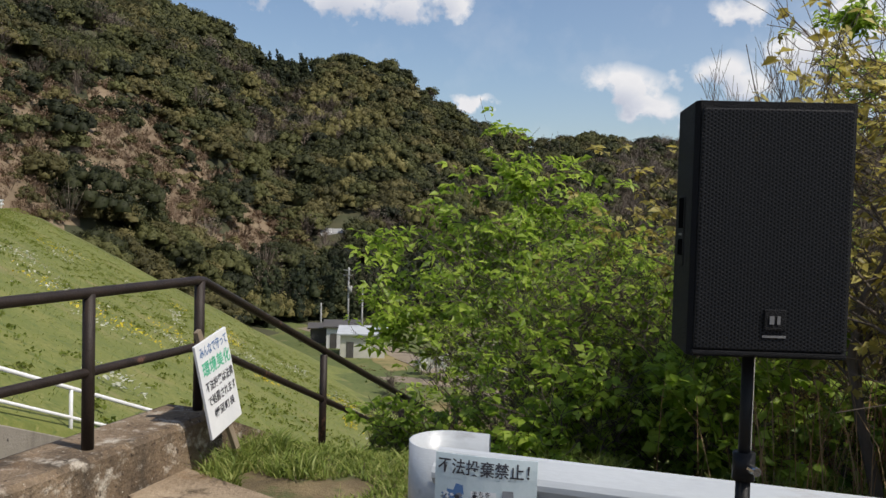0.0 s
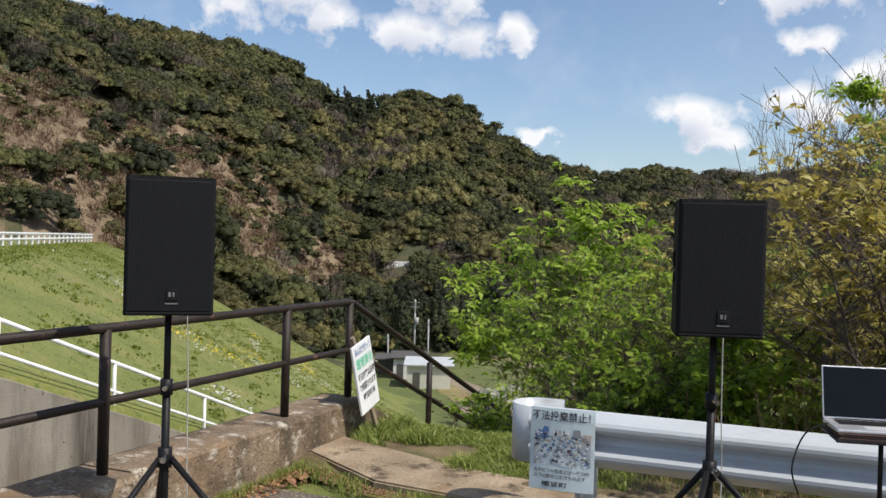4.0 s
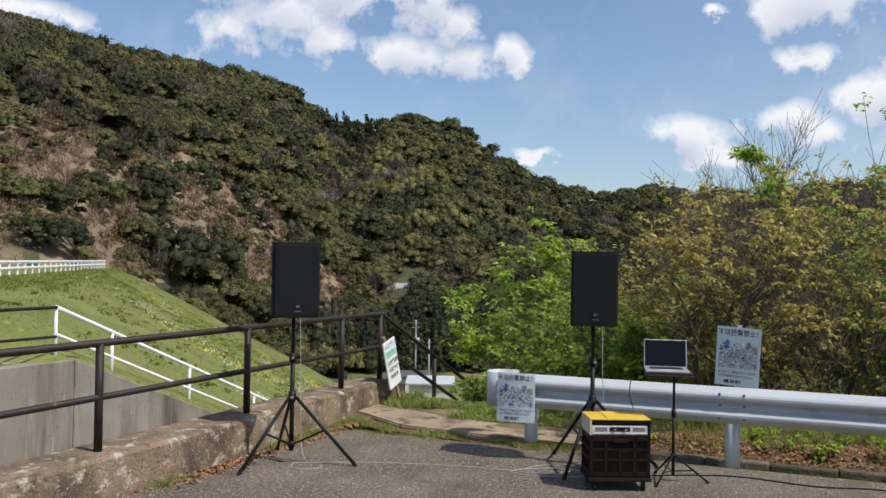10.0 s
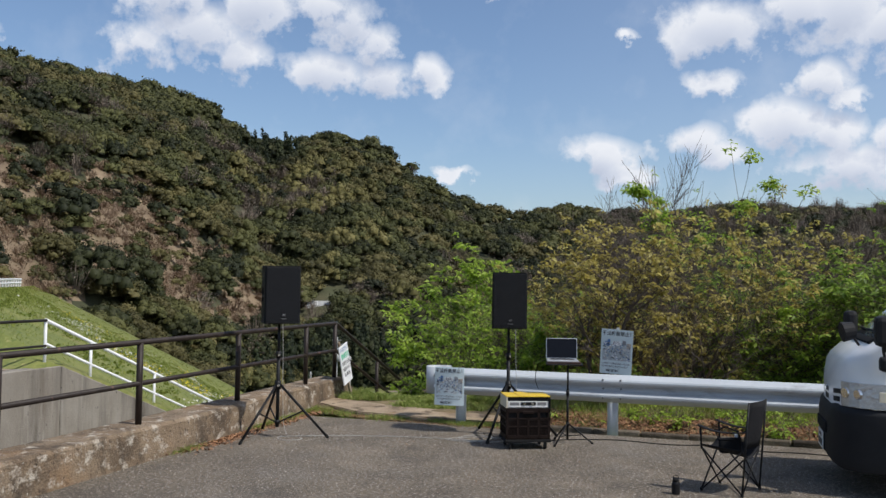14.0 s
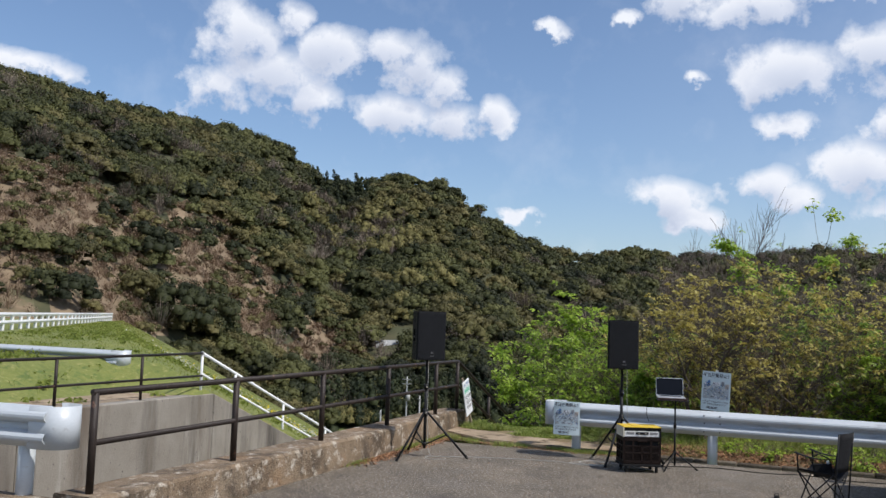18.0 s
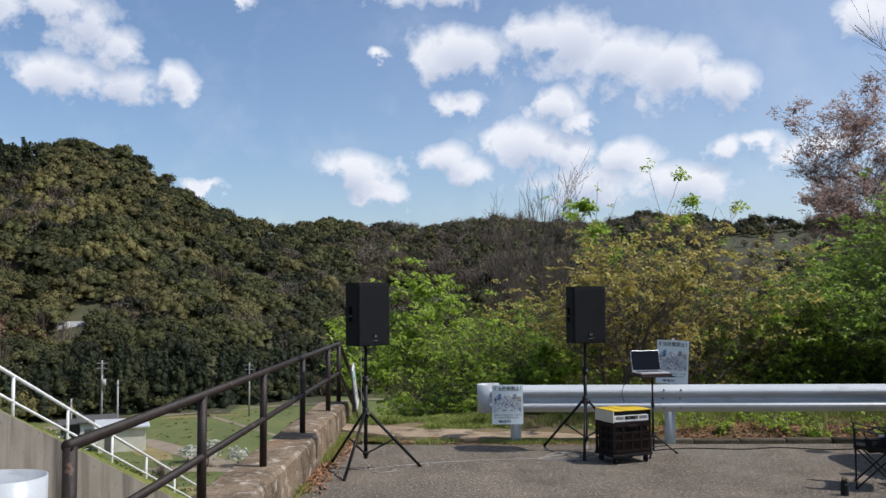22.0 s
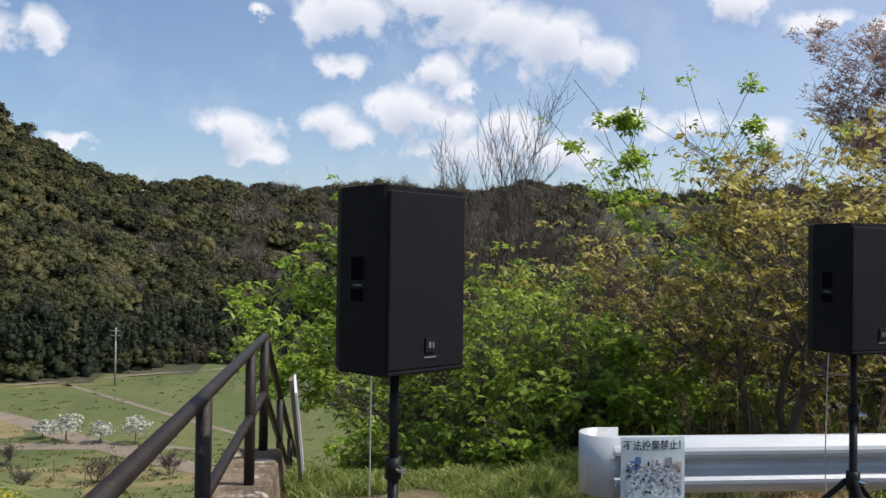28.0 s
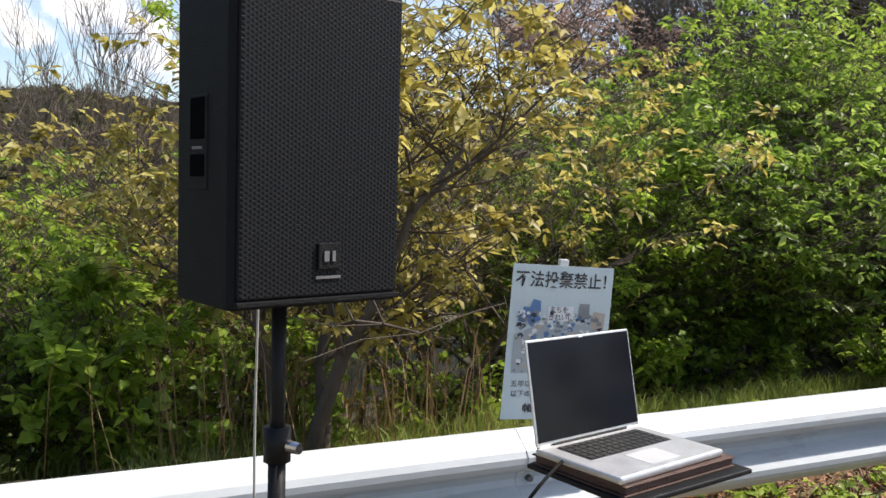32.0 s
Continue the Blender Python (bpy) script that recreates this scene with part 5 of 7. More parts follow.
sagging(8, 8, lambda u, v: (-FX + 2 * FX * u * 1.05, (-FY + 2 * FY * v) * 0.98, 0.41 - 0.09 * math.sin(math.pi * v) * (1 - 0.4 * u) + 0.02 * u), 0.006, "seat")
sagging(6, 6, lambda u, v: (-FX - 0.065 + 0.06 * (1 - u) - 0.03 * math.sin(math.pi * v), (-FY + 2 * FY * v) * 0.97, 0.42 + 0.42 * u), 0.006, "backrest")
for sy in (-1, 1):
    sagging(6, 2, lambda u, v, sy=sy: (-FX - 0.03 + (2 * FX + 0.07) * u, sy * FY - 0.035 + 0.07 * v, 0.58 + 0.02 * u - 0.035 * math.sin(math.pi * u)), 0.006, "armrest")

bag = empty("camera_bag", chair.matrix_world @ pose(-0.02, 0.04, 0.345, 8, 6, 20), "black camera bag lying on the folding chair", "bag")
part("body", box((0.20, 0.13, 0.13), (0, 0, 0.065), 0.025), FABRIC, bag)
part("flap", box((0.205, 0.135, 0.03), (0, 0, 0.125), 0.012), FABRIC, bag)
part("strap", add_sweep(bmesh.new(), [(0.09, 0.0, 0.12), (0.12, 0.02, 0.2), (0.02, 0.06, 0.24), (-0.08, 0.03, 0.19), (-0.09, 0, 0.12)], 0.009, 6), FABRIC, bag)
part("label_tag", box((0.03, 0.05, 0.035), (-0.06, -0.03, 0.155), 0.004), BOARD, bag)

bottle = empty("water_bottle", Matrix.Translation((0.865, -3.09, 0)) @ Matrix.Diagonal((1, 1, 0.76, 1)), "black vacuum bottle standing on the asphalt", "bottle")
bm = bmesh.new()
for (r0, z0), (r1, z1) in zip([(0.034, 0.0), (0.037, 0.006), (0.037, 0.125), (0.031, 0.145)], [(0.037, 0.006), (0.037, 0.125), (0.031, 0.145), (0.027, 0.15)]):
    add_tube(bm, (0, 0, z0), (0, 0, z1), r0, r1, 18, caps=False)
add_tube(bm, (0, 0, 0.0), (0, 0, 0.001), 0.034, 0.034, 18)
part("body", bm, BLACK_METAL, bottle, smooth=True)
part("cap", tube((0, 0, 0.148), (0, 0, 0.19), 0.030, 0.026, 18), RUBBER, bottle, smooth=True)
part("loop", add_sweep(bmesh.new(), [(-0.022, 0, 0.185), (-0.02, 0, 0.212), (0, 0, 0.222), (0.02, 0, 0.212), (0.022, 0, 0.185)], 0.005, 6), RUBBER, bottle)

# ---- parked van ----
VAN_PAINT = material("white_van_paint", [(0.3, (0.76, 0.77, 0.77)), (0.7, (0.84, 0.84, 0.84))], 2.0, 0.2, 0.0)
BUMPER = material("black_bumper_plastic", [(0.3, (0.015, 0.015, 0.016)), (0.7, (0.024, 0.024, 0.025))], 8.0, 0.65, 0.2, 200.0, spec=0.2)
GLASS_DARK = material("tinted_window", [(0.3, (0.02, 0.028, 0.03)), (0.7, (0.03, 0.04, 0.042))], 2.0, 0.05, 0.0)
LAMP = material("clear_headlight", [(0.3, (0.45, 0.46, 0.48)), (0.7, (0.66, 0.67, 0.69))], 30.0, 0.08, 0.5, 26.0, metal=0.6)
PLATE = material("number_plate", [(0.3, (0.70, 0.72, 0.68)), (0.7, (0.8, 0.8, 0.78))], 6.0, 0.4, 0.0)

van = empty("van", Matrix.Translation((2.28, -1.90, 0)), "white one-box van with black bumper parked beside the guardrail", "van")
NOSE_Y = [0.0, 0.40, 0.58, 0.68, 0.76, 0.81, 0.845, 0.85]
NOSE_X = [-0.02, 0.0, 0.03, 0.08, 0.17, 0.28, 0.50, 3.0]


def van_shell(stations, mat, name, parent):
    """Skin through cross-sections: each is x, half-width below, half-width above, z below, z above, with a crowned top."""
    bm = bmesh.new()
    rings = []
    for x, wb, wt, zb, zt in stations:
        ring = [(x, -(wb + (wt - wb) * (k / 4) ** 1.6), zb + (zt - zb) * k / 4) for k in range(5)]
        ring += [(x, -(wt - 0.05), zt + 0.035), (x, -(wt - 0.16), zt + 0.055)]
        ring = ring + [(p[0], -p[1], p[2]) for p in ring[::-1]]
        rings.append([bm.verts.new(p) for p in ring])
    for a, b in zip(rings, rings[1:]):
        n = len(a)
        for k in range(n):
            bm.faces.new((a[k], a[(k + 1) % n], b[(k + 1) % n], b[k]))
    bm.faces.new(rings[0][::-1])
    bm.faces.new(rings[-1])
    bmesh.ops.recalc_face_normals(bm, faces=bm.faces)
    ob = part(name, bm, mat, parent, smooth=True)
    bv = ob.modifiers.new("bevel", "BEVEL")
    bv.width, bv.segments, bv.limit_method, bv.angle_limit = 0.03, 3, "ANGLE", radians(28)
    return ob


def nose_strip(y0, y1, z0, z1, proud, mat, name, parent, label="", sag=0.0, steps=12):
    """A band that follows the rounded nose, from y0 to y1, between two heights."""
    bm = bmesh.new()
    rows = []
    for k in range(steps + 1):
        y = y0 + (y1 - y0) * k / steps
        f = 1 - sag * math.sin(math.pi * k / steps)
        x = float(np.interp(abs(y), NOSE_Y, NOSE_X))
        out = Vector((-1, 0, 0)) if abs(y) < 0.4 else Vector((-0.6, math.copysign(0.8, y), 0)) if abs(y) < 0.78 else Vector((0, math.copysign(1, y), 0))
        o = out * proud
        rows.append([bm.verts.new((x + o.x * s_, y + o.y * s_, z)) for s_, z in ((1, z0 * f), (1, z1 * f), (-2, z1 * f), (-2, z0 * f))])
    for a, b in zip(rows, rows[1:]):
        for k in range(4):
            bm.faces.new((a[k], a[(k + 1) % 4], b[(k + 1) % 4], b[k]))
    bm.faces.new(rows[0][::-1])
    bm.faces.new(rows[-1])
    bmesh.ops.recalc_face_normals(bm, faces=bm.faces)
    return part(name, bm, mat, parent, label)


van_shell([(-0.02, 0.30, 0.28, 0.55, 0.98), (0.0, 0.42, 0.38, 0.50, 1.06), (0.03, 0.58, 0.53, 0.45, 1.13), (0.08, 0.68, 0.63, 0.42, 1.19), (0.17, 0.76, 0.71, 0.40, 1.26), (0.28, 0.81, 0.75, 0.38, 1.32),
           (0.60, 0.845, 0.76, 0.36, 1.585), (0.95, 0.845, 0.745, 0.35, 1.87), (1.15, 0.845, 0.74, 0.35, 1.925), (1.5, 0.845, 0.74, 0.35, 1.94), (4.55, 0.845, 0.74, 0.35, 1.94), (4.69, 0.80, 0.70, 0.4, 1.86)], VAN_PAINT, "body", van)
bm = bmesh.new()
bm.faces.new([bm.verts.new(p) for p in ((0.325, -0.62, 1.415), (0.305, 0, 1.42), (0.325, 0.62, 1.415), (0.93, 0.59, 1.93), (0.91, 0, 1.945), (0.93, -0.59, 1.93))])
bmesh.ops.solidify(bm, geom=bm.faces[:], thickness=-0.03)
part("windshield", bm, GLASS_DARK, van, "tinted windscreen")
part("cowl", box((0.07, 1.20, 0.03), (0.285, 0, 1.395), 0.01, Matrix.Rotation(radians(-38), 3, "Y")), RUBBER, van, "black cowl below the windscreen")
van_shell([(-0.06, 0.34, 0.36, 0.30, 0.66), (-0.03, 0.52, 0.53, 0.26, 0.72), (0.01, 0.64, 0.65, 0.24, 0.745), (0.08, 0.745, 0.75, 0.23, 0.755), (0.2, 0.815, 0.82, 0.22, 0.76), (0.42, 0.862, 0.862, 0.23, 0.76), (0.50, 0.862, 0.862, 0.26, 0.74)], BUMPER, "bumper", van)
gr = nose_strip(-0.56, 0.56, 0.90, 0.945, 0.006, BUMPER, "grille", van, "dark upper grille slot", 0.03)
nose_strip(-0.54, 0.54, 0.825, 0.872, 0.006, BUMPER, "lower_slot", gr, "", 0.03)
part("emblem", box((0.012, 0.10, 0.07), (-0.034, 0, 0.89), 0.01), CHROME, gr)
part("intake", box((0.04, 0.66, 0.10), (-0.058, 0, 0.55), 0.01), RUBBER, van)
np_ = part("number_plate", box((0.01, 0.33, 0.165), (-0.078, 0.0, 0.40), 0.003), PLATE, van)
for zz, ww, hh in ((0.045, 0.16, 0.03), (-0.025, 0.24, 0.06)):
    part("plate_bar", box((0.004, ww, hh), (-0.084, 0, 0.40 + zz)), INK, np_)
for sy in (-1, 1):
    hl = nose_strip(sy * 0.585, sy * 0.835, 0.80, 1.02, 0.010, LAMP, "headlight", van, "clear glass headlight")
    for yy, rr in ((0.65, 0.055), (0.745, 0.05)):
        x = float(np.interp(yy, NOSE_Y, NOSE_X))
        part("reflector", tube((x + 0.0, sy * yy, 0.92), (x - 0.018, sy * (yy + 0.012), 0.92), rr, rr * 0.8, 16), CHROME, hl)
    part("indicator", box((0.06, 0.012, 0.09), (0.34, sy * 0.832, 0.91), 0.004), CREAM, hl)
    mi = part("mirror", box((0.13, 0.19, 0.27), (0.32, sy * 0.94, 1.50), 0.045), BUMPER, van, "black door mirror")
    part("mirror_arm", add_sweep(bmesh.new(), [(0.50, sy * 0.80, 1.30), (0.40, sy * 0.86, 1.30), (0.34, sy * 0.92, 1.34), (0.33, sy * 0.94, 1.40)], 0.018, 8), BUMPER, mi)
    part("door_window", box((0.66, 0.02, 0.46), (1.30, sy * 0.792, 1.55), 0.006, Matrix.Rotation(sy * radians(9), 3, "X")), GLASS_DARK, van)
    part("side_window", box((2.5, 0.02, 0.46), (3.0, sy * 0.792, 1.55), 0.006, Matrix.Rotation(sy * radians(9), 3, "X")), GLASS_DARK, van)
    part("door_handle", box((0.14, 0.03, 0.035), (1.62, sy * 0.85, 1.08), 0.01), BUMPER, van)
    part("sill", box((3.6, 0.03, 0.17), (2.6, sy * 0.848, 0.40), 0.01), BUMPER, van)
    for wx in (0.88, 3.45):
        wl = part("wheel", tube((wx, sy * 0.66, 0.32), (wx, sy * 0.862, 0.32), 0.32, sides=28), RUBBER, van)
        part("rim", tube((wx, sy * 0.85, 0.32), (wx, sy * 0.872, 0.32), 0.20, 0.19, 20), ALU, wl)
part("wiper", tube((0.36, -0.55, 1.465), (0.37, 0.15, 1.475), 0.010), RUBBER, van)
part("wiper", tube((0.36, 0.05, 1.465), (0.37, 0.58, 1.475), 0.010), RUBBER, van)
um = part("guide_mirror", tube((0.06, -0.42, 1.46), (0.16, -0.40, 1.48), 0.095, 0.08, 16), BUMPER, van, "round black guide mirror")
part("mirror_arm", tube((0.12, -0.41, 1.47), (0.22, -0.38, 1.33), 0.012), BUMPER, um)
mm = part("guide_mirror", box((0.10, 0.14, 0.13), (0.35, -0.90, 1.21), 0.03), BUMPER, van, "small black corner mirror")
part("mirror_arm", add_sweep(bmesh.new(), [(0.32, -0.92, 1.42), (0.33, -0.91, 1.32), (0.35, -0.90, 1.24)], 0.012, 6), BUMPER, mm)

# ---- cables ----
CABLE_GREY = material("pale_cable", [(0.3, (0.35, 0.34, 0.31)), (0.7, (0.5, 0.48, 0.44))], 9.0, 0.6, 0.0)


def cable(points, r, mat, label):
    pts = [Vector(p) for p in points]
    out = []
    for i in range(len(pts) - 1):
        p0, p1, p2, p3 = pts[max(i - 1, 0)], pts[i], pts[i + 1], pts[min(i + 2, len(pts) - 1)]
        for k in range(8):
            t = k / 8
            out.append(0.5 * (2 * p1 + (p2 - p0) * t + (2 * p0 - 5 * p1 + 4 * p2 - p3) * t * t + (3 * p1 - p0 - 3 * p2 + p3) * t ** 3))
    out.append(pts[-1])
    ob = link_mesh("cable", add_sweep(bmesh.new(), out, r, 6), mat, smooth=True)
    return tagged(ob, label, "cable")


cable([(-3.87, -1.60, 1.50), (-3.87, -1.57, 1.0), (-3.86, -1.57, 0.45), (-3.80, -1.60, 0.02), (-3.45, -1.85, 0.006), (-3.62, -2.02, 0.006), (-3.75, -1.86, 0.010), (-3.55, -1.74, 0.013),
       (-3.2, -1.52, 0.006), (-2.5, -1.30, 0.006), (-1.9, -1.22, 0.006), (-1.35, -1.25, 0.006), (-1.10, -0.95, 0.006)], 0.0035, CABLE_GREY, "pale loudspeaker cable coiled on the asphalt")
cable([(-1.20, -0.46, 1.50), (-1.20, -0.42, 0.9), (-1.19, -0.43, 0.4), (-1.22, -0.75, 0.01), (-1.5, -1.2, 0.006), (-1.75, -1.1, 0.006), (-1.6, -0.86, 0.008), (-1.35, -0.95, 0.010), (-1.5, -1.32, 0.012), (-1.85, -1.25, 0.008), (-1.55, -1.0, 0.012), (-1.2, -0.95, 0.006)], 0.0035, CABLE_GREY, "pale loudspeaker cable hanging from the stand")
cable([(-0.70, -0.86, 0.007), (0.0, -0.55, 0.007), (0.7, -0.62, 0.007), (1.2, -0.5, 0.007), (1.7, -0.66, 0.007), (2.3, -0.62, 0.007), (3.2, -0.9, 0.007)], 0.006, RUBBER, "black power cable running over the asphalt")
cable([(-0.685, -1.09, 0.985), (-0.78, -1.12, 0.93), (-0.83, -1.02, 0.75), (-0.80, -0.98, 0.62)], 0.004, RUBBER, "black audio lead from the laptop")


# ---- verge, kerb, slab ----
SOIL = material("dry_grass_soil", [(0.28, (0.07, 0.05, 0.025)), (0.5, (0.15, 0.11, 0.055)), (0.7, (0.25, 0.19, 0.10))], 3.0, 0.95, 0.8, 45.0,
                stains=[(2.2, 0.5, 0.62, (0.06, 0.085, 0.02), (1, 1, 1))])


def sheet(name, x0, x1, y0, y1, nx, ny, fn, mat, label, category):
    xs, ys = np.linspace(x0, x1, nx), np.linspace(y0, y1, ny)
    gx, gy = np.meshgrid(xs, ys)
    gz = fn(gx, gy)
    i, j = np.meshgrid(np.arange(nx - 1), np.arange(ny - 1))
    a = (j * nx + i).ravel()
    ob = raw_mesh(name, np.stack([gx, gy, gz], -1).reshape(-1, 3), np.stack([a, a + 1, a + nx + 1, a + nx], 1), mat, smooth=True)
    return tagged(ob, label, category, kind="structure")


def verge_z(x, y):
    rise = 0.10 * smoothstep((y - 0.20) / 0.35)
    left = smoothstep((-x - 2.2) / 1.2)
    return rise * (1 - 0.45 * left) + 0.025 * fnoise(x * 3.1, y * 3.3, 4.0) * smoothstep((y - 0.2) / 0.3) - 0.42 * np.clip(y - 2.05, 0, 3) - 0.02


sheet("verge", -4.42, 14.4, 0.19, 3.4, 150, 34, verge_z, SOIL, "dry grassy verge between lot and slope", "verge")

slab_pts = [(-4.41, 0.60), (-3.6, 0.16), (-2.3, 0.02), (-0.9, 0.02), (-0.9, 0.28), (-2.0, 0.50), (-3.2, 0.74), (-4.41, 1.18)]
bm = bmesh.new()
lo = [bm.verts.new((x, y, -0.05)) for x, y in slab_pts]
hi = [bm.verts.new((x, y, 0.045 if y < 0.3 else 0.075)) for x, y in slab_pts]
for k in range(len(lo)):
    bm.faces.new((lo[k], lo[(k + 1) % len(lo)], hi[(k + 1) % len(lo)], hi[k]))
bm.faces.new(hi)
bm.faces.new(lo[::-1])
bmesh.ops.recalc_face_normals(bm, faces=bm.faces)
bmesh.ops.bevel(bm, geom=[e for e in bm.edges if e.verts[0].co.z > 0 and e.verts[1].co.z > 0], offset=0.015, segments=2, affect="EDGES")
tagged(link_mesh("apron", bm, SLAB), "old cracked concrete apron at the end of the parapet", "slab", kind="structure")

kerb = empty("kerb", label="low weathered concrete kerb behind the guardrail", category="kerb", kind="structure")
rnd = random.Random(3)
kerb_bm = box((0.592, 0.12, 0.22), (0, 0, -0.085), 0.02)
first = part("kerb_block", kerb_bm, material("dark_kerb_concrete", [(0.3, (0.042, 0.034, 0.026)), (0.5, (0.095, 0.077, 0.058)), (0.72, (0.215, 0.18, 0.138))], 3.0, 0.95, 0.8, 40.0, spec=0.15, per_object=0.3), kerb)
first.location = (-0.60, 0.155, rnd.uniform(-0.01, 0.01))
for k in range(1, 25):
    o = new("kerb_block", first.data)
    o.parent = kerb
    o.location = (-0.60 + 0.6 * k, 0.155 + rnd.uniform(-0.012, 0.012), rnd.uniform(-0.018, 0.012))
    o.rotation_euler = (0, 0, rnd.uniform(-0.012, 0.012))


# ---- blades, weeds, litter ----
def blades(rng, x, y, z, h, w, lean, name, mat, label, category):
    n = len(x)
    a = rng.uniform(0, math.tau, n)
    la = rng.uniform(0, math.tau, n)
    dx, dy = np.cos(a) * w, np.sin(a) * w
    lx, ly = np.cos(la) * lean * h, np.sin(la) * lean * h
    base = np.stack([x, y, z], 1)
    off = np.stack([dx, dy, np.zeros(n)], 1)
    mid = base + np.stack([lx * 0.35, ly * 0.35, h * 0.6], 1)
    tip = base + np.stack([lx, ly, h * rng.uniform(0.8, 1.0, n)], 1)
    v = np.stack([base - off, base + off, mid + off * 0.7, mid - off * 0.7, tip], 1).reshape(-1, 3)
    k = np.arange(n)[:, None] * 5
    f = np.concatenate([k + [0, 1, 2], k + [0, 2, 3], k + [3, 2, 4]])
    ob = raw_mesh(name, v, f, mat)
    return tagged(ob, label, category, kind="stuff")


GRASS = material("grass_blades", [(0.2, (0.123, 0.176, 0.032)), (0.5, (0.246, 0.312, 0.064)), (0.8, (0.45, 0.455, 0.16))], 1.5, 0.5, 0.0, island=0.55, translucent=0.45, spec=0.25)
STRAW = material("dry_straw", [(0.2, (0.18, 0.095, 0.045)), (0.5, (0.30, 0.175, 0.085)), (0.8, (0.44, 0.30, 0.155))], 1.5, 0.7, 0.0, island=0.6, translucent=0.25)
LITTER = material("fallen_leaves", [(0.2, (0.14, 0.060, 0.028)), (0.5, (0.26, 0.125, 0.058)), (0.8, (0.39, 0.215, 0.105))], 2.0, 0.7, 0.0, island=0.7)
rng = np.random.default_rng(11)


def patchy(x, y, seed, f=1.4):
    return fnoise(x * f, y * f, seed) + 0.35 * fnoise(x * 3.7, y * 3.7, seed + 2)


x, y = rng.uniform(-2.4, 14, 52000), 0.26 + 2.6 * rng.uniform(0, 1, 52000) ** 0.9
p = patchy(x, y, 3.0)
m = (p > 0.22 - 0.62 * (y - 0.75)) & ((x > -1.0) | (y > 0.72)) & (rng.uniform(0, 1, 52000) < 0.5 + 0.5 * (y > 1.0))
blades(rng, x[m], y[m], verge_z(x[m], y[m]) - 0.01, rng.uniform(0.03, 0.12, m.sum()) * (1 + 0.9 * smoothstep((y[m] - 0.8) / 0.6)), rng.uniform(0.002, 0.005, m.sum()), rng.uniform(0.2, 0.8, m.sum()), "grass", GRASS, "green spring grass on the verge", "grass")
m2 = (p < 0.75) & (y < 1.7) & ((x > -0.8) | (y > 0.75))
blades(rng, x[m2], y[m2], verge_z(x[m2], y[m2]) - 0.01, rng.uniform(0.02, 0.07, m2.sum()), rng.uniform(0.0015, 0.004, m2.sum()), rng.uniform(1.0, 3.2, m2.sum()), "dry_grass", STRAW, "dry straw-coloured dead grass under the guardrail", "grass")
# thin dead stems standing under the cherries
x, y = np.concatenate([rng.normal(-0.5, 0.45, 260), rng.normal(0.5, 0.5, 160)]), rng.uniform(1.7, 2.9, 420)
blades(rng, x, y, verge_z(x, y) - 0.03, rng.uniform(0.35, 1.15, 420), rng.uniform(0.0025, 0.005, 420), rng.uniform(0.1, 0.5, 420), "dead_stems", STRAW, "thin tan dead stems under the cherry bushes", "stems")
# weeds on the bank at the parapet's end
x, y = rng.uniform(-4.38, -1.9, 26000), rng.uniform(0.55, 2.7, 26000)
m = (y > 0.62 + 0.0 * x) & (y > 1.22 + (x + 4.41) * -0.52 + 0.08 * fnoise(x * 6, y * 6)) & (patchy(x, y, 8.0, 2.2) > -0.55)
blades(rng, x[m], y[m], verge_z(x[m], y[m]) - 0.01, rng.uniform(0.02, 0.075, m.sum()) * (1 + 1.3 * (patchy(x[m], y[m], 5.0, 2.6) > 0.35)), rng.uniform(0.003, 0.009, m.sum()), rng.uniform(0.4, 1.5, m.sum()), "weeds", GRASS, "lush green weeds at the end of the parapet", "weeds")
# weeds in the joints along wall foot, apron edge and guardrail post
x = np.concatenate([-4.36 + np.abs(rng.normal(0, 0.07, 2600)), rng.choice([-4.1, -3.75, -3.2, -2.95, -2.3, -1.7, -1.55, -1.2], 3200) + rng.normal(0, 0.10, 3200), rng.normal(-1.95, 0.11, 900)])
y = np.concatenate([rng.choice([-2.9, -1.3, -0.9, -0.5, 0.0, 0.35, 0.5], 2600) + rng.normal(0, 0.16, 2600), np.zeros(3200), rng.normal(-0.08, 0.09, 900)])
xx = x[2600:5800]
y[2600:5800] = np.interp(xx, [-4.41, -3.6, -2.3, -0.9], [0.55, 0.12, -0.03, -0.03]) + rng.normal(-0.05, 0.06, 3200) * (1 + (xx < -3))
blades(rng, x, y, np.full(len(x), 0.0), rng.uniform(0.015, 0.075, len(x)), rng.uniform(0.0015, 0.004, len(x)), rng.uniform(0.3, 1.2, len(x)), "weeds", GRASS, "small weeds in the joints at the asphalt edge", "weeds")


def litter(n, xs, ys, zs, size, label, name="fallen_leaves", mat=None):
    a = rng.uniform(0, math.tau, n)
    s = rng.uniform(0.6, 1.2, n) * size
    t = np.stack([np.cos(a) * s, np.sin(a) * s, rng.normal(0, 0.35, n) * s], 1)
    u = np.stack([-np.sin(a) * s * 0.5, np.cos(a) * s * 0.5, rng.normal(0, 0.3, n) * s], 1)
    c = np.stack([xs, ys, zs + size * 0.3], 1)
    v = np.stack([c - t, c + u, c + t, c - u], 1).reshape(-1, 3)
    k = np.arange(n)[:, None] * 4
    return tagged(raw_mesh(name, v, k + [0, 1, 2, 3], mat or LITTER), label, "leaves", kind="stuff")


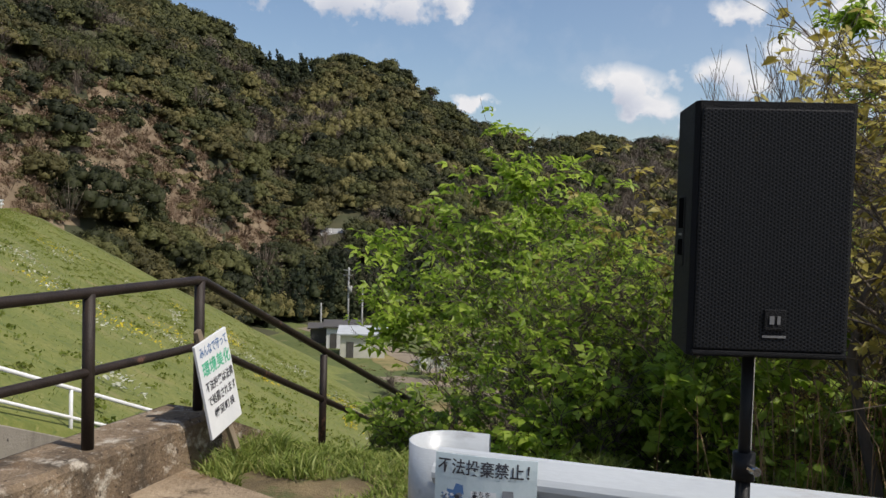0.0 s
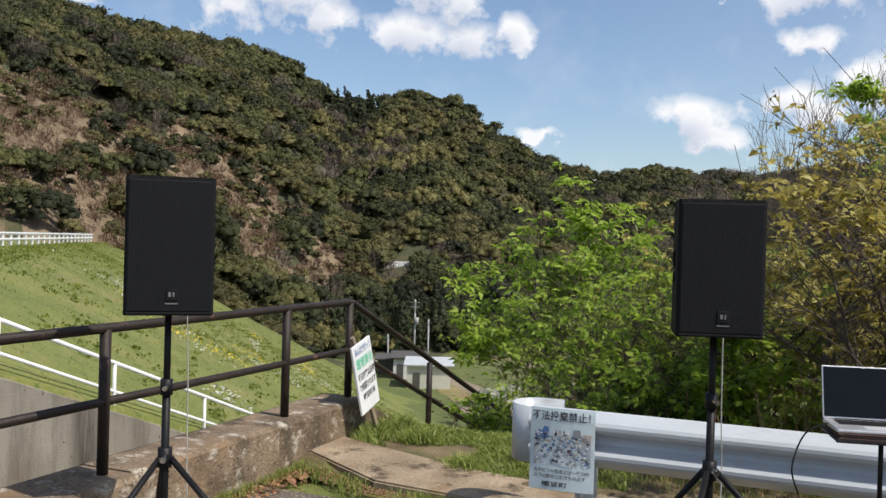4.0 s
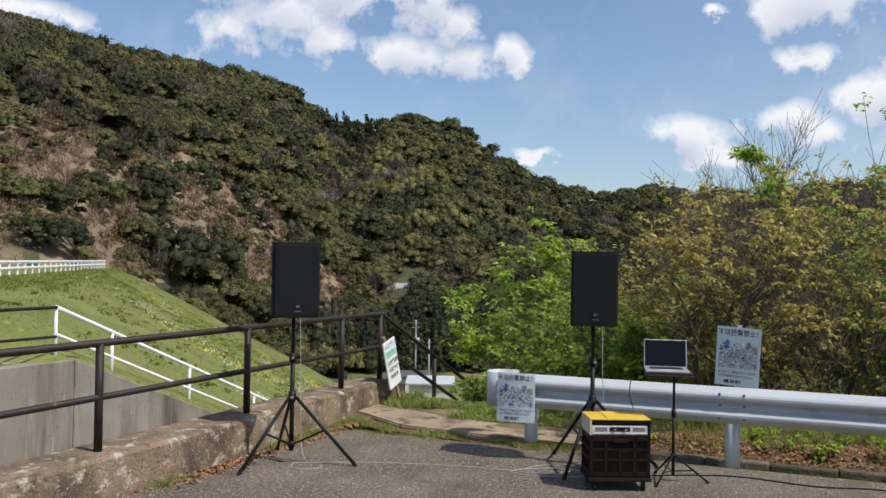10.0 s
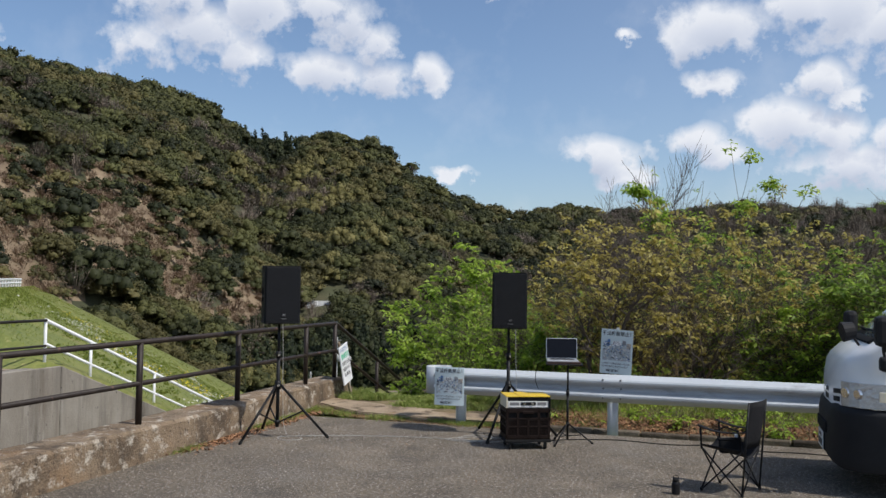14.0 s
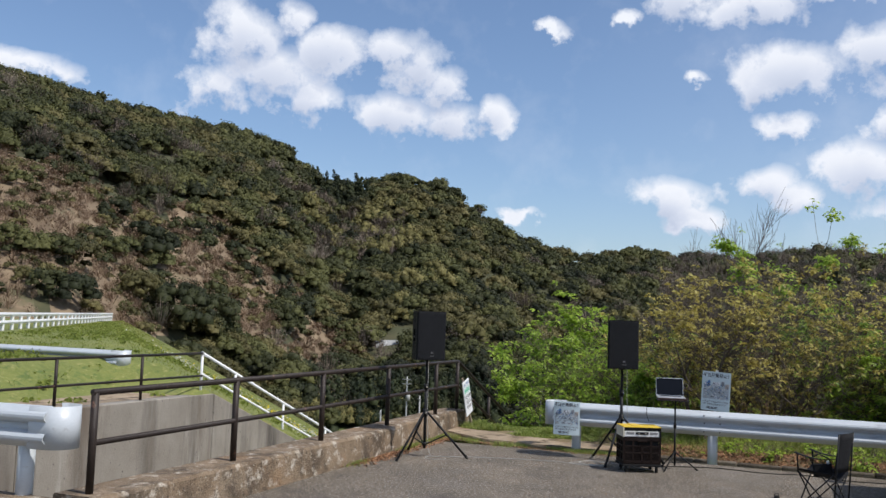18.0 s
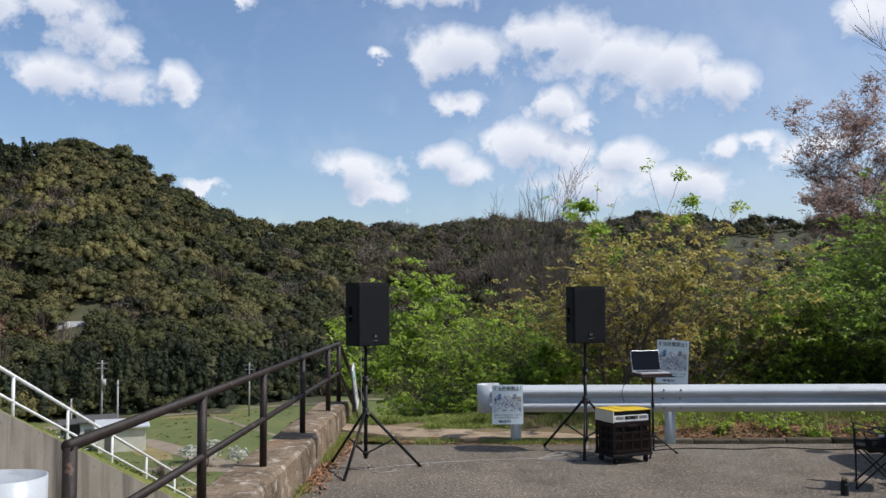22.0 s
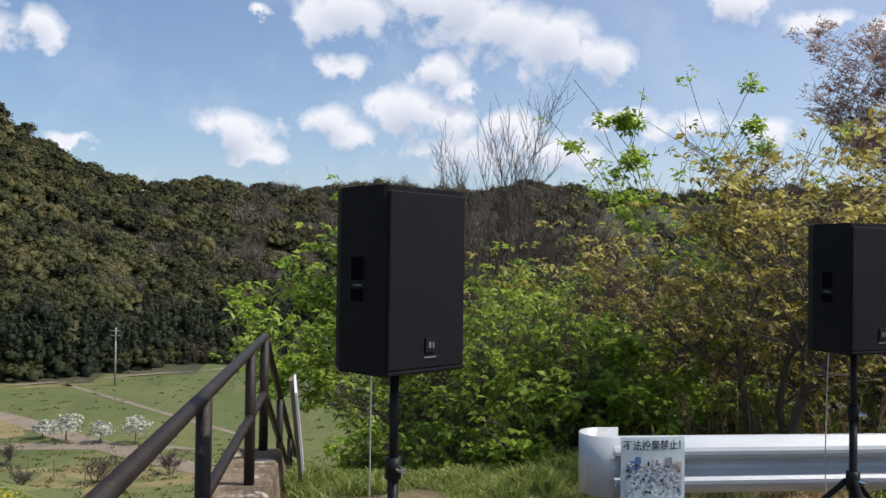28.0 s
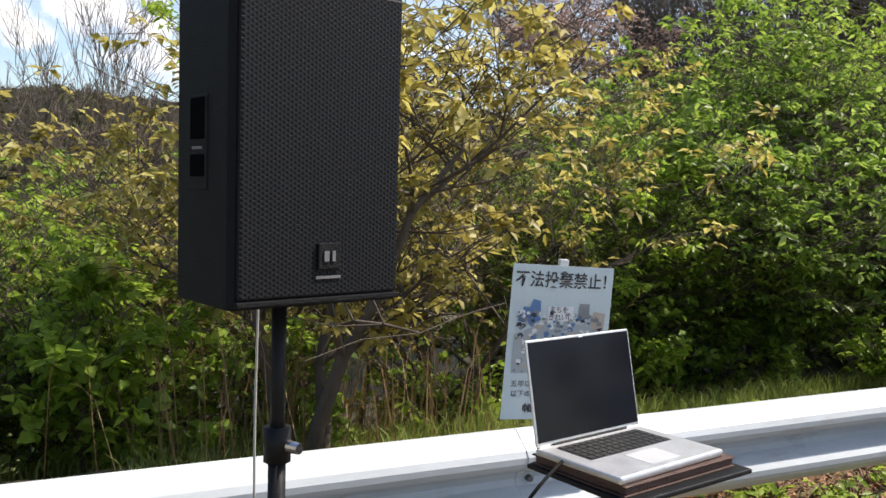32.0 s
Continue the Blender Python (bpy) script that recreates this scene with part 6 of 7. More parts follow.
n = 2600
lx = -4.34 + np.abs(rng.normal(0, 0.11, n))
ly = rng.choice([-2.5, -1.9, -1.1, -0.7, 0.1, 0.4], n) + rng.normal(0, 0.28, n)
litter(n, lx, ly, np.full(n, 0.004), 0.02, "brown fallen leaves along the parapet foot")
n = 15000
lx, ly = rng.uniform(-0.9, 9, n), 0.24 + 0.75 * rng.uniform(0, 1, n) ** 1.2
litter(n, lx, ly, verge_z(lx, ly) + 0.004, 0.022, "brown fallen leaves and straw on the verge")
n = 500
litter(n, rng.uniform(-4.2, 7, n), rng.uniform(-9, 0, n), np.full(n, 0.002), 0.010, "tiny leaf litter on the asphalt", "leaf_crumbs")
GRIT = material("pale_grit", [(0.2, (0.16, 0.14, 0.115)), (0.5, (0.32, 0.29, 0.25)), (0.8, (0.52, 0.48, 0.42))], 3.0, 0.9, 0.0, island=0.7, spec=0.2)
n = 26000
gx, gy = rng.uniform(-4.3, 5, n), rng.uniform(-8, 0.05, n)
k = patchy(gx, gy, 4.0, 0.9) + rng.normal(0, 0.4, n) > 0.1
litter(k.sum(), gx[k], gy[k], np.full(k.sum(), 0.001), 0.0055, "loose pale grit and gravel on the asphalt", "grit", GRIT)
# soil and grit gathered along the apron
n = 7000
gx = rng.uniform(-4.3, -0.8, n)
gy = np.interp(gx, [-4.41, -3.6, -2.3, -0.9], [0.55, 0.12, -0.03, -0.03]) - np.abs(rng.normal(0, 0.10, n))
litter(n, gx, gy, np.full(n, 0.003), 0.011, "brown crumbs of soil and dead grass along the apron", "soil_crumbs", STRAW)

# ---- turf and flowers on the dam ----
n = 75000
dd, ss = 30 * rng.uniform(0, 1, n) ** 1.3 + 0.3, rng.uniform(-34, 58, n) ** 1
px = CREST[0] + CREST_N[0] * dd + CREST_S[0] * ss
py = CREST[1] + CREST_N[1] * dd + CREST_S[1] * ss
keep = (px < -10.02) & (np.hypot(px, py) < 130)
px, py, dd = px[keep], py[keep], dd[keep]
pz = ground_z(px, py)
dist = np.hypot(px, py + 6)
TURF = material("turf_blades", [(0.2, (0.135, 0.170, 0.033)), (0.5, (0.24, 0.278, 0.056)), (0.8, (0.385, 0.36, 0.112))], 0.35, 0.6, 0.0, island=0.35, translucent=0.45, spec=0.2)
blades(rng, px, py, pz - 0.02, rng.uniform(0.03, 0.09, len(px)) * (1 + 0.9 * np.clip(patchy(px, py, 2.0, 0.6), 0, 1)), 0.004 + 0.0002 * dist, rng.uniform(0.6, 1.8, len(px)), "turf", TURF, "long green turf on the dam face", "grass")
n = 4500
dd, ss = 28 * rng.uniform(0, 1, n) + 0.3, rng.uniform(-33, 48, n)
px = CREST[0] + CREST_N[0] * dd + CREST_S[0] * ss
py = CREST[1] + CREST_N[1] * dd + CREST_S[1] * ss
k = (px < -10.1) & (patchy(px, py, 7.0, 0.45) + rng.normal(0, 0.35, n) > 0.15)
px, py = px[k], py[k]
v, f = clump_cloud(rng, np.stack([px, py, ground_z(px, py)], 1), rng.uniform(0.12, 0.42, len(px)), rng.uniform(0.04, 0.14, len(px)), np.full(len(px), 24), np.full(len(px), 0.05))
tagged(raw_mesh("turf_clumps", v, f, foliage("turf_clump_leaves", (0.11, 0.15, 0.024), (0.20, 0.245, 0.046), (0.34, 0.335, 0.095), 0.5, scale=0.5)), "leafy weed clumps in the dam's turf", "weeds", kind="stuff")
FLOWER = material("yellow_blossom", [(0.3, (0.62, 0.46, 0.01)), (0.7, (0.80, 0.66, 0.04))], 3.0, 0.6, 0.0, island=0.5, translucent=0.3)
PALE_FLOWER = material("white_blossom", [(0.3, (0.50, 0.50, 0.40)), (0.7, (0.72, 0.72, 0.62))], 3.0, 0.6, 0.0, island=0.5, translucent=0.3)
for mat, cnt, nm, lab in ((FLOWER, 18, "yellow_flowers", "yellow wildflowers in drifts on the dam face"), (PALE_FLOWER, 24, "pale_flowers", "pale wildflowers in drifts on the dam face")):
    # drifts run down the slope
    d0, s0 = rng.uniform(6, 25, cnt), rng.uniform(-31, 34, cnt)
    i = np.repeat(np.arange(cnt), 75)
    dd = d0[i] + rng.normal(0, 1, len(i)) * rng.uniform(0.2, 0.9, cnt)[i]
    ss = s0[i] + rng.normal(0, 0.22, len(i)) + 0.12 * (dd - d0[i])
    px = CREST[0] + CREST_N[0] * dd + CREST_S[0] * ss
    py = CREST[1] + CREST_N[1] * dd + CREST_S[1] * ss
    k = (px < -10.05) & (dd > 0.4)
    litter(k.sum(), px[k], py[k], ground_z(px[k], py[k]) + rng.uniform(0.05, 0.45, k.sum()) * rng.uniform(0.4, 1, k.sum()), 0.058, lab, nm, mat)

# white fence along the dam crest
fence = empty("crest_fence", label="low white post-and-rail fence along the dam crest", category="fence")
fence_post = None
for k in range(30):
    s = -12 + 2.2 * k
    c = CREST + CREST_S * s - CREST_N * 0.4
    if fence_post is None:
        fence_post = part("post", box((0.12, 0.12, 0.75), (0, 0, 0.375), 0.01), WHITE_PAINT, fence)
        o = fence_post
    else:
        o = new("post", fence_post.data)
        o.parent = fence
    o.location = (c[0], c[1], 0.88)
for h in (0.70, 0.35):
    a, b = CREST + CREST_S * -13 - CREST_N * 0.4, CREST + CREST_S * 53 - CREST_N * 0.4
    part("rail", tube((a[0], a[1], 0.9 + h), (b[0], b[1], 0.9 + h), 0.09, sides=8), WHITE_PAINT, fence)

# ---- the valley floor ----
DIRT = material("pale_dirt_track", [(0.3, (0.173, 0.137, 0.0936)), (0.7, (0.288, 0.238, 0.173))], 0.5, 0.95, 0.3, 4.0)
HUT_WALL = material("pale_hut_wall", [(0.3, (0.50, 0.48, 0.40)), (0.7, (0.66, 0.64, 0.55))], 0.8, 0.8, 0.1, 10.0, stains=[(0.9, 0.6, 0.75, (0.3, 0.27, 0.2), (1, 1, 0.3))])
ROOF_PALE = material("pale_sheet_roof", [(0.3, (0.42, 0.44, 0.45)), (0.7, (0.58, 0.60, 0.61))], 1.0, 0.5, 0.1, 6.0)
ROOF_DARK = material("dark_tin_roof", [(0.3, (0.06, 0.055, 0.05)), (0.7, (0.12, 0.11, 0.10))], 1.0, 0.6, 0.1, 6.0)


def strip(points, width, mat, name, label, z=FLOOR + 0.05):
    bm = bmesh.new()
    prev = None
    for i, p in enumerate(points):
        a, b = Vector(points[max(i - 1, 0)]), Vector(points[min(i + 1, len(points) - 1)])
        d = (b - a).normalized()
        nrm = Vector((-d.y, d.x)) * width * 0.5
        row = [bm.verts.new((p[0] + nrm.x, p[1] + nrm.y, z)), bm.verts.new((p[0] - nrm.x, p[1] - nrm.y, z))]
        if prev:
            bm.faces.new((prev[0], prev[1], row[1], row[0]))
        prev = row
    bmesh.ops.recalc_face_normals(bm, faces=bm.faces)
    return tagged(link_mesh(name, bm, mat), label, "path", kind="structure")


strip([(-64, 119), (-52, 110), (-44, 104.5), (-37.5, 97.5), (-32, 91), (-22, 81), (-10, 70)], 3.2, DIRT, "path", "pale dirt farm track across the valley floor")
strip([(-66, 128), (-50, 131), (-36, 142), (-24, 150), (0, 158)], 1.8, DIRT, "path", "pale farm track at the foot of the woods", FLOOR + 0.12)


strip([(-52, 140), (-43, 129.5), (-34.2, 117.8), (-28, 109.5), (-22.6, 102.2), (-14, 91)], 0.9, DIRT, "path", "pale worn line across the valley field", FLOOR + 0.03)
DRY_MEADOW = material("dry_meadow", [(0.3, (0.15, 0.115, 0.045)), (0.5, (0.23, 0.185, 0.075)), (0.72, (0.31, 0.26, 0.12))], 0.35, 0.95, 0.8, 5.0, detail=9.0,
                      stains=[(0.3, 0.52, 0.64, (0.10, 0.12, 0.03), (1, 1, 1))])


def meadow_patch(cx, cy, ra, rb, turn, seed, mat, label, z):
    bm = bmesh.new()
    ring = []
    for k in range(48):
        a = k * math.tau / 48
        q = 1 + 0.18 * math.sin(3 * a + seed) + 0.10 * math.sin(7 * a + 2 * seed)
        u, v = ra * q * math.cos(a), rb * q * math.sin(a)
        ring.append(bm.verts.new((cx + u * math.cos(turn) - v * math.sin(turn), cy + u * math.sin(turn) + v * math.cos(turn), z)))
    bm.faces.new(ring)
    tagged(link_mesh("meadow", bm, mat), label, "meadow", kind="structure")


meadow_patch(-24, 73, 13, 5.0, 0.15, 1.0, DRY_MEADOW, "dry yellowed grass below the field", FLOOR + 0.02)
meadow_patch(-29, 86, 10, 1.5, -0.1, 2.0, DIRT, "bare soil under the flowering shrubs", FLOOR + 0.025)
meadow_patch(-41, 97, 6.5, 2.4, -0.95, 3.0, DRY_MEADOW, "dry brown bank beside the farm track", FLOOR + 0.028)
meadow_patch(-50, 128, 13, 1.2, 0.38, 4.0, DRY_MEADOW, "dry brown strip along the foot of the woods", FLOOR + 0.03)
# rough tufts in field and meadow
n = 3000
tx, ty = rng.uniform(-62, 4, n), rng.uniform(60, 142, n)
k = (ground_z(tx, ty) < FLOOR + 0.3) & (rng.uniform(0, 1, n) < np.where(ty < 84, 1.0, 0.12)) & (np.abs(tx + 46) + np.abs(ty - 100) > 9)
tx, ty = tx[k], ty[k]
for nm, sel, cols, lab in (("meadow_tufts", rng.uniform(0, 1, len(tx)) < 0.55, ((0.055, 0.085, 0.018), (0.10, 0.135, 0.03), (0.17, 0.19, 0.05)), "green grass tufts on the valley floor"),
                           ("dry_tufts", None, ((0.12, 0.09, 0.035), (0.20, 0.16, 0.065), (0.29, 0.24, 0.11)), "dry grass tufts on the valley floor")):
    if sel is not None:
        first_sel = sel
    m = first_sel if sel is not None else ~first_sel
    v, f = clump_cloud(rng, np.stack([tx[m], ty[m], np.full(m.sum(), FLOOR)], 1), rng.uniform(0.2, 0.8, m.sum()), rng.uniform(0.05, 0.16, m.sum()), np.full(m.sum(), 14), np.full(m.sum(), 0.11))
    tagged(raw_mesh(nm, v, f, foliage(nm, *cols, 0.55, scale=0.3)), lab, "grass", kind="stuff")
fence_stake = None
for x, y in ((-31.3, 76.8), (-28.1, 73.5), (-24.4, 69.5), (-34.0, 80.5), (-21.0, 66.0)):
    if fence_stake is None:
        fence_stake = link_mesh("stake", tube((0, 0, -0.2), (0, 0, 1.5), 0.06, sides=8), STAKE)
        o = fence_stake
    else:
        o = new("stake", fence_stake.data)
    o.location = (x, y, FLOOR)
    tagged(o, "grey wooden stake in the dry meadow", "stake", "stakes in the meadow")


def hut(m, w, d, h, roof_mat, label, wall_mat):
    s = empty("hut", m, label, "hut")
    part("wall", box((w, d, h), (0, 0, h / 2)), wall_mat, s)
    part("roof", box((w + 0.9, d + 0.9, 0.22), (0, 0, h + 0.18), 0.03, Matrix.Rotation(radians(4), 3, "X")), roof_mat, s)
    dr = part("door", box((0.9, 0.08, 2.0), (-w * 0.28, -d / 2 - 0.03, 1.0), 0.02), ROOF_DARK, s)
    part("handle", box((0.1, 0.08, 0.1), (-w * 0.28 + 0.33, -d / 2 - 0.09, 1.0)), BOLT, dr)
    wn = part("window", box((0.08, 1.2, 0.8), (-w / 2 - 0.02, 0, h * 0.6), 0.01), GLASS_DARK, s)
    part("window_frame", box((0.06, 1.4, 0.1), (-w / 2 - 0.03, 0, h * 0.6 - 0.45)), WHITE_PAINT, wn)
    return s


hut(pose(-45.8, 99.5, FLOOR, 0, 0, 22), 5.6, 4.6, 3.0, ROOF_PALE, "small pale farm hut with a light grey flat roof", HUT_WALL)
hut(pose(-51.2, 104.8, FLOOR, 0, 0, 25), 4.2, 4.0, 2.9, ROOF_DARK, "white farm shed with a dark tin roof", WHITE_PAINT)
hut(pose(-55.6, 107.5, FLOOR, 0, 0, 25), 3.0, 3.0, 2.0, ROOF_DARK, "low dark lean-to shed beside the farm huts", ROOF_DARK)

POLE = material("concrete_pole", [(0.3, (0.30, 0.30, 0.29)), (0.7, (0.42, 0.42, 0.40))], 2.0, 0.8, 0.1)
for (x, y), h, arms, lab in (((-53, 110.5), 10.4, True, "grey concrete utility pole with a transformer in the valley"), ((-50, 108.6), 7.8, False, "slim grey utility pole beside the huts"),
                             ((-57.5, 111), 5.0, False, "short grey pole beside the farm sheds"), ((-37, 130), 8.6, True, "utility pole with crossarms at the field edge")):
    s = empty("utility_pole", Matrix.Translation((x, y, FLOOR)), lab, "pole")
    part("shaft", tube((0, 0, -0.3), (0, 0, h), 0.16, 0.11), POLE, s, smooth=True)
    for z in ((h - 0.4, h - 1.1) if arms else (h - 0.5,)):
        part("crossarm", box((1.5 if arms else 0.5, 0.1, 0.1), (0, -0.15, z), 0.01), POLE, s)
    if arms and h > 9:
        part("transformer", tube((0.35, -0.25, h - 3.6), (0.35, -0.25, h - 2.6), 0.32), POLE, s, smooth=True)

tz = float(ground_z(*TENT)) - 1.6
tunnel = empty("greenhouse", Matrix.Translation((TENT[0], TENT[1], tz)) @ Matrix.Rotation(radians(28), 4, "Z"), "half-round white plastic greenhouse tunnel on the hillside", "greenhouse")
bm = bmesh.new()
rings = []
for x in (-3.6, -3.4, 3.4, 3.6):
    rings.append([bm.verts.new((x, 2.4 * math.cos(a) * (0.97 if abs(x) > 3.5 else 1), 2.4 * math.sin(a) * (0.97 if abs(x) > 3.5 else 1) - 0.4)) for a in np.linspace(0, math.pi, 13)])
for a, b in zip(rings, rings[1:]):
    for k in range(12):
        bm.faces.new((a[k], a[k + 1], b[k + 1], b[k]))
bm.faces.new(rings[0][::-1])
bm.faces.new(rings[-1])
bmesh.ops.recalc_face_normals(bm, faces=bm.faces)
part("cover", bm, material("weathered_greenhouse_film", [(0.3, (0.24, 0.24, 0.235)), (0.7, (0.40, 0.40, 0.39))], 1.2, 0.5, 0.1, 6.0), tunnel)
for x in (-3.5, -1.2, 1.2, 3.5):
    part("hoop", add_sweep(bmesh.new(), [(x, 2.44 * math.cos(a), 2.44 * math.sin(a) - 0.4) for a in np.linspace(0.05, math.pi - 0.05, 12)], 0.05, 6), WHITE_PAINT, tunnel)

BLOSSOM = foliage("white_blossom_shrub", (0.35, 0.36, 0.28), (0.55, 0.56, 0.48), (0.75, 0.75, 0.68), 0.3)
for x, y, r in ((-31.5, 88.2, 1.6), (-28.0, 87.8, 1.2), (-24.4, 87.2, 1.5), (-34.5, 90.5, 1.0)):
    s = empty("blossom_shrub", Matrix.Translation((x, y, FLOOR)), "white flowering shrub beside the field track", "shrub")
    part("stem", tube((0, 0, -0.1), (0, 0, r), 0.12, 0.05), STAKE, s)
    v, f = clump_cloud(rng, np.array([[0, 0, r * 0.9]]), np.array([r]), np.array([r * 0.85]), np.array([420]), np.array([0.17]))
    raw_mesh("crown", v, f, BLOSSOM, s)


# ---- trees and shrubs beside the lot ----
BARK = material("grey_brown_bark", [(0.3, (0.05, 0.038, 0.028)), (0.6, (0.11, 0.085, 0.065)), (0.75, (0.18, 0.15, 0.12))], 6.0, 0.9, 0.6, 40.0, stretch=(1, 1, 0.3))
TWIG = material("grey_twigs", [(0.3, (0.07, 0.055, 0.045)), (0.7, (0.15, 0.122, 0.10))], 8.0, 0.9, 0.2, 40.0)


def grow(rng, height, stems, spread, levels, taper=0.62, trunk=0.05, gnarl=0.16, first=0.25, upward=0.10, kids=(2, 3, 3), fine=0.0028, slant=(0.25, 0.55)):
    segs, tips = [], []

    def shoot(p, d, length, r, level, stem):
        n = 5 if level == 0 else (4 if level < levels - 1 else 2)
        pts = [p]
        for k in range(n):
            d = d + Vector(rng.normal(0, gnarl, 3))
            d.z += upward * (1 if level else 0.4)
            d.normalize()
            q = pts[-1] + d * length / n
            r0, r1 = r * (1 - 0.75 * k / n), r * (1 - 0.75 * (k + 1) / n)
            segs.append((pts[-1], q, max(r0, fine), max(r1, fine * 0.75), level, stem))
            if level >= levels - 2:
                tips.append((q, d.copy(), level))
            pts.append(q)
            if level < levels - 1 and (k + 1) / n > (first if level == 0 else 0.2):
                for _ in range(int(rng.integers(1, kids[min(level, len(kids) - 1)] + 1))):
                    a = rng.uniform(0, math.tau)
                    side = Vector((math.cos(a), math.sin(a), rng.uniform(-0.1, 0.5)))
                    nd = (d * rng.uniform(0.35, 0.8) + side * spread).normalized()
                    shoot(q, nd, length * taper * rng.uniform(0.7, 1.1), r1 * 0.75, level + 1, stem)

    for s in range(stems):
        a = s * math.tau / stems + rng.uniform(-0.5, 0.5)
        lean = 0.0 if stems == 1 else rng.uniform(*slant)
        shoot(Vector((0.08 * math.cos(a), 0.08 * math.sin(a), -0.15)), Vector((lean * math.cos(a), lean * math.sin(a), 1)).normalized(), height * rng.uniform(0.55, 0.7), trunk * rng.uniform(0.7, 1.1), 0, s)
    return segs, tips


def limb_mesh(segs, sides=5):
    a = np.array([s[0][:] for s in segs])
    b = np.array([s[1][:] for s in segs])
    r0, r1 = np.array([s[2] for s in segs])[:, None], np.array([s[3] for s in segs])[:, None]
    d = b - a
    d /= np.linalg.norm(d, axis=1, keepdims=True) + 1e-9
    ref = np.where(np.abs(d[:, 2:]) > 0.9, [[1.0, 0, 0]], [[0, 0, 1.0]])
    u = np.cross(d, ref)
    u /= np.linalg.norm(u, axis=1, keepdims=True)
    w = np.cross(d, u)
    v = []
    for k in range(sides):
        t = math.tau * k / sides
        v.append(a + r0 * (math.cos(t) * u + math.sin(t) * w))
    for k in range(sides):
        t = math.tau * k / sides
        v.append(b + d * r1 * 0.5 + r1 * (math.cos(t) * u + math.sin(t) * w))
    v = np.stack(v, 1)
    base = np.arange(len(segs))[:, None] * 2 * sides
    f = np.concatenate([base + [k, (k + 1) % sides, sides + (k + 1) % sides, sides + k] for k in range(sides)])
    return v.reshape(-1, 3), f


def leaf_mesh(rng, tips, count, size, slim=0.42, scatter=0.05, whorl=6):
    """Leaves in whorls on the twigs: some twigs full, others thin; the blades of one whorl lie alike and hang a little."""
    p = np.array([t[0][:] for t in tips])
    d = np.array([t[1][:] for t in tips])
    reach = np.linalg.norm((p - p.mean(0)) / (p.std(0) + 1e-6), axis=1)
    weight = rng.gamma(0.45, 1.0, len(p)) * (0.12 + (reach / reach.max()) ** 1.6)
    n = count // whorl
    count = n * whorl
    ci = rng.choice(len(p), n, p=weight / weight.sum())
    heart = p[ci] - d[ci] * rng.uniform(0, 1, n)[:, None] * scatter * 1.6 + rng.normal(0, scatter * 0.75, (n, 3)) * [1, 1, 0.6]
    facing = rng.normal(0, 0.34, (n, 3)) + [0.12, -0.06, 1]
    i = np.repeat(np.arange(n), whorl)
    ang = np.repeat(rng.uniform(0, math.tau, n), whorl) + np.tile(np.arange(whorl) * math.tau / whorl, n) + rng.normal(0, 0.35, count)
    out = np.stack([np.cos(ang), np.sin(ang), np.zeros(count)], 1)
    pos = heart[i] + out * size * 0.15 - d[ci][i] * rng.uniform(0, 0.9, count)[:, None] * size
    nrm = facing[i] + rng.normal(0, 0.26, (count, 3))
    nrm /= np.linalg.norm(nrm, axis=1, keepdims=True)
    ax = out + d[ci][i] * 0.7 + rng.normal(0, 0.2, (count, 3))
    ax -= nrm * (ax * nrm).sum(1, keepdims=True)
    ax[:, 2] -= rng.uniform(0.05, 0.5, count)
    ax /= np.linalg.norm(ax, axis=1, keepdims=True) + 1e-9
    side = np.cross(nrm, ax)
    side /= np.linalg.norm(side, axis=1, keepdims=True) + 1e-9
    nrm = np.cross(ax, side)
    s = (rng.uniform(0.6, 1.2, count) * size)[:, None]
    tip = pos + ax * s - nrm * s * 0.12
    l = pos + ax * s * 0.45 + side * s * slim * 0.5 + nrm * s * 0.10
    r = pos + ax * s * 0.45 - side * s * slim * 0.5 + nrm * s * 0.10
    v = np.stack([pos, l, tip, r], 1).reshape(-1, 3)
    k = np.arange(count)[:, None] * 4
    return v, np.concatenate([k + [0, 1, 2], k + [0, 2, 3]])


def leaves(name, dark, mid, light, trans=0.5):
    return material(name, [(0.2, dark), (0.5, mid), (0.8, light)], 1.2, 0.42, 0.0, 20.0, island=0.55, translucent=trans, spec=0.35)


FRESH = leaves("fresh_green_leaves", (0.150, 0.245, 0.026), (0.300, 0.430, 0.050), (0.520, 0.640, 0.115), 0.6)
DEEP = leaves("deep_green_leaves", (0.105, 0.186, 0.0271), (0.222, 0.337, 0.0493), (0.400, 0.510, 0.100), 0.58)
BRONZE = leaves("bronze_spring_leaves", (0.215, 0.170, 0.040), (0.420, 0.355, 0.085), (0.660, 0.590, 0.210), 0.6)
ROSE = leaves("rosy_budding_leaves", (0.26, 0.165, 0.13), (0.44, 0.30, 0.245), (0.64, 0.47, 0.41), 0.5)
RUSSET = leaves("russet_brown_leaves", (0.10, 0.06, 0.035), (0.19, 0.12, 0.07), (0.30, 0.20, 0.12), 0.3)
DARKLEAF = leaves("dark_evergreen_leaves", (0.018, 0.034, 0.012), (0.045, 0.07, 0.02), (0.09, 0.12, 0.034), 0.25)


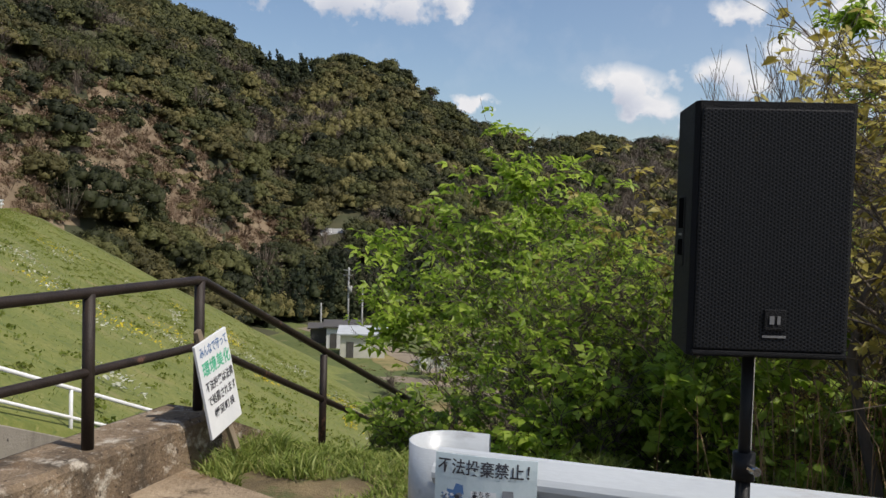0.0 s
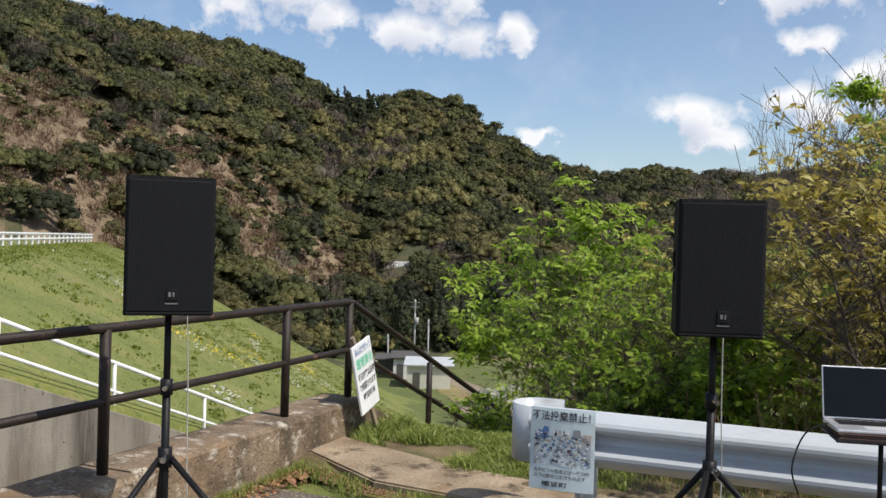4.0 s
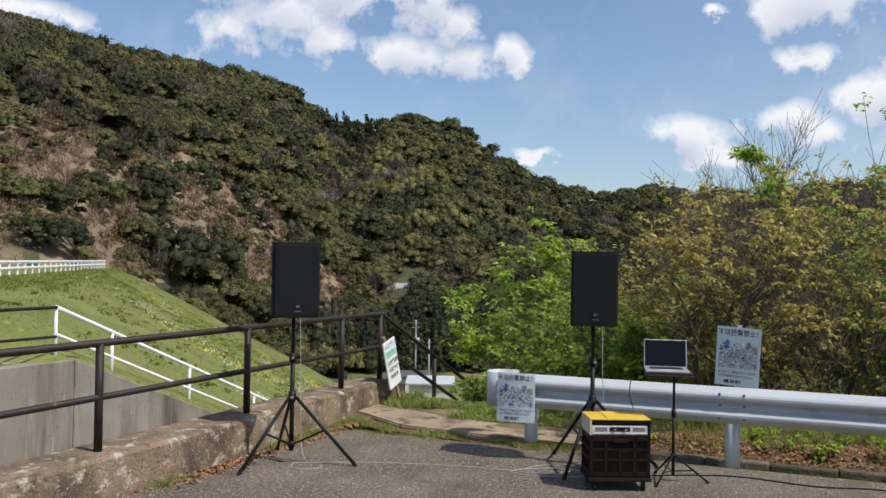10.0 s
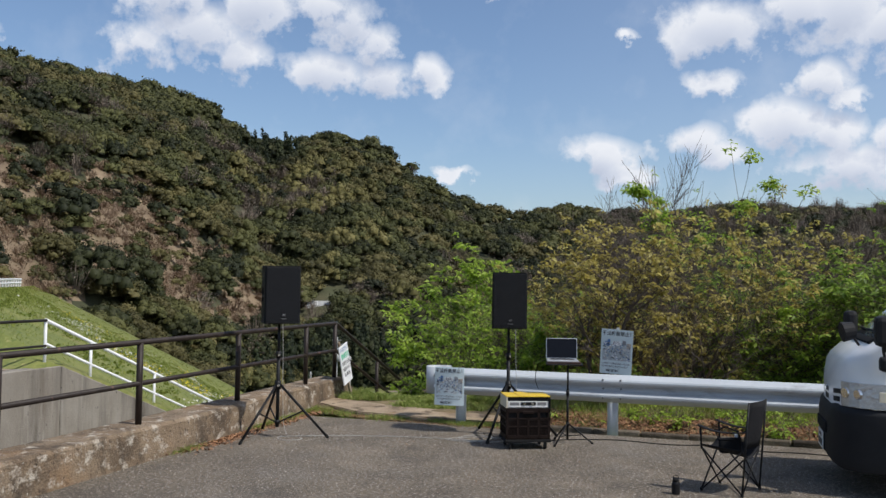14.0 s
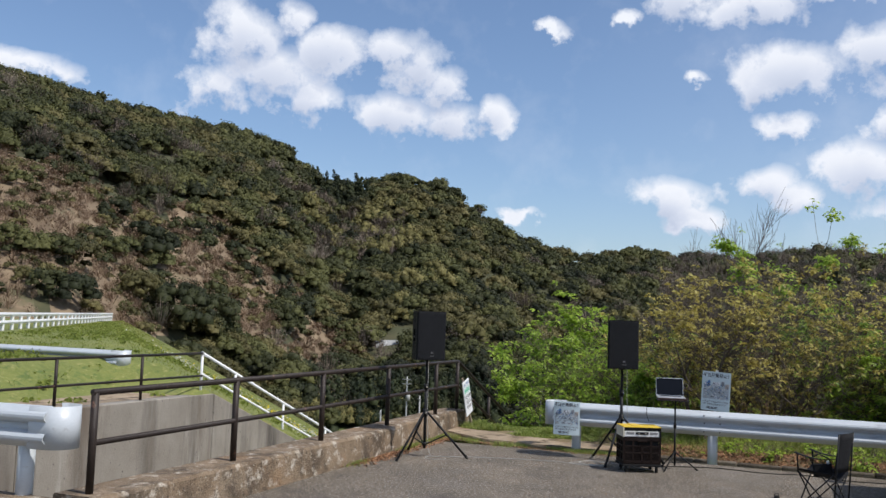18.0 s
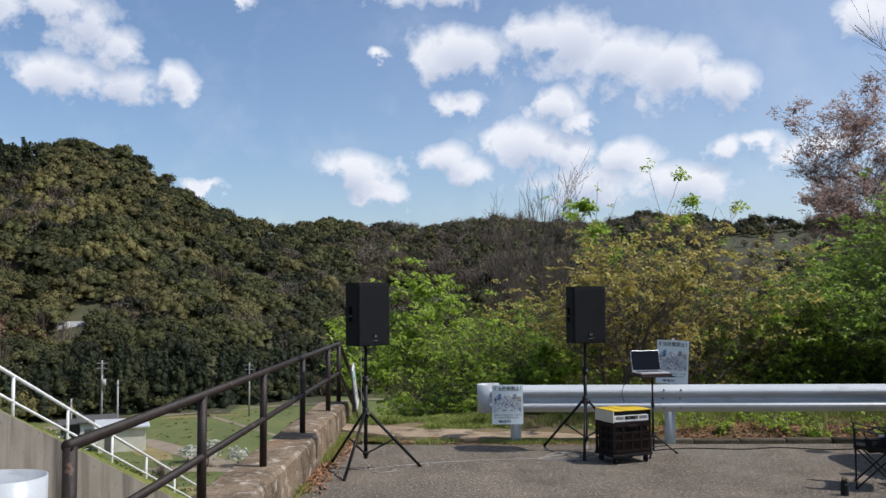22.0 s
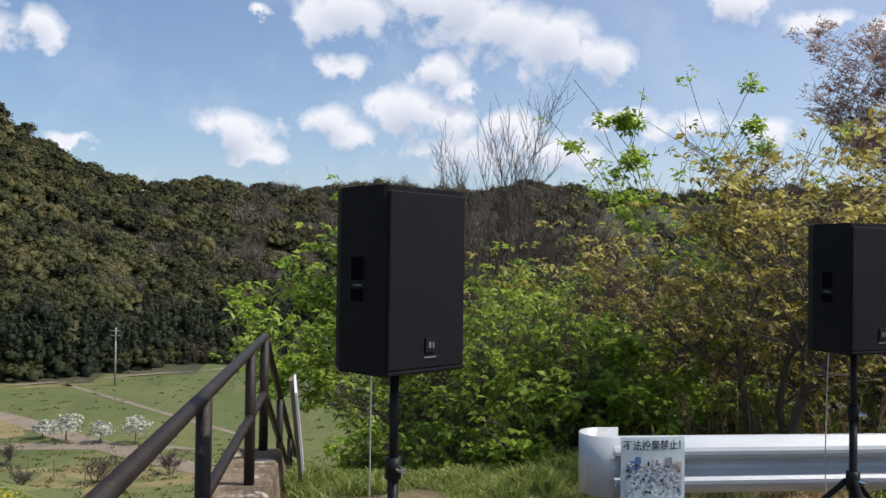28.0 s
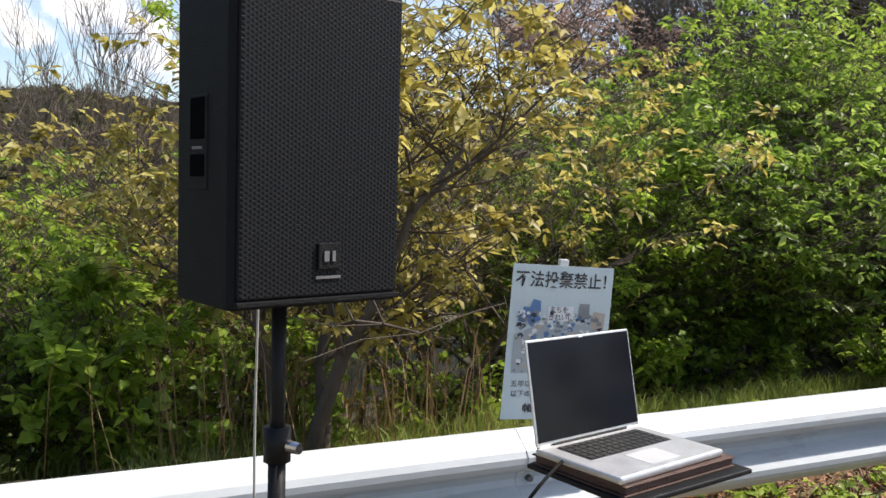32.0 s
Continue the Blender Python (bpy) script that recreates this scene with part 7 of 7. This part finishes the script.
def tree(name, x, y, height, label, category, leaf_mat=None, count=0, size=0.06, stems=1, spread=0.8, levels=4, seed=1, trunk=0.05, limb_mat=None, z=None, **kw):
    g = np.random.default_rng(seed)
    width = kw.pop("width", 0.0)
    slim = kw.pop("slim", 0.45)
    scatter = kw.pop("scatter", 0.10)
    base = float(max(ground_z(x, y), verge_z(x, y) if y < 2.6 else -99)) if z is None else z
    segs, tips = grow(g, height, stems, spread, levels, trunk=trunk, **kw)
    top = max(s[1].z for s in segs)
    k = height / top
    segs = [(a * k, b * k, r0, r1, l, st) for a, b, r0, r1, l, st in segs]
    tips = [(p * k, d, l) for p, d, l in tips]
    if name == "bare_tree":
        # the crown stands plumb over the root
        mx, my, mz = np.mean([p[:] for p, d, l in tips], axis=0)
        reach = np.percentile([math.hypot(p.x - mx * p.z / mz, p.y - my * p.z / mz) for p, d, l in tips], 90)
        q = width / reach if width else 1.0
        lean = Matrix(((q, 0, -q * mx / mz), (0, q, -q * my / mz), (0, 0, 1)))
        segs = [(lean @ a, lean @ b, r0, r1, l, st) for a, b, r0, r1, l, st in segs]
    t = empty(name, Matrix.Translation((x, y, base)), label, category)
    for st in range(stems):
        v, f = limb_mesh([q for q in segs if q[4] == 0 and q[5] == st])
        raw_mesh("trunk" if stems == 1 else "stem", v, f, limb_mat or BARK, t, smooth=True)
    v, f = limb_mesh([q for q in segs if q[4] > 0], 3)
    tagged(raw_mesh("branchwork", v, f, limb_mat or BARK, t, smooth=True), kind="stuff")
    if leaf_mat:
        v, f = leaf_mesh(g, tips, count, size, slim, scatter)
        tagged(raw_mesh("crown", v, f, leaf_mat, t), kind="stuff")
    return t


K5 = dict(kids=(3, 3, 3, 2))
# the green maples over the spillway bank
tree("maple", -2.25, 6.1, 4.75, "bright green young maple with fresh spring leaves", "tree", FRESH, 11000, 0.125, 3, 0.85, 4, 21, 0.055, first=0.4, slant=(0.1, 0.35), scatter=0.10, slim=0.5, **K5)
tree("maple", -2.2, 8.2, 4.9, "fresh green maple standing down the bank", "tree", FRESH, 5200, 0.12, 3, 0.95, 4, 61, 0.05, scatter=0.10, slim=0.5, **K5)
tree("shrub", -2.4, 4.2, 2.95, "green shrub with drooping branches on the slope", "shrub", FRESH, 5200, 0.088, 4, 0.95, 4, 23, 0.03, scatter=0.08, slim=0.5, **K5)
tree("shrub", -2.9, 4.9, 2.3, "sparse green shrub with thin stems below the bank", "shrub", FRESH, 3200, 0.08, 4, 0.85, 4, 24, 0.025, scatter=0.08, slim=0.5, **K5)
tree("shrub", -1.55, 3.4, 2.2, "fresh green shrub in the sun beside the cherry", "shrub", FRESH, 3400, 0.088, 4, 0.95, 4, 62, 0.025, scatter=0.08, slim=0.55, **K5)
# bronze cherries behind the guardrail
tree("cherry", -0.38, 1.75, 3.15, "spreading cherry with bronze-yellow young leaves and a dark trunk", "tree", BRONZE, 4800, 0.080, 3, 1.1, 4, 25, 0.055, scatter=0.06, slim=0.55, gnarl=0.2, slant=(0.15, 0.5), **K5)
tree("cherry", 0.55, 3.3, 3.9, "upright cherry bush with bronze-yellow young leaves", "tree", BRONZE, 5200, 0.080, 5, 0.95, 4, 63, 0.04, scatter=0.06, slim=0.55, **K5)
tree("cherry", -0.9, 4.3, 3.5, "cherry bush with bronze-yellow young leaves", "tree", BRONZE, 3200, 0.080, 4, 1.0, 4, 26, 0.04, scatter=0.06, slim=0.55, **K5)
tree("cherry", 1.9, 4.5, 4.35, "cherry bush with yellowish leaves and arching twigs", "tree", BRONZE, 6600, 0.082, 4, 1.0, 4, 27, 0.04, scatter=0.065, slim=0.55, **K5)
# dense green shrubs along the verge
FLAT = dict(kids=(3, 3, 3, 2), upward=0.02, slim=0.5)
tree("shrub", 2.9, 3.7, 3.25, "dense green shrub behind the verge", "shrub", FRESH, 9000, 0.085, 6, 1.1, 4, 28, 0.04, scatter=0.075, **FLAT)
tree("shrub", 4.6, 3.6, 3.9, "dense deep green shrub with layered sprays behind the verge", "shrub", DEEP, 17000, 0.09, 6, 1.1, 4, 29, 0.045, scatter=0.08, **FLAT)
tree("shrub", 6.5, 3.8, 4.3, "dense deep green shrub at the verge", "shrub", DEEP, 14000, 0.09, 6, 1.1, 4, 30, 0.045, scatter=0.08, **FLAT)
tree("shrub", 8.7, 3.9, 5.3, "tall green shrub at the lot's far edge", "shrub", FRESH, 17000, 0.10, 6, 1.05, 4, 31, 0.05, scatter=0.09, **FLAT)
# undergrowth takes the darker leaf colour to deepen the shade below the shrubs
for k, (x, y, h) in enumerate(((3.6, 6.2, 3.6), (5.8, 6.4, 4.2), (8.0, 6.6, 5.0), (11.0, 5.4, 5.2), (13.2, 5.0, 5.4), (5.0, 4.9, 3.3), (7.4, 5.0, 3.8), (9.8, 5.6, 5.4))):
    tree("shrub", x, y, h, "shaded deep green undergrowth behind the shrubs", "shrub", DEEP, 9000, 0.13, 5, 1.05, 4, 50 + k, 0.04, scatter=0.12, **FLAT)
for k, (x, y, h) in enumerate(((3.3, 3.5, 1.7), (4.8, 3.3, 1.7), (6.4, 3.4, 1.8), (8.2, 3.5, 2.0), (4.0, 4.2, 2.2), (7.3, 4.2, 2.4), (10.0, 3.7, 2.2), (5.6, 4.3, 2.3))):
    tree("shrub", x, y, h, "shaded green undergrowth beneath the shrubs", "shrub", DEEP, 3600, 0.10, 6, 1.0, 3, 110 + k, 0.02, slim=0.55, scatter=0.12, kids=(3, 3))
for k, (x, y, h, lf, n) in enumerate(((-1.3, 2.55, 1.45, 0.095, 3200), (4.5, 1.55, 0.92, 0.075, 2800), (6.7, 1.6, 0.95, 0.075, 2800), (9.4, 2.5, 1.1, 0.09, 2600), (11.4, 2.6, 1.3, 0.09, 2600), (3.9, 3.0, 0.8, 0.08, 1600), (2.3, 3.1, 1.3, 0.085, 2600), (-2.0, 2.9, 1.0, 0.085, 1800), (0.9, 2.7, 0.9, 0.08, 1600), (-2.9, 2.8, 0.95, 0.08, 1700), (-3.7, 3.0, 0.8, 0.08, 1300), (-2.3, 2.5, 1.05, 0.085, 1700))):
    tree("shrub", x, y, h, "low rounded bush with bright green broad leaves", "shrub", FRESH, n, lf, 7, 0.85, 3, 70 + k, 0.02, slim=0.7, scatter=0.07, kids=(3, 3))
for k, (x, y, h) in enumerate(((0.75, 0.70, 0.26), (1.15, 0.64, 0.22), (1.5, 0.80, 0.30), (2.0, 0.62, 0.28), (2.4, 0.74, 0.24), (0.35, 0.95, 0.24), (-0.5, 0.85, 0.2), (3.2, 0.8, 0.28), (3.9, 0.7, 0.24), (1.8, 1.0, 0.3), (2.9, 0.58, 0.22), (4.8, 0.75, 0.26))):
    tree("weed", x, y, h, "leafy green weed clump on the dry verge", "weed", FRESH, 620, 0.06, 6, 0.8, 3, 90 + k, 0.006, slim=0.6, scatter=0.06, kids=(2, 2), slant=(0.4, 1.1))
tree("shrub", -0.45, 2.45, 0.95, "low leafy bush at the edge of the bank", "shrub", DEEP, 1700, 0.085, 5, 0.8, 3, 33, 0.015, slim=0.7, scatter=0.09, kids=(3, 3))
# trees rising behind the shrubs
FAN = dict(gnarl=0.07, upward=0.13, kids=(2, 3, 3, 2))
tree("bare_tree", -0.6, 14.0, 10.9, "tall leafless tree with upright pale twigs", "tree", None, 0, 0.05, 1, 0.5, 5, 42, 0.10, TWIG, first=0.45, fine=0.0052, gnarl=0.09, upward=0.07, kids=(3, 3, 3, 2), width=1.35)
tree("bare_tree", 1.2, 13.0, 7.6, "small leafless tree with thin upright twigs", "tree", None, 0, 0.05, 2, 0.4, 5, 64, 0.05, TWIG, first=0.4, fine=0.004, slant=(0.05, 0.2), width=1.1, **FAN)
tree("sapling", 1.45, 8.3, 7.0, "slender sapling with fresh green leaves on bare shoots", "tree", FRESH, 5400, 0.11, 3, 0.5, 3, 37, 0.04, scatter=0.12, gnarl=0.06, first=0.3, fine=0.006, kids=(2, 2), slant=(0.02, 0.2))
tree("cherry_tree", 8.1, 11.4, 9.4, "tall cherry tree with rosy-brown buds", "tree", ROSE, 46000, 0.078, 1, 0.9, 5, 38, 0.16, TWIG, scatter=0.14, first=0.4, fine=0.005)
tree("bare_tree", 12.0, 10.2, 10.6, "tall leafless tree with a spreading crown of twigs", "tree", None, 0, 0.05, 2, 0.5, 5, 40, 0.12, TWIG, first=0.35, fine=0.0050, slant=(0.1, 0.3), gnarl=0.09, upward=0.10, kids=(3, 3, 3, 2))
tree("evergreen_tree", 13.3, 7.0, 10.4, "tall dark evergreen tree with small leaves", "tree", DARKLEAF, 27000, 0.11, 2, 0.62, 4, 39, 0.14, scatter=0.14, first=0.3, slant=(0.05, 0.15), **K5)
tree("bare_tree", 14.6, 9.0, 11.6, "leafless tree with grey upright twigs", "tree", None, 0, 0.05, 2, 0.5, 5, 41, 0.12, TWIG, first=0.35, fine=0.0055, slant=(0.1, 0.3), gnarl=0.09, upward=0.10, kids=(3, 3, 3, 2))
tree("bare_tree", 10.2, 10.6, 9.2, "slim leafless tree with fine grey twigs", "tree", None, 0, 0.05, 2, 0.45, 5, 43, 0.09, TWIG, first=0.35, fine=0.0055, slant=(0.05, 0.2), gnarl=0.08, upward=0.12, kids=(3, 3, 3, 2))
tree("bare_tree", 13.6, 11.5, 13.0, "tall leafless tree with dense upright twigs", "tree", None, 0, 0.05, 2, 0.45, 5, 44, 0.12, TWIG, first=0.35, fine=0.0065, slant=(0.05, 0.25), gnarl=0.08, upward=0.12, kids=(3, 3, 3, 2))
tree("russet_tree", 16.2, 7.6, 10.5, "tall tree with withered russet leaves", "tree", RUSSET, 22000, 0.11, 2, 0.7, 4, 65, 0.13, scatter=0.14, first=0.3, slant=(0.1, 0.3), **K5)
for k, (x, y, h) in enumerate(((-33.5, 78.0, 2.6), (-24.0, 71.0, 2.8), (-29.5, 69.5, 2.2), (-18.5, 74.0, 2.4))):
    tree("bare_shrub", x, y, h, "small leafless bush in the dry meadow", "shrub", None, 0, 0.05, 4, 0.7, 4, 130 + k, 0.05, TWIG, FLOOR, fine=0.012, kids=(2, 2, 2), slant=(0.2, 0.6))
